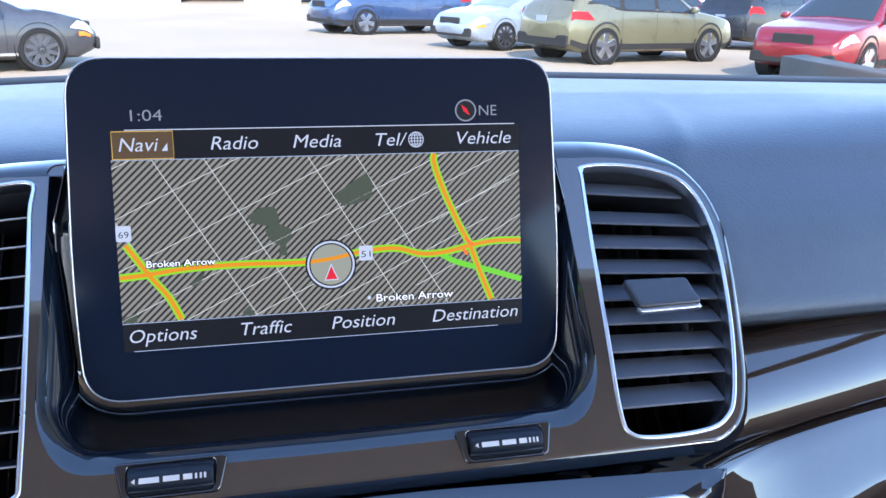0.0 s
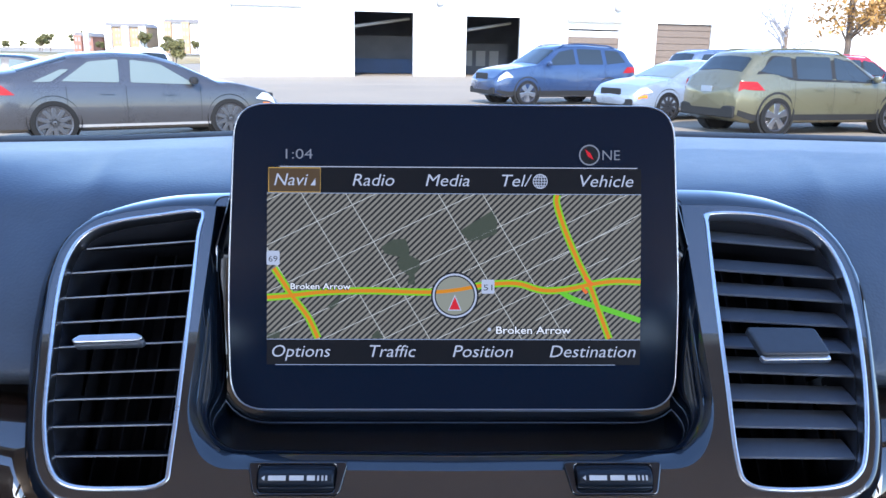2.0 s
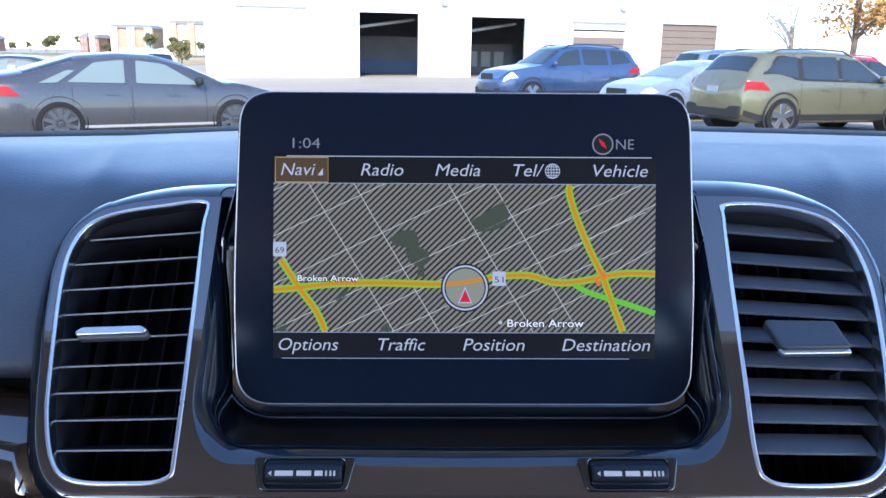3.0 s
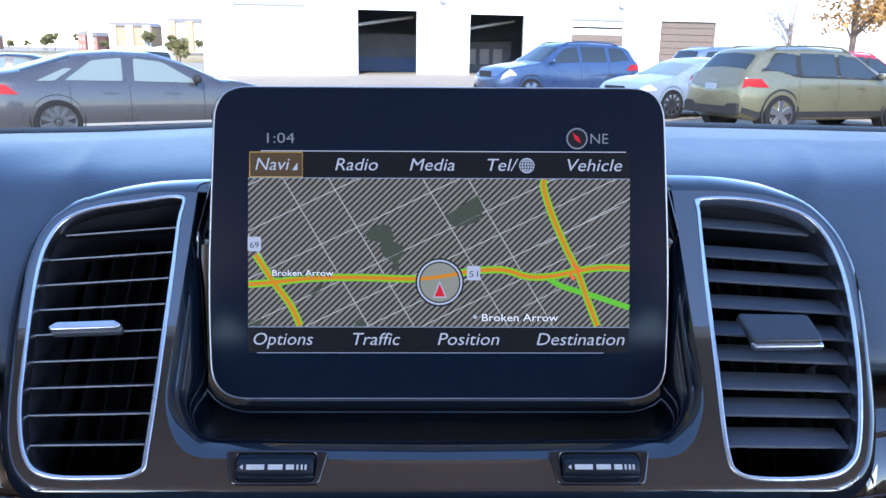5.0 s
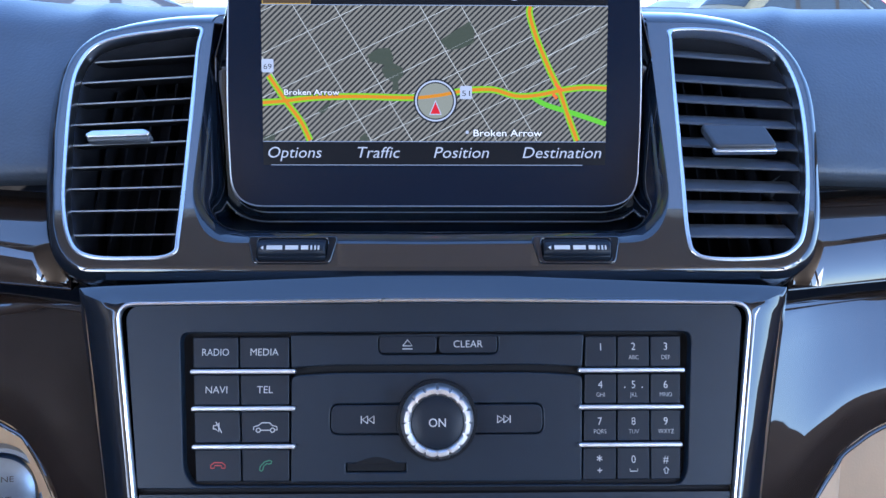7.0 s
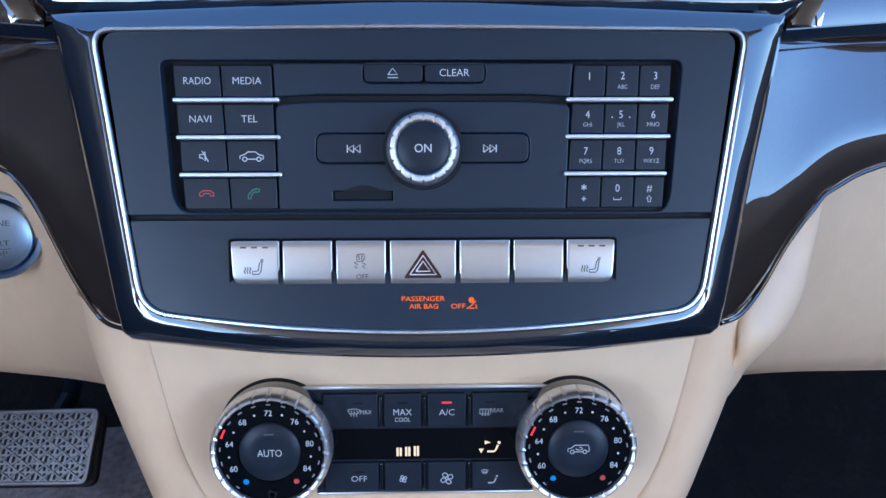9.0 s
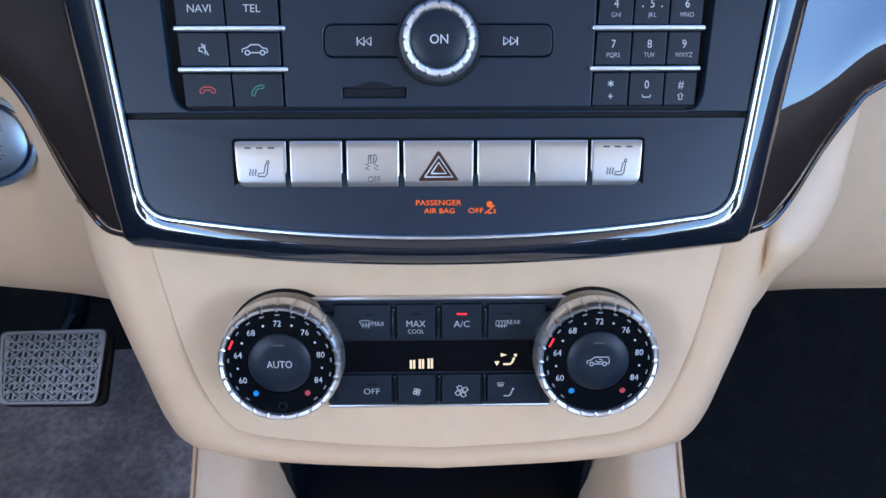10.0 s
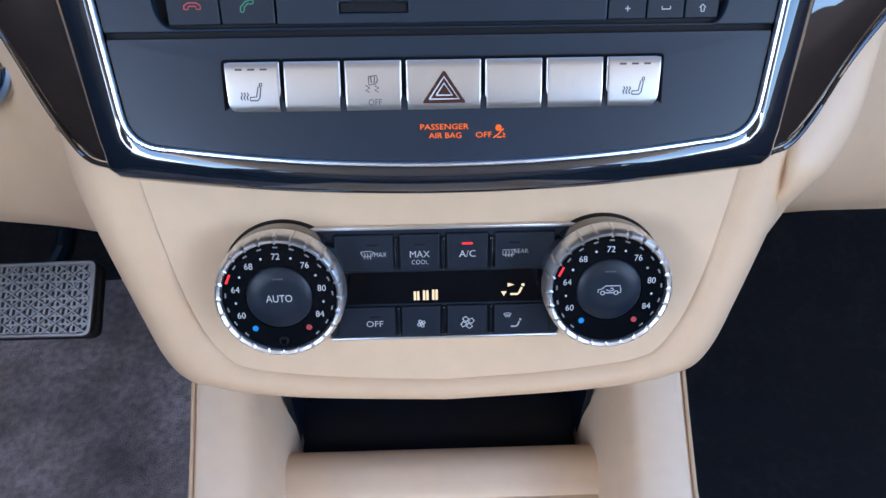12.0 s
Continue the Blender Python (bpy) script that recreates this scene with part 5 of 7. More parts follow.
def dial(cx, cy, mark):
    d = thing("temperature_dial", CLI @ Matrix.Translation((cx * MM, cy * MM, 0)) @ Matrix.Diagonal((0.985, 0.985, 1.62, 1)), "round temperature dial with ribbed chrome rim" + (" and %s push button" % ("AUTO" if mark else "recirculation")), "dial", "temperature dials")
    n = 240
    part("skirt", turned([(28.4, -1), (28.5, 5.6), (28.2, 6.8), (27.0, 7.4)], 60, MM), M["gloss"], d, "black skirt")
    prof = [(27.4, 6.6), (28.5, 6.9), (28.8, 7.6), (28.6, 11.4), (28.0, 13.0), (26.8, 13.7), (25.6, 13.3), (25.0, 12.3)]
    rows_ = []
    for j, (r0, z0) in enumerate(prof):
        row = []
        for i in range(n):
            a = 2 * math.pi * i / n
            dent = (0.9 if i % 10 == 0 else 0) if 1 < j < 7 else 0
            row.append(((r0 - dent) * math.cos(a) * MM, (r0 - dent) * math.sin(a) * MM, z0 * MM))
        rows_.append(row)
    part("ribbed_rim", surface(rows_, False, True), M["ring"], d, "ribbed satin silver rim")
    scale = part("scale_plate", turned([(25.2, 11.6), (24.6, 12.6), (14.8, 12.6), (14.6, 11.8)], 60, MM), M["display"], d, "black scale with white numbers")
    part("base_ring", turned([(29.3, -1), (29.2, 0.8), (28.6, 1.6), (27.6, 1.4)], 60, MM), M["deep"], d)
    cap = part("push_button", turned([(14.5, 11.0), (14.3, 12.6), (13.4, 13.1), (7, 13.0), (0.01, 12.9)], 48, MM), M["button"], d)
    part("lamp", flat(rect(-2.4, 8.6, 2.4, 9.3), 13.15), M["slat"], cap)
    for t_, a in (("72", 90.5), ("68", 129.5), ("64", 168), ("60", 206), ("76", 51), ("80", 12), ("84", -26)):
        me = words(t_, 0, 0, 2.9, 0)
        me.transform(Matrix.Translation((19.1 * math.cos(radians(a)) * MM, 19.0 * math.sin(radians(a)) * MM, 12.75 * MM)) @ Matrix.Diagonal((0.95, 1, 1, 1)))
        part("number", me, M["white"], scale)
    for a in (110, 149, 187, 71, 31.5, -7):
        part("dot", flat(disc(19.2 * math.cos(radians(a)), 19.2 * math.sin(radians(a)), 0.55, 10), 12.7), M["white"], scale)
    for i in range(17):
        a = radians(-48 + 276 * i / 16)
        part("tick", strokes([[(23.3 * math.cos(a - 0.045), 23.3 * math.sin(a - 0.045)), (23.3 * math.cos(a + 0.045), 23.3 * math.sin(a + 0.045))]], 0.7, 12.72), M["grey_ink"], scale)
    a = radians(157)
    part("marker", strokes([[(23.4 * math.cos(a - 0.1), 23.4 * math.sin(a - 0.1)), (23.6 * math.cos(a + 0.1), 23.6 * math.sin(a + 0.1))]], 0.95, 12.8), red_lamp, scale, "lit red marker")
    part("dot", flat(disc(-11.6, -14.6, 1.35, 14), 12.7), material("blue legend paint", (0.03, 0.25, 0.6), 0.4), scale, "blue dot")
    part("dot", flat(disc(12.0, -14.6, 1.35, 14), 12.7), M["ink_red"], scale, "red dot")
    if mark:
        legend("AUTO", 0, -0.4, 3.5, 13.2, cap, "white", 0.02, 11.4)
        part("sensor", turned([(2.2, 12.6), (2.0, 13.4), (1.5, 13.5), (1.3, 12.7)], 16, MM), M["deep"], scale, "small black sensor", Matrix.Translation((0.5 * MM, -20.8 * MM, 0)))
    else:
        part("legend", strokes(icon("van", 0, 0.2, 1.0), 0.4, 13.2), M["white"], cap)
    return d


dial(-71.6, 5.6, True)
dial(71.2, 5.5, False)

# ---- lower console ----
console = thing("console_tray", BY_CLI @ Matrix.Diagonal((1.03, 1, 1, 1)), "cream console tray with dark open bin under the centre stack", "centre console")


def rail(s):
    rows_ = []
    for y, zt in ((0.318, 0.842), (0.31, 0.841), (0.29, 0.8385), (0.27, 0.836), (0.22, 0.832), (0.15, 0.828), (0.02, 0.824), (-0.2, 0.822)):
        w = 0.1500 - 0.14 * max(0, min(0.31 - y, 0.12))
        sec = [(w + 0.028, 0.45), (w + 0.01, zt - 0.16), (w + 0.003, zt - 0.05), (w + 0.0005, zt - 0.010), (w - 0.003, zt - 0.003), (w - 0.008, zt), (w - 0.03, zt + 0.0005), (w - 0.036, zt - 0.003), (w - 0.040, zt - 0.012), (w - 0.047, zt - 0.035), (w - 0.054, zt - 0.075), (w - 0.056, zt - 0.12)]
        rows_.append([(s * a, y, b) for a, b in sec])
    ob = part("side_rail", surface(rows_ if s > 0 else rows_[::-1]), M["cream_console"], console)
    thick(ob, 0.004, -1.0)
    seam = [(s * (0.1500 - 0.14 * max(0, min(0.31 - y, 0.12)) - 0.0022), y, z - 0.0016) for y, z in ((0.34, 0.846), (0.31, 0.841), (0.27, 0.836), (0.22, 0.832), (0.15, 0.828), (0.02, 0.824))]
    part("rail_seam", tube(seam, 0.0011), M["cream"], console, "rolled cream edge")
    return ob


rail(-1)
rail(1)
lidrows = []
for y, z in spline([(0.300, 0.735), (0.297, 0.770), (0.290, 0.787), (0.276, 0.796), (0.262, 0.797), (0.2555, 0.7955), (0.2545, 0.7925), (0.2525, 0.7925), (0.251, 0.796), (0.236, 0.797), (0.2355, 0.794), (0.2335, 0.794), (0.2325, 0.797), (0.10, 0.800), (-0.2, 0.802)], 4, False):
    lidrows.append([(x, y - 0.012, z - 0.010) for x in [-0.106 + 0.0106 * i for i in range(21)]])
thick(part("roller_lid", surface(lidrows), M["cream_console"], console, "closed cream roller lid"), 0.004, -1.0)
binrows = [[(x, y, z) for x in (-0.135, -0.1, -0.05, 0.0, 0.05, 0.1, 0.135)] for y, z in ((0.32, 0.878), (0.36, 0.874), (0.40, 0.862), (0.412, 0.838), (0.415, 0.80), (0.41, 0.745), (0.395, 0.735), (0.27, 0.735))]
thick(part("bin", surface(binrows), M["satin_deep"], console, "black plastic bin"), 0.004, 1.0)
for s in (-1, 1):
    part("bin_side", plate([(0.312, 0.72), (0.43, 0.72), (0.43, 0.89), (0.30, 0.89), (0.310, 0.83)], 0, 0.004, 0, (), 1.0), M["satin_deep"], console, "", Matrix(((0, 0, 1, s * 0.097 - 0.002), (1, 0, 0, 0), (0, 1, 0, 0), (0, 0, 0, 1))))

# ---- dashboard trim wings and lower dash ----
def wing(side):
    """Lacquered trim from the audio frame's edge out to the door."""
    tr = thing("dashboard_trim", BY_AUD, "dark glossy lacquered trim panel sweeping along the dashboard", "dashboard trim", "lacquered dashboard trims")
    top = [(0.10, 0.316, 1.145), (0.14, 0.338, 1.143), (0.16, 0.3485, 1.141), (0.1775, 0.3585, 1.1378), (0.196, 0.3695, 1.1348), (0.222, 0.3815, 1.1322), (0.2515, 0.391, 1.1305), (0.31, 0.408, 1.1275), (0.45, 0.448, 1.118), (0.60, 0.486, 1.107), (0.76, 0.526, 1.093)]
    top = spline([tuple(BY_AUD.inverted() @ Vector(p)) for p in top], 6, False)
    if side > 0:
        low = [(0.1375, 0.270, 1.0280), (0.1505, 0.280, 1.0247), (0.1631, 0.292, 1.0300), (0.1761, 0.304, 1.0480), (0.1909, 0.316, 1.0616), (0.2035, 0.326, 1.0669), (0.2435, 0.345, 1.0721), (0.36, 0.380, 1.076), (0.76, 0.45, 1.055)]
    else:
        low = [(0.1345, 0.266, 1.0310), (0.1485, 0.276, 1.0290), (0.1628, 0.290, 1.0420), (0.1767, 0.305, 1.0660), (0.188, 0.316, 1.0770), (0.199, 0.324, 1.0806), (0.23, 0.335, 1.083), (0.36, 0.368, 1.080), (0.76, 0.44, 1.06)]
    KNOT = low[5]
    low = spline(low, 6, False)

    def along(line, x):
        for p, q in zip(line, line[1:]):
            if p[0] <= x <= q[0]:
                return Vector(p).lerp(Vector(q), (x - p[0]) / max(q[0] - p[0], 1e-6))
        return Vector(line[0]) if x < line[0][0] else Vector(line[-1])

    rows_ = []
    for x in [0.128 + 0.004 * i for i in range(32)] + [0.26 + 0.02 * i for i in range(26)]:
        b = along(low, x)
        if x < low[0][0]:
            b = Vector((x, b.y - 0.15 * (low[0][0] - x), b.z - 0.002))
        yt, zt = along(top, x).y, along(top, x).z
        cut, edge_y = 1.0, b.y
        if x < KNOT[0]:       # the body runs on flat here; its lower edge is cut to the curve
            main = Vector(low[0]).lerp(Vector(KNOT), (x - low[0][0]) / (KNOT[0] - low[0][0]))
            cut = (zt - b.z) / (zt - main.z)
            edge_y, b = b.y, main
        sec = []
        for t, out in ((0.0, -0.014), (0.012, -0.003), (0.03, -0.0006), (0.08, 0.0008), (0.20, 0.0020), (0.35, 0.0034), (0.5, 0.0048), (0.6, 0.0056), (0.68, 0.0060), (0.76, 0.0054), (0.84, 0.0040), (0.92, 0.0020), (0.97, 0.0004), (0.995, -0.0022), (1.0, -0.012)):
            y, z = lerp(yt, b.y, t * cut) + (edge_y - lerp(yt, b.y, cut)) * t ** 5, lerp(zt, b.z, t * cut)
            sec.append((side * x, y - out * 0.8, z + out * 0.5))
        rows_.append(sec)
    for _ in range(6):        # even out the lacquered surface along the sweep
        old = [list(r) for r in rows_]
        for i in range(1, 31):
            for j in range(1, len(rows_[i]) - 2):
                (x, y, z), before, after = old[i][j], old[i - 1][j], old[i + 1][j]
                rows_[i][j] = (x, 0.5 * y + 0.25 * (before[1] + after[1]), 0.5 * z + 0.25 * (before[2] + after[2]))
    ob = part("panel", surface(rows_ if side > 0 else rows_[::-1]), M["gloss_brown"], tr)
    thick(ob, 0.004, -1.0)
    edge = [(side * x, y + 0.0005, z - 0.0012) for x, y, z in low]
    part("edge_bead", tube(edge, 0.0011), M["gloss_brown"], tr)
    strip = thing("dashboard_strip", None, "narrow dark brown lacquered strip under the padded dashboard", "dashboard trim", "lacquered dashboard strips")
    sec, (y, z) = [(0.424, 1.1735), (0.4085, 1.1733)], (0.4056, 1.1718)
    for i in range(17):       # one convex face, rolling from nearly flat to nearly upright
        sec.append((y, z))
        a = radians(68 - 56 * (i / 16 if side > 0 else (i / 16) ** 1.3))
        y, z = y - 0.00295 * math.sin(a), z - 0.00295 * math.cos(a)
    low_y, low_z = sec[-1]

    def band(sec):
        rows_ = [[(side * x, y + 0.22 * (x - 0.21), z - 0.06 * max(0, x - 0.3)) for y, z in sec] for x in [0.182 + 0.022 * i for i in range(27)]]
        return surface(rows_ if side > 0 else rows_[::-1])

    thick(part("panel", band(sec + [(low_y + 0.0012, low_z - 0.0014), (low_y + 0.014, low_z - 0.002)]), M["gloss_brown"], strip), 0.002, -1.0)
    part("lower_bead", tube([(side * x, low_y + 0.0004 + 0.22 * (x - 0.21), low_z - 0.0004 - 0.06 * max(0, x - 0.3)) for x in [0.182 + 0.022 * i for i in range(27)]], 0.0007), M["gloss_brown"], strip, "rounded lower edge")
    return low


LOW_R, LOW_L = wing(1), wing(-1)


def knee(side, low):
    """Cream lower dashboard between the lacquered trim and the footwell."""
    kp = thing("lower_dashboard", BY_AUD, "cream leatherette lower dashboard panel above the footwell", "dashboard", "lower dashboard panels")
    rows_ = []
    for x, y, z in low:
        u = (x - 0.135) / 0.6
        bz = 0.902 - 0.07 * min(u, 0.5) if side > 0 else 0.906
        by = (0.362 if side > 0 else 0.352) + 0.04 * min(1, u * 2)
        y = y + (0.034 if side > 0 else 0.012)
        sec = [(side * (x - 0.004), y + 0.03, z + 0.03), (side * x, y + 0.012, z + 0.004)]
        for t, o in ((0.1, 0.002), (0.3, 0.008), (0.5, 0.013), (0.7, 0.014), (0.85, 0.010), (0.95, 0.003), (1.0, -0.008)):
            sec.append((side * lerp(x, x + 0.03, t), lerp(y + 0.012, by, t) - o, lerp(z, bz, t)))
        sec += [(side * (x + 0.03), by + 0.06, bz - 0.004), (side * (x + 0.03), by + 0.35, bz + 0.02)]
        rows_.append(sec)
    ob = part("panel", surface(rows_ if side > 0 else rows_[::-1]), M["cream"], kp)
    thick(ob, 0.004, -1.0)
    part("lower_edge", tube([(x, y + 0.001, z) for x, y, z in (r[8] for r in rows_)], 0.0016), M["cream_trim"], kp, "rounded cream lower edge")
    return kp


knee(1, LOW_R)
knee(-1, LOW_L)
start = thing("start_button", BY_AUD @ Matrix.Translation((-0.2235, 0.340, 1.0320)) @ Matrix.Rotation(radians(68), 4, "X") @ Matrix.Rotation(radians(14), 4, "Y"), "round silver engine start button in a grey ring", "button")
part("bezel", turned([(23.5, -8), (23.5, 0.5), (22.6, 2.0), (20.6, 2.4), (19.4, 1.0), (19.0, -2)], 48, MM), M["blue_silver"], start, "grey ring")
cap = part("push_button", turned([(18.8, -6), (18.8, 1.5), (18.0, 3.4), (15, 4.4), (8, 5.0), (0.01, 5.2)], 48, MM), M["blue_silver"], start, "silver push button")
legend("ENGINE", 0, 7.0, 3.0, 5.2, cap, "dark_ink", 0.02, 17)
legend("START", 0, -3.4, 3.0, 5.3, cap, "dark_ink", 0.02, 15)
legend("STOP", 0, -9.0, 3.0, 5.0, cap, "dark_ink", 0.02, 12)
part("bar", flat(rect(-8, -6.6, 8, -6.2), 5.25), M["dark_ink"], cap)

# ---- footwells ----
pedal = thing("brake_pedal", BY_CLI @ Matrix.Translation((-0.391, 0.546, 0.648)) @ Matrix.Rotation(radians(38), 4, "X"), "brushed steel brake pedal with crossed rubber ridges", "pedal")
PAD = [(-52, 31), (57, 33), (52, -43), (-46, -43)]
part("pad", plate(rounded(PAD, 9, 5), -6, 2, 1.6, (), MM, 3), M["steel"], pedal)
part("rubber_back", plate(rounded([(-53, 28), (60, 30), (57, -45), (-47, -45)], 10, 5), -16, -5, 3, (), MM, 3), M["rubber"], pedal, "black rubber backing")
part("pad_rim", plate(rounded(PAD, 9, 5), -3, 3.4, 1.2, [rounded([(-47, 27), (52.5, 29), (48, -39), (-42, -39)], 7, 5)], MM, 2), M["steel"], pedal, "grey rim")
for k_ in range(-9, 12):          # crossed ridges
    for sgn in (1, -1):
        a, b = (k_ * 17.0 - sgn * 48, -39.5), (k_ * 17.0 + sgn * 48, 28.5)
        t0, t1 = sorted(((-44.5 - a[0]) / (b[0] - a[0]), (50.0 - a[0]) / (b[0] - a[0])))
        t0, t1 = max(t0, 0.0), min(t1, 1.0)
        if t1 - t0 > 0.05:
            part("tread_rib", tube([(lerp(a[0], b[0], t), lerp(a[1], b[1], t), 2.6) for t in (t0, t1)], 1.15, False, MM, 1), M["steel"], pedal)
for i in range(17):               # slots between the ridges
    for j in range(8):
        x_, y_ = -40 + i * 5.4, -34.5 + j * 8.4
        part("tread_slot", plate([(x_ - 2.0, y_ - 3.2), (x_ + 0.8, y_ - 3.2), (x_ + 2.0, y_ + 3.2), (x_ - 0.8, y_ + 3.2)], 1.5, 2.25), M["rubber"], pedal)
part("arm", tube([(0.0, 0.0, -0.005), (0.0, 0.05, -0.05), (0.01, 0.20, -0.06), (0.02, 0.40, 0.0)], 0.011), M["satin"], pedal)
mat_l = part("floor_mat", surface([[(x, y, 0.448 + 0.19 * max(0, y - 0.66) + 0.004 * math.sin(9 * x + 4 * y)) for x in [-0.66 + 0.05 * i for i in range(11)]] for y in [0.9, 0.8, 0.7, 0.6, 0.45, 0.3, 0.1, -0.1, -0.3]]), M["carpet"])
thick(mat_l, 0.008, 1.0)
tagged(mat_l, "worn grey carpet floor mat in the driver's footwell", "floor mat")

# the whole cabin stands as the car does
for ob in list(bpy.data.objects):
    if ob.parent is None and ob.type in ("MESH", "EMPTY"):
        ob.matrix_basis = CAR @ ob.matrix_basis

# ---- outside: car lot ----
O = dict(
    lot=material("sunlit concrete lot", (0.28, 0.23, 0.165), 0.9, vary=0.10, blotch=0.25, fine=5, grain=60, relief=0.3, depth=0.004),
    wall=material("white painted wall", (0.80, 0.80, 0.78), 0.7, vary=0.03, blotch=0.5, fine=8),
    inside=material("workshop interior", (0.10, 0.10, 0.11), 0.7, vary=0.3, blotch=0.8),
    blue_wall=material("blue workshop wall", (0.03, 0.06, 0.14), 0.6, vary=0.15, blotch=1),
    door_brown=material("brown roller door", (0.16, 0.12, 0.09), 0.6, vary=0.1),
    lintel=material("grey lintel", (0.30, 0.29, 0.28), 0.6),
    tyre=material("tyre rubber", (0.012, 0.012, 0.012), 0.85, vary=0.1, spec=0.25),
    rim=material("alloy rim", (0.62, 0.62, 0.63), 0.28, 1.0),
    rim_dark=material("dark alloy rim", (0.10, 0.10, 0.11), 0.35, 0.8),
    clad=material("grey body cladding", (0.02, 0.02, 0.02), 0.75, vary=0.1, spec=0.25),
    glass=material("tinted car glass", (0.02, 0.026, 0.030), 0.06, spec=0.6),
    glass_light=material("clear car glass", (0.15, 0.18, 0.17), 0.08, spec=0.3),
    lamp_red=material("red lamp lens", (0.30, 0.003, 0.005), 0.45, spec=0.3),
    lamp_clear=material("clear lamp lens", (0.75, 0.77, 0.78), 0.1, coat=0.8),
    lamp_amber=material("amber lamp lens", (0.85, 0.22, 0.03), 0.2, coat=0.5),
    plate=material("number plate blank", (0.22, 0.25, 0.29), 0.5),
    bark=material("bark", (0.16, 0.12, 0.09), 0.9, vary=0.3, blotch=8),
    leaf=material("autumn leaves", (0.36, 0.20, 0.055), 0.7, vary=0.5, blotch=1.2, fine=9),
    twig=material("bare twigs", (0.30, 0.30, 0.32), 0.9),
    hedge=material("far foliage", (0.16, 0.15, 0.055), 0.9, vary=0.4, blotch=0.2, fine=2),
    field=material("dry grass field", (0.40, 0.29, 0.13), 0.95, vary=0.25, blotch=0.03, fine=0.6),
    tan=material("tan plaster", (0.46, 0.30, 0.17), 0.8, vary=0.05, blotch=0.2),
    pale=material("pale plaster", (0.74, 0.72, 0.68), 0.8, vary=0.05, blotch=0.2),
    brick=material("red brick", (0.34, 0.17, 0.12), 0.85, vary=0.1, blotch=0.6),
    roof=material("grey roof", (0.20, 0.19, 0.19), 0.8, vary=0.1, blotch=0.6),
    pole=material("white pole paint", (0.72, 0.73, 0.75), 0.4),
)


def paint(name, c, metal=0.35):
    return material(name, c, 0.28, metal, coat=0.5, vary=0.04, blotch=2)


ground = part("ground", surface([[(x, y, (0.0 if y < 250 else -0.3) + 0.02 * max(-60.0, min(0.0, x))) for x in (-2500, -300, -60, -20, 0, 20, 60, 300, 2500)] for y in (-1500, -100, -20, 0, 20, 40, 60, 120, 250, 3500)]), O["lot"])
tagged(ground, "pale concrete car lot in the sun", "ground", "", "structure")
field = part("field", surface([[(x, y, 0.06 + 0.02 * max(-60.0, x) + 0.5 * (y > 150) * (y - 150) / 150) for x in (-400, -250, -150, -80, -34)] for y in (74, 92, 120, 150, 200, 320)]), O["field"])
thick(field, 0.05, -1.0)
tagged(field, "dry grass field beyond the lot", "field", "", "structure")


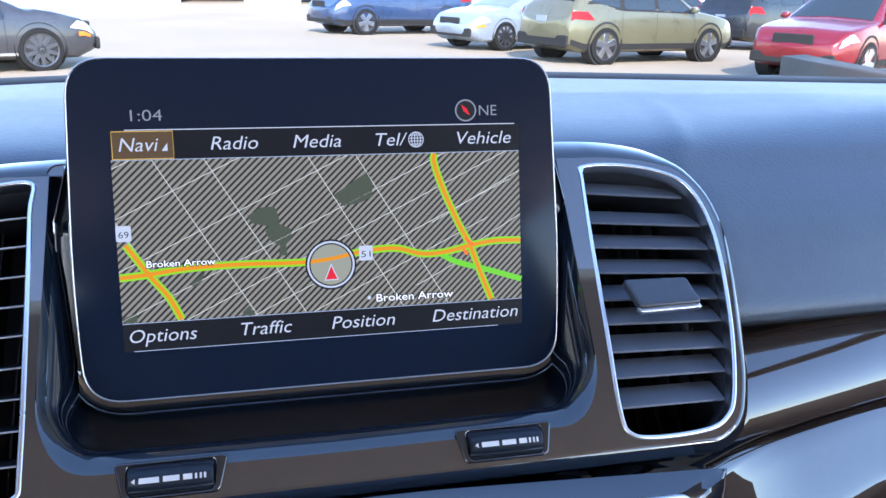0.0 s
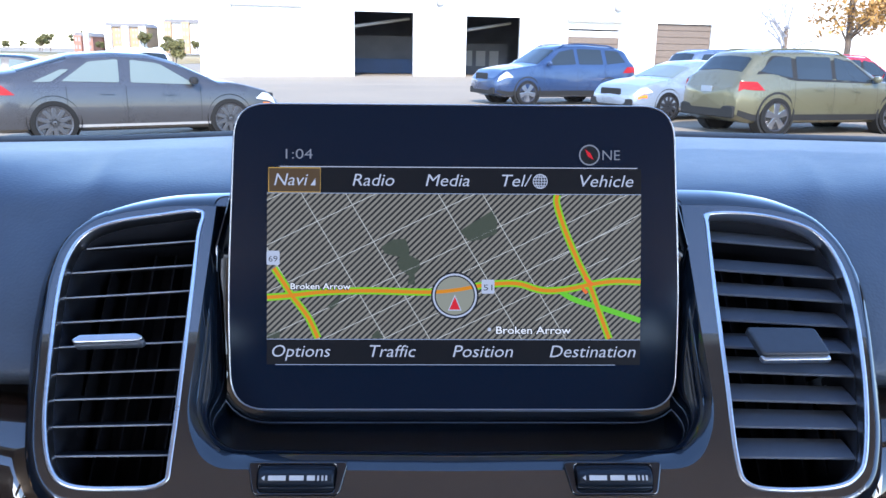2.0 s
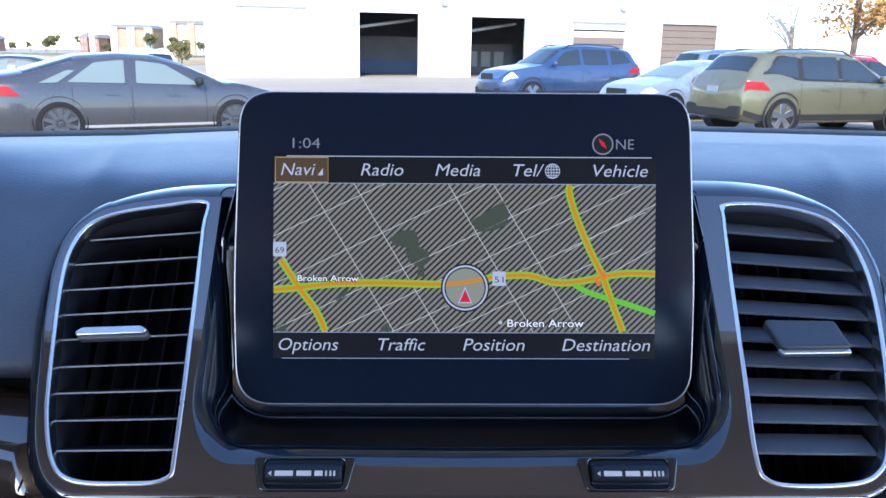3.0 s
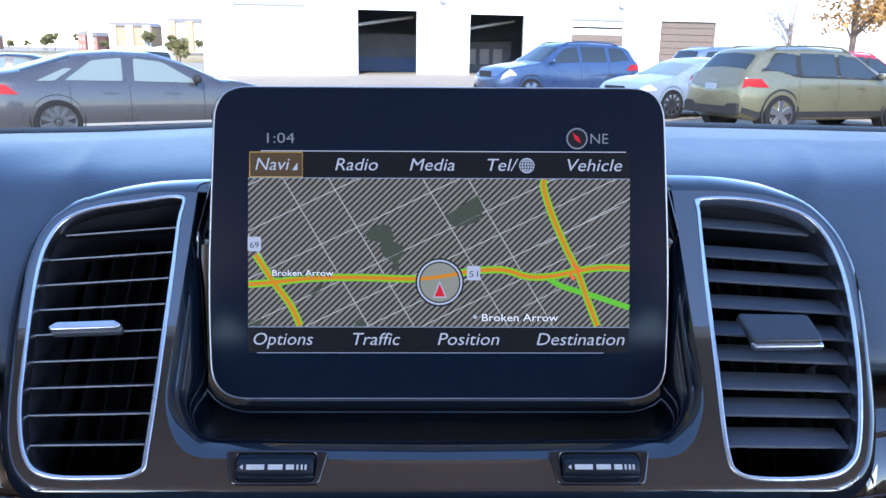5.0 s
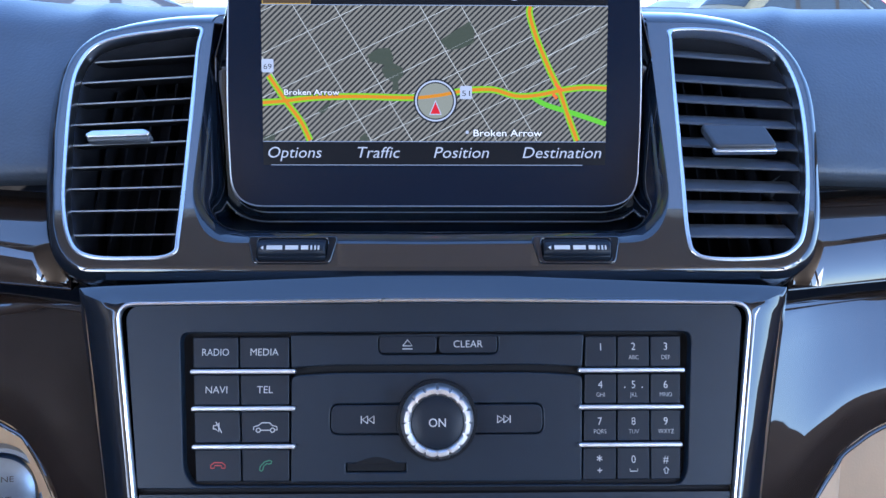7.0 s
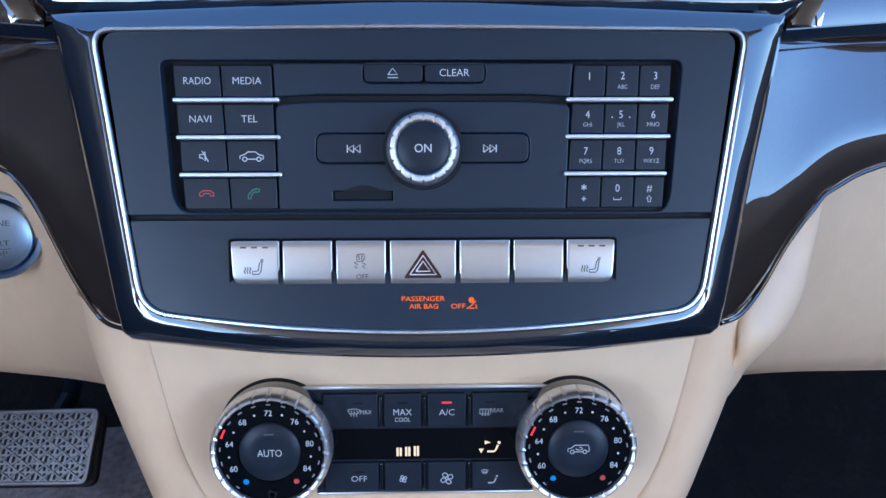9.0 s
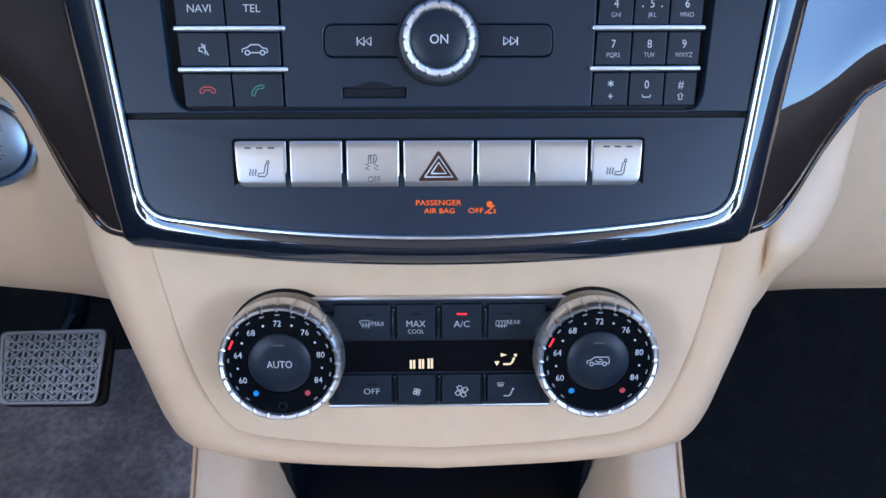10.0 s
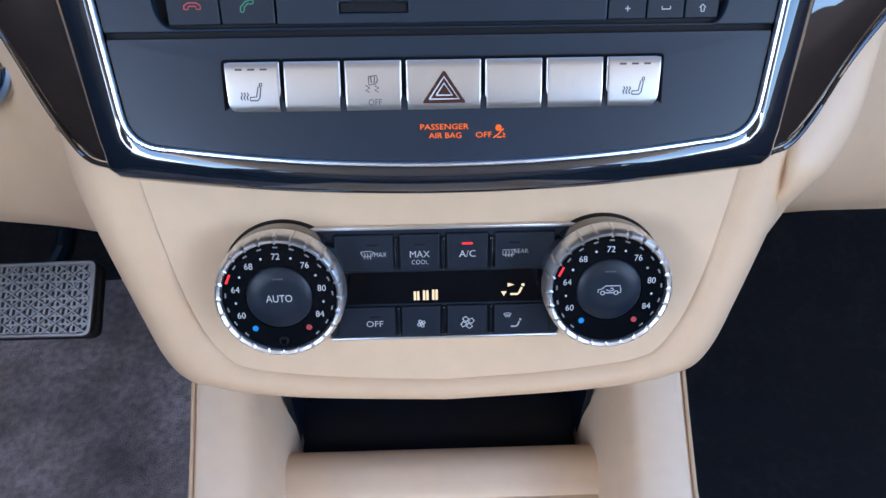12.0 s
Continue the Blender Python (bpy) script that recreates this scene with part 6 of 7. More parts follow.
class Body:
    """The skin of a car: P(x, v) gives a point on its left half; v runs 0..9 from the sill over the belt to the roof's middle."""

    def __init__(self, length, width, top, belt, bottom=0.22):
        self.l, self.w, self.top, self.belt, self.zb = length, width / 2, top, belt, bottom

    def ztop(self, x):
        t = self.top
        for (x0, z0), (x1, z1) in zip(t, t[1:]):
            if x0 <= x <= x1:
                return lerp(z0, z1, (x - x0) / (x1 - x0))
        return t[0][1] if x < t[0][0] else t[-1][1]

    def P(self, x, v):
        u = abs(x) / (self.l / 2)
        w = self.w * (1 - 0.16 * max(0, u - 0.72) ** 2 / 0.28 ** 2 * (1.3 if x > 0 else 0.8))
        zt = self.ztop(x)
        zb = self.zb + 0.12 * max(0, u - 0.86) / 0.14
        belt = min(self.belt + 0.05 * (-x / self.l), zt - 0.04)
        cab = max(0.0, zt - belt - 0.04)
        pts = [(0.0, zb), (0.86 * w, zb), (0.96 * w, zb + 0.06), (1.0 * w, lerp(zb, belt, 0.38)), (0.99 * w, lerp(zb, belt, 0.72)), (0.955 * w, belt)]
        if cab > 0.05:
            k = min(1.0, cab / 0.42)
            pts += [(lerp(0.93, 0.85, k) * w, belt + cab * 0.5), (lerp(0.88, 0.74, k) * w, belt + cab * 0.93), (lerp(0.7, 0.58, k) * w, zt - 0.012), (0.0, zt + 0.015)]
        else:
            pts += [(0.92 * w, belt + (zt - belt) * 0.55), (0.86 * w, belt + (zt - belt) * 0.85), (0.66 * w, zt - 0.004), (0.0, zt + 0.02)]
        i = min(int(v), 8)
        (a0, b0), (a1, b1) = pts[i], pts[i + 1]
        return Vector((x, lerp(a0, a1, v - i), lerp(b0, b1, v - i)))

    def skin(self):
        n = 56
        stations = [-self.l / 2 + self.l * i / n for i in range(n + 1)]
        vs = [0, 1, 2, 2.5, 3, 3.5, 4, 4.5, 5, 5.5, 6, 6.5, 7, 7.5, 8, 8.5, 9]
        rows_ = []
        for x in stations:
            half = [self.P(x, v) for v in vs]
            rows_.append([tuple(p) for p in half] + [(p.x, -p.y, p.z) for p in reversed(half[1:-1])])
        for k, sgn in ((0, -1), (-1, 1)):      # close the ends with a rounded cap
            c = Vector((stations[k] + sgn * 0.05, 0, sum(p[2] for p in rows_[k]) / len(rows_[k])))
            caps = [[tuple(Vector(p).lerp(c, f) + Vector((sgn * g, 0, 0))) for p in rows_[k]] for f, g in ((0.10, 0.03), (0.55, 0.05), (0.999, 0.05))]
            rows_ = caps[::-1] + rows_ if k == 0 else rows_ + caps
        return surface(rows_, False, True)

    def patch(self, a0, a1, b0, b1, v0, v1, side, off=0.006, n=6):
        """A panel on the skin; its edges run a0->a1 (low to high) at one end and b0->b1 at the other."""
        rows_ = []
        for i in range(n + 1):
            row = []
            for j in range(n + 1):
                t = j / n
                x = lerp(lerp(a0, a1, t), lerp(b0, b1, t), i / n)
                p = self.P(x, lerp(v0, v1, t))
                q = self.P(x, lerp(v0, v1, t) + 0.02)
                e = self.P(x + 0.02, lerp(v0, v1, t))
                nn = (e - p).cross(q - p)
                nn = nn.normalized() if nn.length > 1e-9 else Vector((0, 1, 0))
                if nn.y < 0 and abs(nn.y) > abs(nn.z):
                    nn = -nn
                elif nn.z < 0 and abs(nn.z) >= abs(nn.y):
                    nn = -nn
                p = p + nn * off
                row.append((p.x, side * p.y, p.z))
            rows_.append(row)
        return surface(rows_)

    def pane(self, poly, r, side, off=0.007, n=5):
        """A rounded pane lying on the skin; poly holds (x, v) corners."""
        loop = rounded(poly, r, 4)
        cx, cv = sum(p[0] for p in loop) / len(loop), sum(p[1] for p in loop) / len(loop)
        rows_ = []
        for i in range(n + 1):
            row = []
            for x, v in loop:
                q = self.P(lerp(x, cx, i / n), lerp(v, cv, i / n))
                row.append((q.x, side * (q.y + off), q.z + off * 0.3))
            rows_.append(row)
        return surface(rows_, False, True)

    def across(self, xa, xb, v0, off=0.006, n=8):
        """A panel over the top from side to side: windscreen, rear window."""
        rows_ = []
        for i in range(n + 1):
            x = lerp(xa, xb, i / n)
            half = [self.P(x, lerp(v0, 9, j / 6)) for j in range(7)]
            full = [p for p in half] + [Vector((p.x, -p.y, p.z)) for p in reversed(half[:-1])]
            e = self.P(x + 0.02, 9) - self.P(x - 0.02, 9)
            nn = Vector((-e.z, 0, e.x)).normalized()
            rows_.append([tuple(p + nn * off) for p in full])
        return surface(rows_)


def car(name, label, colour, spec, at, heading, near=-1, group="parked cars", k=0.96, kz=0.98):
    """A parked car. at: where its near front wheel stands; heading: degrees of its nose from +x; near: the side (left 1, right -1) of that wheel."""
    L, W, wb, r = spec["L"], spec["W"], spec["wb"], spec["r"]
    body = Body(L, W, spec["top"], spec["belt"], spec.get("bottom", 0.24))
    fx = wb / 2 + spec.get("shift", 0.05)
    m = Matrix.Translation((at[0], at[1], 0.02 * min(0.0, at[0] - 1))) @ Matrix.Rotation(radians(heading), 4, "Z") @ Matrix.Diagonal((k, k, k * kz, 1)) @ Matrix.Translation((-fx, -near * (W / 2 - 0.08), 0))
    c = thing(name, m, label, "car", group)
    shell_ = part("body", body.skin(), colour, c)
    if spec.get("clad"):
        for s in (1, -1):
            part("cladding", body.patch(-L * 0.49, -L * 0.49, L * 0.49, L * 0.49, 1.6, 2.5, s, 0.012, 16), O["clad"], c, "dark lower cladding")
    win = O[spec.get("win", "glass")]
    for s in (1, -1):
        if spec.get("surround"):
            part("window_surround", body.pane(spec["surround"], 0.10, s, 0.003, 12), O["clad"], c, "black window surround")
        for poly in spec["side_windows"]:
            part("side_window", body.pane(poly, 0.07, s, 0.009, 6), win, c)
        for x in spec["seams"]:
            part("door_seam", body.patch(x - 0.003, x - 0.003, x + 0.003, x + 0.003, 2.3, 4.95, s, 0.006, 14), O["clad"], c)
        if spec.get("sill"):
            part("sill", body.patch(-L * 0.30, -L * 0.30, L * 0.29, L * 0.29, 1.7, 2.25, s, 0.012, 8), O["lintel"], c, "bright sill")
        part("head_lamp", body.patch(L * 0.40, L * 0.43, L * 0.488, L * 0.475, 4.1, 4.85, s, 0.012), O["lamp_clear"], c)
        part("tail_lamp", body.patch(-L * 0.495, -L * 0.490, -L * 0.385, -L * 0.42, 4.25, 4.95, s, 0.012), O["lamp_red"], c)
        part("door_handle", body.patch(0.32, 0.32, 0.52, 0.52, 4.25, 4.4, s, 0.025, 2), colour, c)
        part("door_handle", body.patch(-0.62, -0.62, -0.42, -0.42, 4.3, 4.45, s, 0.025, 2), colour, c)
        mp = body.P(spec["mirror_x"], 5.2)
        part("door_mirror", turned([(0.01, -0.09), (0.07, -0.07), (0.095, 0.0), (0.07, 0.07), (0.01, 0.09)], 12), spec.get("mirror", colour), c, "", Matrix.Translation((mp.x, s * (mp.y + 0.10), mp.z + 0.07)) @ Matrix.Diagonal((0.8, 1.1, 0.75, 1)))
        if spec.get("marker"):
            part("side_marker", body.patch(L * 0.43, L * 0.43, L * 0.475, L * 0.475, 3.55, 3.9, s, 0.012), O["lamp_amber"], c, "amber side marker")
        if spec.get("rails"):
            pts = [body.P(x, 7.6) for x in [lerp(-1.75, 0.35, i / 8) for i in range(9)]]
            part("roof_rail", tube([(p.x, s * p.y, p.z + (0.055 if 0 < i < 8 else 0.0)) for i, p in enumerate(pts)], 0.022), spec.get("rail_mat", colour), c)
    part("windscreen", body.across(spec["ws"][0], spec["ws"][1], 7.35), win, c)
    part("rear_window", body.across(spec["rw"][0], spec["rw"][1], 7.45), O["glass"], c)
    part("grille", box(-0.36, -0.10, -0.02, 0.36, 0.10, 0.02, 0.04), O["clad"], c, "black grille", Matrix.Translation((L * 0.5 + 0.045, 0, spec["belt"] * 0.72)) @ Matrix.Rotation(radians(90), 4, "Z") @ Matrix.Rotation(radians(90), 4, "X"))
    part("front_bumper", box(-0.75, -0.10, -0.03, 0.75, 0.10, 0.03, 0.05), O["clad"], c, "dark bumper insert", Matrix.Translation((L * 0.5 + 0.02, 0, 0.42)) @ Matrix.Rotation(radians(90), 4, "Z") @ Matrix.Rotation(radians(90), 4, "X"))
    part("rear_bumper", box(-0.80, -0.12, -0.03, 0.80, 0.12, 0.03, 0.05), O["clad"], c, "dark bumper insert", Matrix.Translation((-L * 0.5 - 0.03, 0, 0.46)) @ Matrix.Rotation(radians(90), 4, "Z") @ Matrix.Rotation(radians(90), 4, "X"))
    part("number_plate", box(-0.16, -0.075, -0.01, 0.16, 0.075, 0.01, 0.01), O["plate"], c, "blank plate", Matrix.Translation((-L * 0.5 - 0.075, 0, 0.86)) @ Matrix.Rotation(radians(90), 4, "Z") @ Matrix.Rotation(radians(90), 4, "X"))
    rim = O[spec.get("rim", "rim")]
    spokes = spec.get("spokes", 5)
    for x in (fx, fx - wb - spec.get("rear", 0.0)):
        for s in (1, -1):
            turn = Matrix.Translation((x, s * (W / 2 - 0.10), r)) @ Matrix.Rotation(radians(-90 * s), 4, "X")
            part("wheel_arch", turned([(r * (1.2 if spec.get("clad") else 1.12), -0.16), (r * (1.2 if spec.get("clad") else 1.12), 0.094), (r * 1.10, 0.099), (r * 1.08, 0.02), (0.01, 0.0)], 32), O["clad"] if spec.get("clad") else O["tyre"], c, "", Matrix.Translation((x, s * (W / 2 - 0.10), r + 0.03)) @ Matrix.Rotation(radians(-90 * s), 4, "X"))
            wheel = part("wheel", turned([(r * 0.70, -0.10), (r * 0.95, -0.10), (r, -0.06), (r, 0.07), (r * 0.96, 0.105), (r * 0.78, 0.114), (r * 0.74, 0.10)], 32), O["tyre"], c, "", turn)
            part("rim", turned([(r * 0.76, 0.09), (r * 0.755, 0.118), (r * 0.69, 0.113), (r * 0.66, 0.05), (0.01, 0.04)], 32), O["rim_dark"], wheel)
            blades = []
            for k in range(spokes):
                a = 2 * math.pi * k / spokes + 0.3
                e, f = Vector((math.cos(a), math.sin(a))), Vector((-math.sin(a), math.cos(a)))
                blades.append([tuple(e * r * 0.06 + f * 0.045), tuple(e * r * 0.72 + f * (0.085 if spokes < 7 else 0.036)), tuple(e * r * 0.72 - f * (0.06 if spokes < 7 else 0.02)), tuple(e * r * 0.06 - f * 0.04)])
            for q in blades:
                part("spoke", plate(q, 0.04, 0.112, 0.008, (), 1.0, 1), rim, wheel)
            part("hub", turned([(0.075, 0.03), (0.07, 0.108), (0.01, 0.115)], 16), rim, wheel)
    return c


SEDAN = dict(L=4.65, W=1.80, wb=2.70, r=0.345, belt=0.90, top=[(-2.33, 0.98), (-2.25, 1.06), (-1.75, 1.13), (-0.95, 1.375), (-0.35, 1.42), (0.2, 1.40), (0.55, 1.31), (1.25, 0.99), (1.6, 0.94), (2.1, 0.82), (2.33, 0.64)],
             side_windows=[[(-1.56, 5.35), (-1.30, 5.3), (-1.02, 6.2), (-1.14, 6.35)], [(-1.16, 5.3), (-0.33, 5.2), (-0.30, 6.82), (-0.74, 6.72)], [(-0.16, 5.2), (0.86, 5.2), (0.34, 6.7), (-0.12, 6.82)]],
             seams=(-1.10, -0.24, 0.92), mirror_x=0.80, ws=(0.62, 1.18), rw=(-1.72, -1.02), rim="rim_dark", spokes=10, win="glass_light", marker=True, mirror=O["clad"], bottom=0.20, sill=True)
WAGON = dict(L=4.82, W=1.84, wb=2.85, r=0.375, rear=0.16, belt=1.03, top=[(-2.41, 0.95), (-2.36, 1.10), (-2.28, 1.18), (-1.92, 1.58), (-1.6, 1.64), (-0.6, 1.665), (0.15, 1.63), (0.45, 1.55), (1.2, 1.07), (1.6, 1.02), (2.15, 0.92), (2.41, 0.72)],
             side_windows=[[(-1.93, 5.75), (-1.18, 5.25), (-1.16, 6.8), (-1.56, 6.78)], [(-1.06, 5.2), (-0.20, 5.2), (-0.18, 6.85), (-1.04, 6.82)], [(-0.10, 5.2), (0.92, 5.2), (0.40, 6.7), (-0.08, 6.85)]],
             surround=[(-2.02, 5.62), (-1.1, 5.08), (1.02, 5.08), (0.42, 6.86), (-1.62, 6.9)], seams=(-1.12, -0.15, 0.98), mirror_x=0.86, ws=(0.55, 1.14), rw=(-2.22, -1.98), clad=True, rails=True, spokes=5)
SUV = dict(L=4.95, W=1.93, wb=2.89, r=0.375, belt=1.16, top=[(-2.48, 1.0), (-2.42, 1.22), (-2.36, 1.30), (-2.1, 1.70), (-1.7, 1.78), (-0.6, 1.82), (0.1, 1.79), (0.4, 1.72), (1.15, 1.20), (1.6, 1.14), (2.2, 1.03), (2.48, 0.80)],
           side_windows=[[(-2.04, 5.5), (-1.32, 5.2), (-1.30, 6.8), (-1.80, 6.78)], [(-1.18, 5.2), (-0.30, 5.2), (-0.28, 6.85), (-1.16, 6.82)], [(-0.18, 5.2), (0.86, 5.2), (0.34, 6.7), (-0.16, 6.85)]],
           seams=(-1.25, -0.24, 0.94), mirror_x=0.80, ws=(0.48, 1.09), rw=(-2.33, -2.12), clad=True, rails=True, spokes=5)

car("sedan", "grey metallic four-door sedan with dark alloy wheels", paint("grey metallic paint", (0.060, 0.060, 0.066), 0.4), SEDAN, (-3.12, 13.3), 32, -1, k=0.98, kz=0.98)
car("station_wagon", "olive green wagon with roof rails and grey cladding", paint("olive metallic paint", (0.125, 0.118, 0.07), 0.25), WAGON, (9.35, 15.35), 18, -1)
car("suv", "bright blue suv with roof rails parked by the workshop", paint("blue metallic paint", (0.03, 0.055, 0.125), 0.3), SUV, (3.1, 22.4), 203, 1)
car("hatchback", "pale silver-blue hatchback beside the wagon", paint("pale silver blue paint", (0.24, 0.28, 0.34), 0.2), SEDAN, (5.55, 17.5), 205, 1)
car("suv", "red suv with black grille and clear headlamps", paint("red paint", (0.17, 0.008, 0.014), 0.2), WAGON, (9.9, 11.4), 208, 1)
car("suv", "black suv with red tail lamp", paint("black paint", (0.015, 0.015, 0.017), 0.1), SUV, (15.9, 19.6), 20, -1)
car("sedan", "red car parked behind the wagon", paint("crimson paint", (0.40, 0.015, 0.03), 0.2), WAGON, (14.6, 23.6), 18, -1)
car("suv", "blue-grey suv roof seen behind the wagon", paint("steel blue paint", (0.14, 0.18, 0.26), 0.4), SUV, (13.2, 29.0), 18, -1)
car("suv", "white suv parked behind the sedan", paint("pearl white paint", (0.74, 0.74, 0.74), 0.0), WAGON, (-8.9, 27.5), 118, -1)
car("sedan", "black sedan parked behind the grey sedan", paint("deep black paint", (0.012, 0.012, 0.014), 0.1), SEDAN, (-8.5, 20.2), 12, -1)
car("sedan", "dark grey sedan far back on the lot", paint("dark grey paint", (0.05, 0.052, 0.06), 0.3), SEDAN, (-15.0, 27.5), 15, -1)
car("sedan", "silver sedan far back on the lot", paint("silver paint", (0.6, 0.6, 0.62), 0.4), SEDAN, (-21.5, 33), 10, -1)

# ---- workshop building ----
FAC = Matrix.Translation((-13.3, 50.0, 0)) @ Matrix.Rotation(math.atan2(5.5, 39.0), 4, "Z") @ Matrix.Rotation(radians(90), 4, "X")
shop = thing("workshop_building", FAC, "long white workshop building with open vehicle doors", "building")
openings = [(9.46, 13.22, 3.91), (16.68, 20.27, 3.81), (23.55, 27.14, 3.2), (29.78, 33.76, 3.69)]
blank = (2.0, 6.1, 4.03)
part("wall", plate([(0, -0.6), (62, -0.6), (62, 7.6), (0, 7.6)], -0.3, 0.0, 0, [[(a, -0.59), (b, -0.59), (b, h), (a, h)] for a, b, h in openings], 1.0), O["wall"], shop, "white painted front wall")
part("wall", plate([(0, -0.6), (0.3, -0.6), (0.3, 7.6), (0, 7.6)], -30, -0.31, 0, (), 1.0), O["wall"], shop, "white end wall")
part("roof", plate([(0, 7.6), (62, 7.6), (62, 7.8), (0, 7.8)], -30, 0.15, 0, (), 1.0), O["roof"], shop)
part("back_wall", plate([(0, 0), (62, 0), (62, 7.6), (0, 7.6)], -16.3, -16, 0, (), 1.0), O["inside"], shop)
part("closed_door", plate([(blank[0], 0.02), (blank[1], 0.02), (blank[1], blank[2]), (blank[0], blank[2])], -0.05, 0.03, 0.01, (), 1.0), O["wall"], shop, "closed white overhead door")
part("lintel", plate([(blank[0] - 0.1, blank[2]), (blank[1] + 0.1, blank[2]), (blank[1] + 0.1, blank[2] + 0.12), (blank[0] - 0.1, blank[2] + 0.12)], 0, 0.16, 0.02, (), 1.0), O["lintel"], shop)
part("drip_edge", plate([(blank[0] - 0.06, 0), (blank[0], 0), (blank[0], blank[2]), (blank[0] - 0.06, blank[2])], 0, 0.06, 0.01, (), 1.0), O["lintel"], shop)
for a, b, h in openings:
    for q in ([(a - 0.1, -0.5), (a, -0.5), (a, h), (a - 0.1, h)], [(b, -0.5), (b + 0.1, -0.5), (b + 0.1, h), (b, h)], [(a - 0.1, h), (b + 0.1, h), (b + 0.1, h + 0.1), (a - 0.1, h + 0.1)]):
        part("door_frame", plate(q, -0.28, 0.04, 0.01, (), 1.0), O["wall"], shop)
a, b, h = openings[0]
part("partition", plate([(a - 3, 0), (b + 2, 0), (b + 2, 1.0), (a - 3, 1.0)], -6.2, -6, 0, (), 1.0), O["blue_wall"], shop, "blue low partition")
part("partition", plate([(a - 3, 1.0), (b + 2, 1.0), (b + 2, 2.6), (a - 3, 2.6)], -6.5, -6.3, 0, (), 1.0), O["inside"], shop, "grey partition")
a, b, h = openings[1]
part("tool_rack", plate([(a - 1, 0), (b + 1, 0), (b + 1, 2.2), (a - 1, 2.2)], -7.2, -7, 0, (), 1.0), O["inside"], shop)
for k in range(4):
    part("rack_panel", plate(rect(a + 0.2 + k * 1.0, 0.6, a + 0.9 + k * 1.0, 1.7), -7.0, -6.9, 0.02, (), 1.0), O["lintel"], shop)
for a, b, h in openings[:2]:
    part("raised_door", tube([(a - 0.1, h - 0.9, -1.0), (b + 0.1, h - 0.25, -3.0)], 0.10), O["lintel"], shop, "raised door rail")
a, b, h = openings[2]
for k in range(3):
    part("door_panel", plate(rect(a, h - 0.5 - 0.42 * k, b, h - 0.1 - 0.42 * k), -0.2, -0.12, 0.02, (), 1.0), O["wall"] if k == 0 else O["door_brown"], shop)
part("lintel", plate(rect(a - 0.1, h + 0.42, b + 0.1, h + 0.62), 0, 0.2, 0.02, (), 1.0), O["lintel"], shop)
a, b, h = openings[3]
for k in range(9):
    part("door_panel", plate(rect(a, h - 0.44 * (k + 1) + 0.02, b, h - 0.44 * k), -0.2, -0.12, 0.02, (), 1.0), O["door_brown"], shop, "brown door panel")
for k in range(2):
    part("wall_lamp", turned([(0.01, 0.0), (0.28, 0.02), (0.22, 0.14), (0.01, 0.16)], 16), O["lintel"], shop, "", Matrix.Translation((14.9 + 12 * k, 4.62, 0.12)) @ Matrix.Rotation(radians(0), 4, "X"))

# ---- distance ----
def block(name, label, x0, y, width, height, storeys, mats, bays):
    """A far apartment house with projecting bays and window bands."""
    b = thing(name, Matrix.Translation((x0, y, 0)) @ Matrix.Rotation(radians(90), 4, "X"), label, "building", "far buildings")
    part("wall", plate(rect(0, 0, width, height), -12, 0, 0, (), 1.0), mats[0], b)
    part("roof", plate([(-0.6, height), (width + 0.6, height), (width - 1, height + 1.4), (1, height + 1.4)], -12.6, 0.6, 0, (), 1.0), O["roof"], b)
    bw = width / bays
    for i in range(bays):
        if i % 2 == 0:
            part("bay", plate(rect(i * bw + 0.3, 0, (i + 1) * bw - 0.3, height + 0.3), 0, 1.2, 0, (), 1.0), mats[1], b)
        for s in range(storeys):
            z = (s + 0.35) * height / storeys
            zf = 1.22 if i % 2 == 0 else 0.02
            for k in (0.25, 0.6):
                # lintel grey instead of dark glass: distance haze is put into the window colour
                part("window", plate(rect((i + k) * bw, z, (i + k) * bw + bw * 0.18, z + height / storeys * 0.5), zf - 0.02, zf + 0.06, 0, (), 1.0), O["lintel"], b)
    return b


block("apartment_building", "far tan and white apartment house", -114, 300, 15.5, 9.0, 4, (O["tan"], O["pale"]), 5)
block("apartment_building", "far pale apartment house with tan bays", -94, 305, 16.5, 11.0, 4, (O["pale"], O["tan"]), 5)
block("brick_house", "far low red brick house", -121, 290, 6.5, 5.2, 2, (O["brick"], O["brick"]), 2)
block("brick_house", "far small red brick house", -161, 290, 7.5, 4.2, 1, (O["brick"], O["brick"]), 2)


def leaves(name, mat, parent, centres, count, size, seed, spread=1.0):
    """A crown of many small leaf clumps."""
    rng = random.Random(seed)
    verts, faces = [], []
    for _ in range(count):
        c, r = rng.choice(centres)
        d = Vector((rng.gauss(0, 1), rng.gauss(0, 1), rng.gauss(0, 0.8)))
        p = Vector(c) + d.normalized() * r * rng.random() ** 0.4 * spread
        a = Vector((rng.gauss(0, 1), rng.gauss(0, 1), rng.gauss(0, 1))).normalized() * size * rng.uniform(0.5, 1.2)
        b = a.cross(Vector((rng.gauss(0, 1), rng.gauss(0, 1), rng.gauss(0, 1)))).normalized() * size * rng.uniform(0.4, 0.9)
        k = len(verts)
        verts += [tuple(p - a), tuple(p + b * 0.7), tuple(p + a), tuple(p - b * 0.7)]
        faces.append((k, k + 1, k + 2, k + 3))
    me = bpy.data.meshes.new(name)
    me.from_pydata(verts, [], faces)
    return part(name, me, mat, parent)


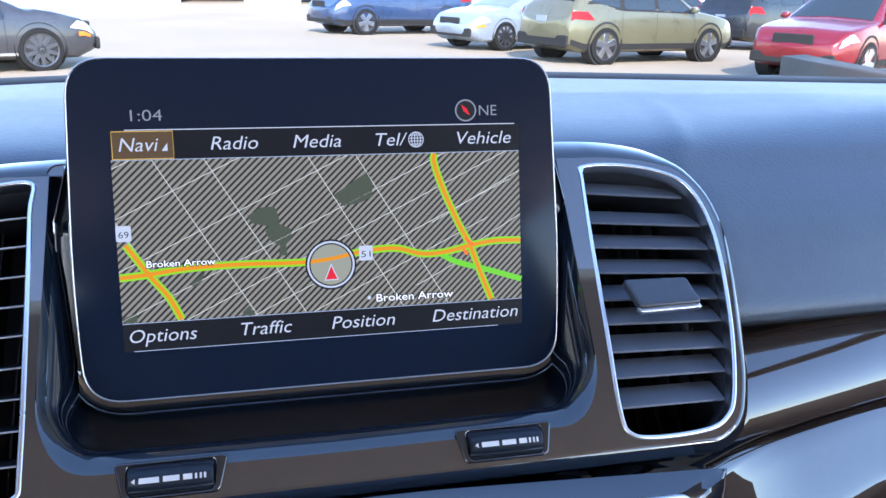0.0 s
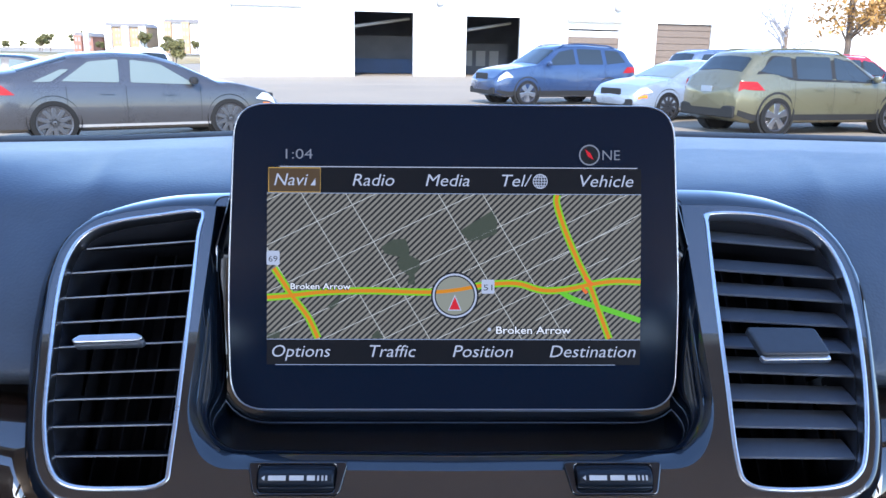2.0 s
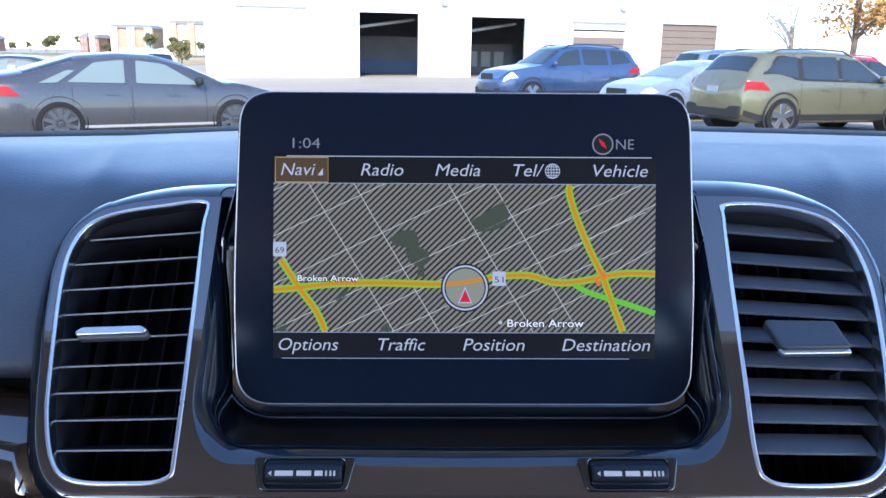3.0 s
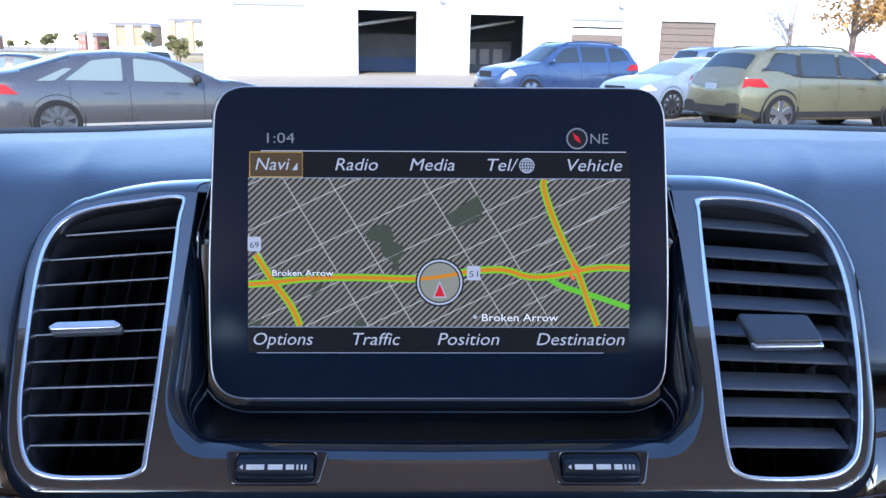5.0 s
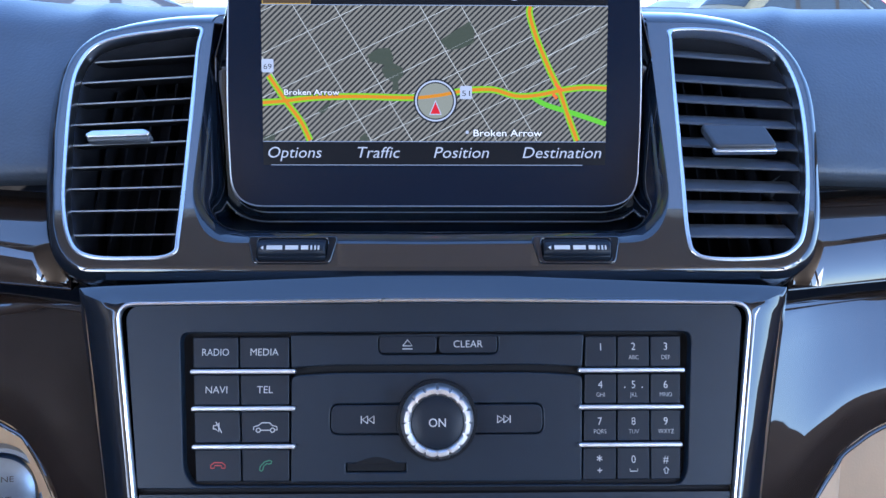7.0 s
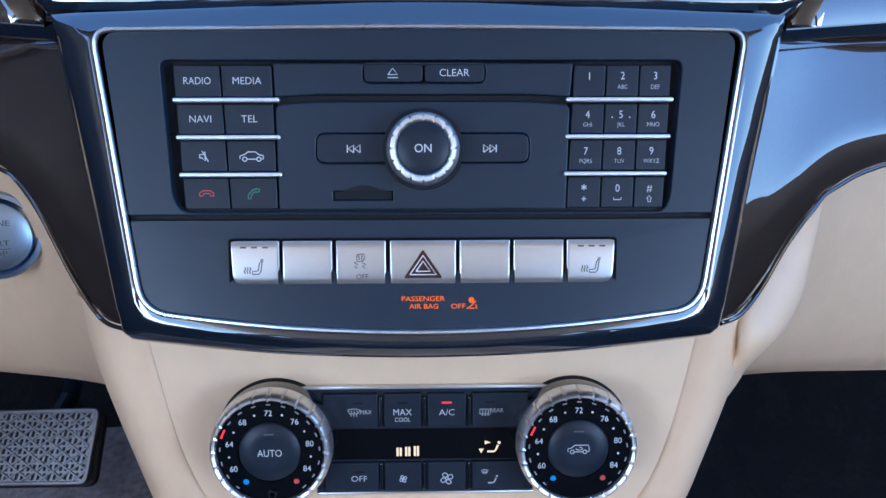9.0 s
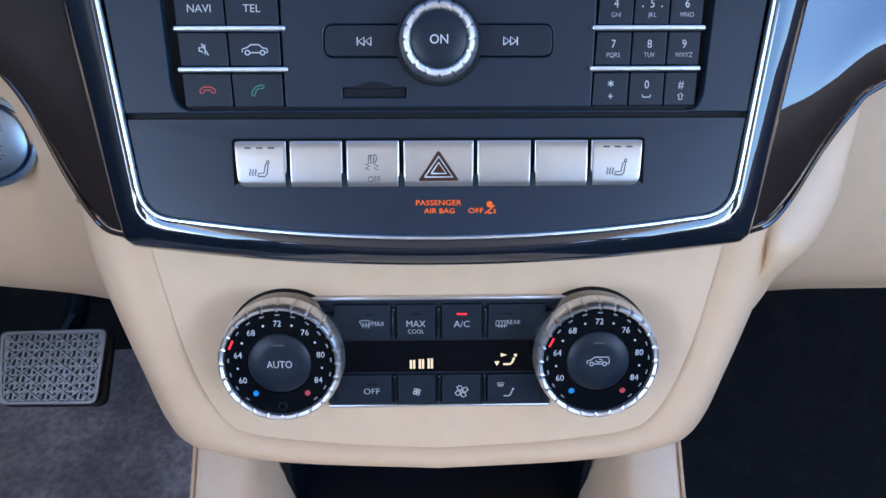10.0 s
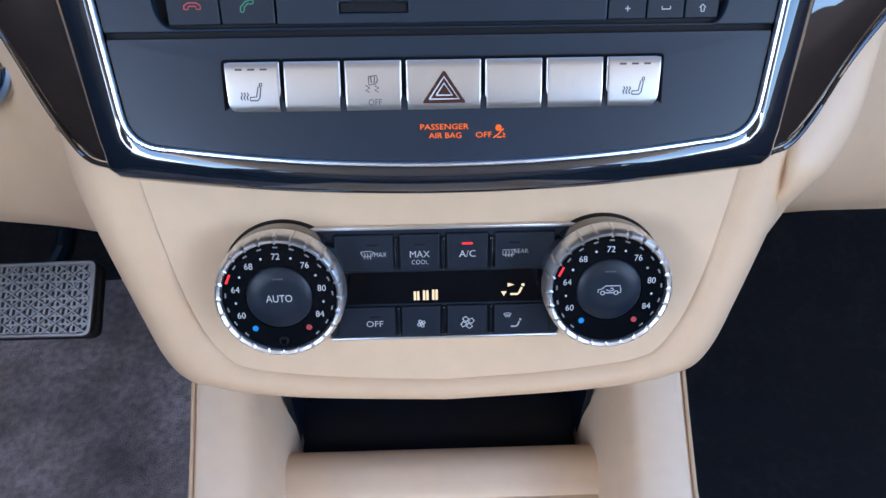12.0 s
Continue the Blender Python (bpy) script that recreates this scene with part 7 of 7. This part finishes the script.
def tree(at, height, mat, label, seed, count=1800, size=0.16, bare=False):
    rng = random.Random(seed)
    t = thing("tree", Matrix.Translation(at), label, "tree", "trees")
    part("trunk", tube([(0, 0, -0.1), (0.05, 0, height * 0.3), (0.0, 0.05, height * 0.62)], height * 0.022), O["bark"], t)
    centres = []
    for k in range(9 if not bare else 14):
        a, h = rng.uniform(0, 6.28), height * rng.uniform(0.30, 0.6)
        reach = height * rng.uniform(0.16, 0.30)
        tip = (reach * math.cos(a), reach * math.sin(a), h + height * rng.uniform(0.12, 0.36))
        part("limb", tube([(0.03, 0, h), (tip[0] * 0.5, tip[1] * 0.5, lerp(h, tip[2], 0.62)), tip], height * 0.007), O["bark"] if not bare else O["twig"], t)
        centres.append((tip, height * rng.uniform(0.10, 0.17)))
    if bare:
        leaves("twigs", O["twig"], t, centres, 500, 0.10, seed + 1, 1.1)
    else:
        leaves("crown", mat, t, centres, count, size, seed + 1)
    return t


tree((23.6, 43.5, 0), 7.6, O["leaf"], "autumn tree with orange and yellow leaves", 5, 2600, 0.15)
tree((20.6, 44.5, 0), 5.2, O["twig"], "bare grey shrub by the workshop wall", 8, bare=True)
for k, (x, y, h) in enumerate(((-134, 300, 5.2), (-139, 302, 3.6), (-120.5, 296, 5.6), (-98.5, 296, 6.5), (-88, 288, 4.6), (-146, 305, 3.0), (-16.6, 56, 1.5), (-17.4, 58, 1.7), (-78, 290, 4.5))):
    tree((x, y, 0), h * 1.25, O["hedge"], "green tree in the distance" if k < 6 else "green shrub beside the building", 20 + k, 700, h * 0.10)
for k in range(9):
    tree((-176 + 7.5 * k + 2.5 * (k % 3), 287 + 4 * (k % 2), 0), 3.4 + 0.9 * ((k * 5) % 4), O["hedge"], "olive green tree along the field's edge", 60 + k, 500, 0.5)
pole = thing("lamp_post", Matrix.Translation((-28.2, 70, 0)), "tall white lamp post", "lamp post")
part("shaft", turned([(0.30, 0), (0.30, 0.6), (0.22, 0.65), (0.20, 9.0), (0.01, 9.0)], 16), O["pole"], pole)
part("lamp_head", box(-0.5, -0.2, 9.0, 0.5, 0.2, 9.15, 0.05), O["pole"], pole)
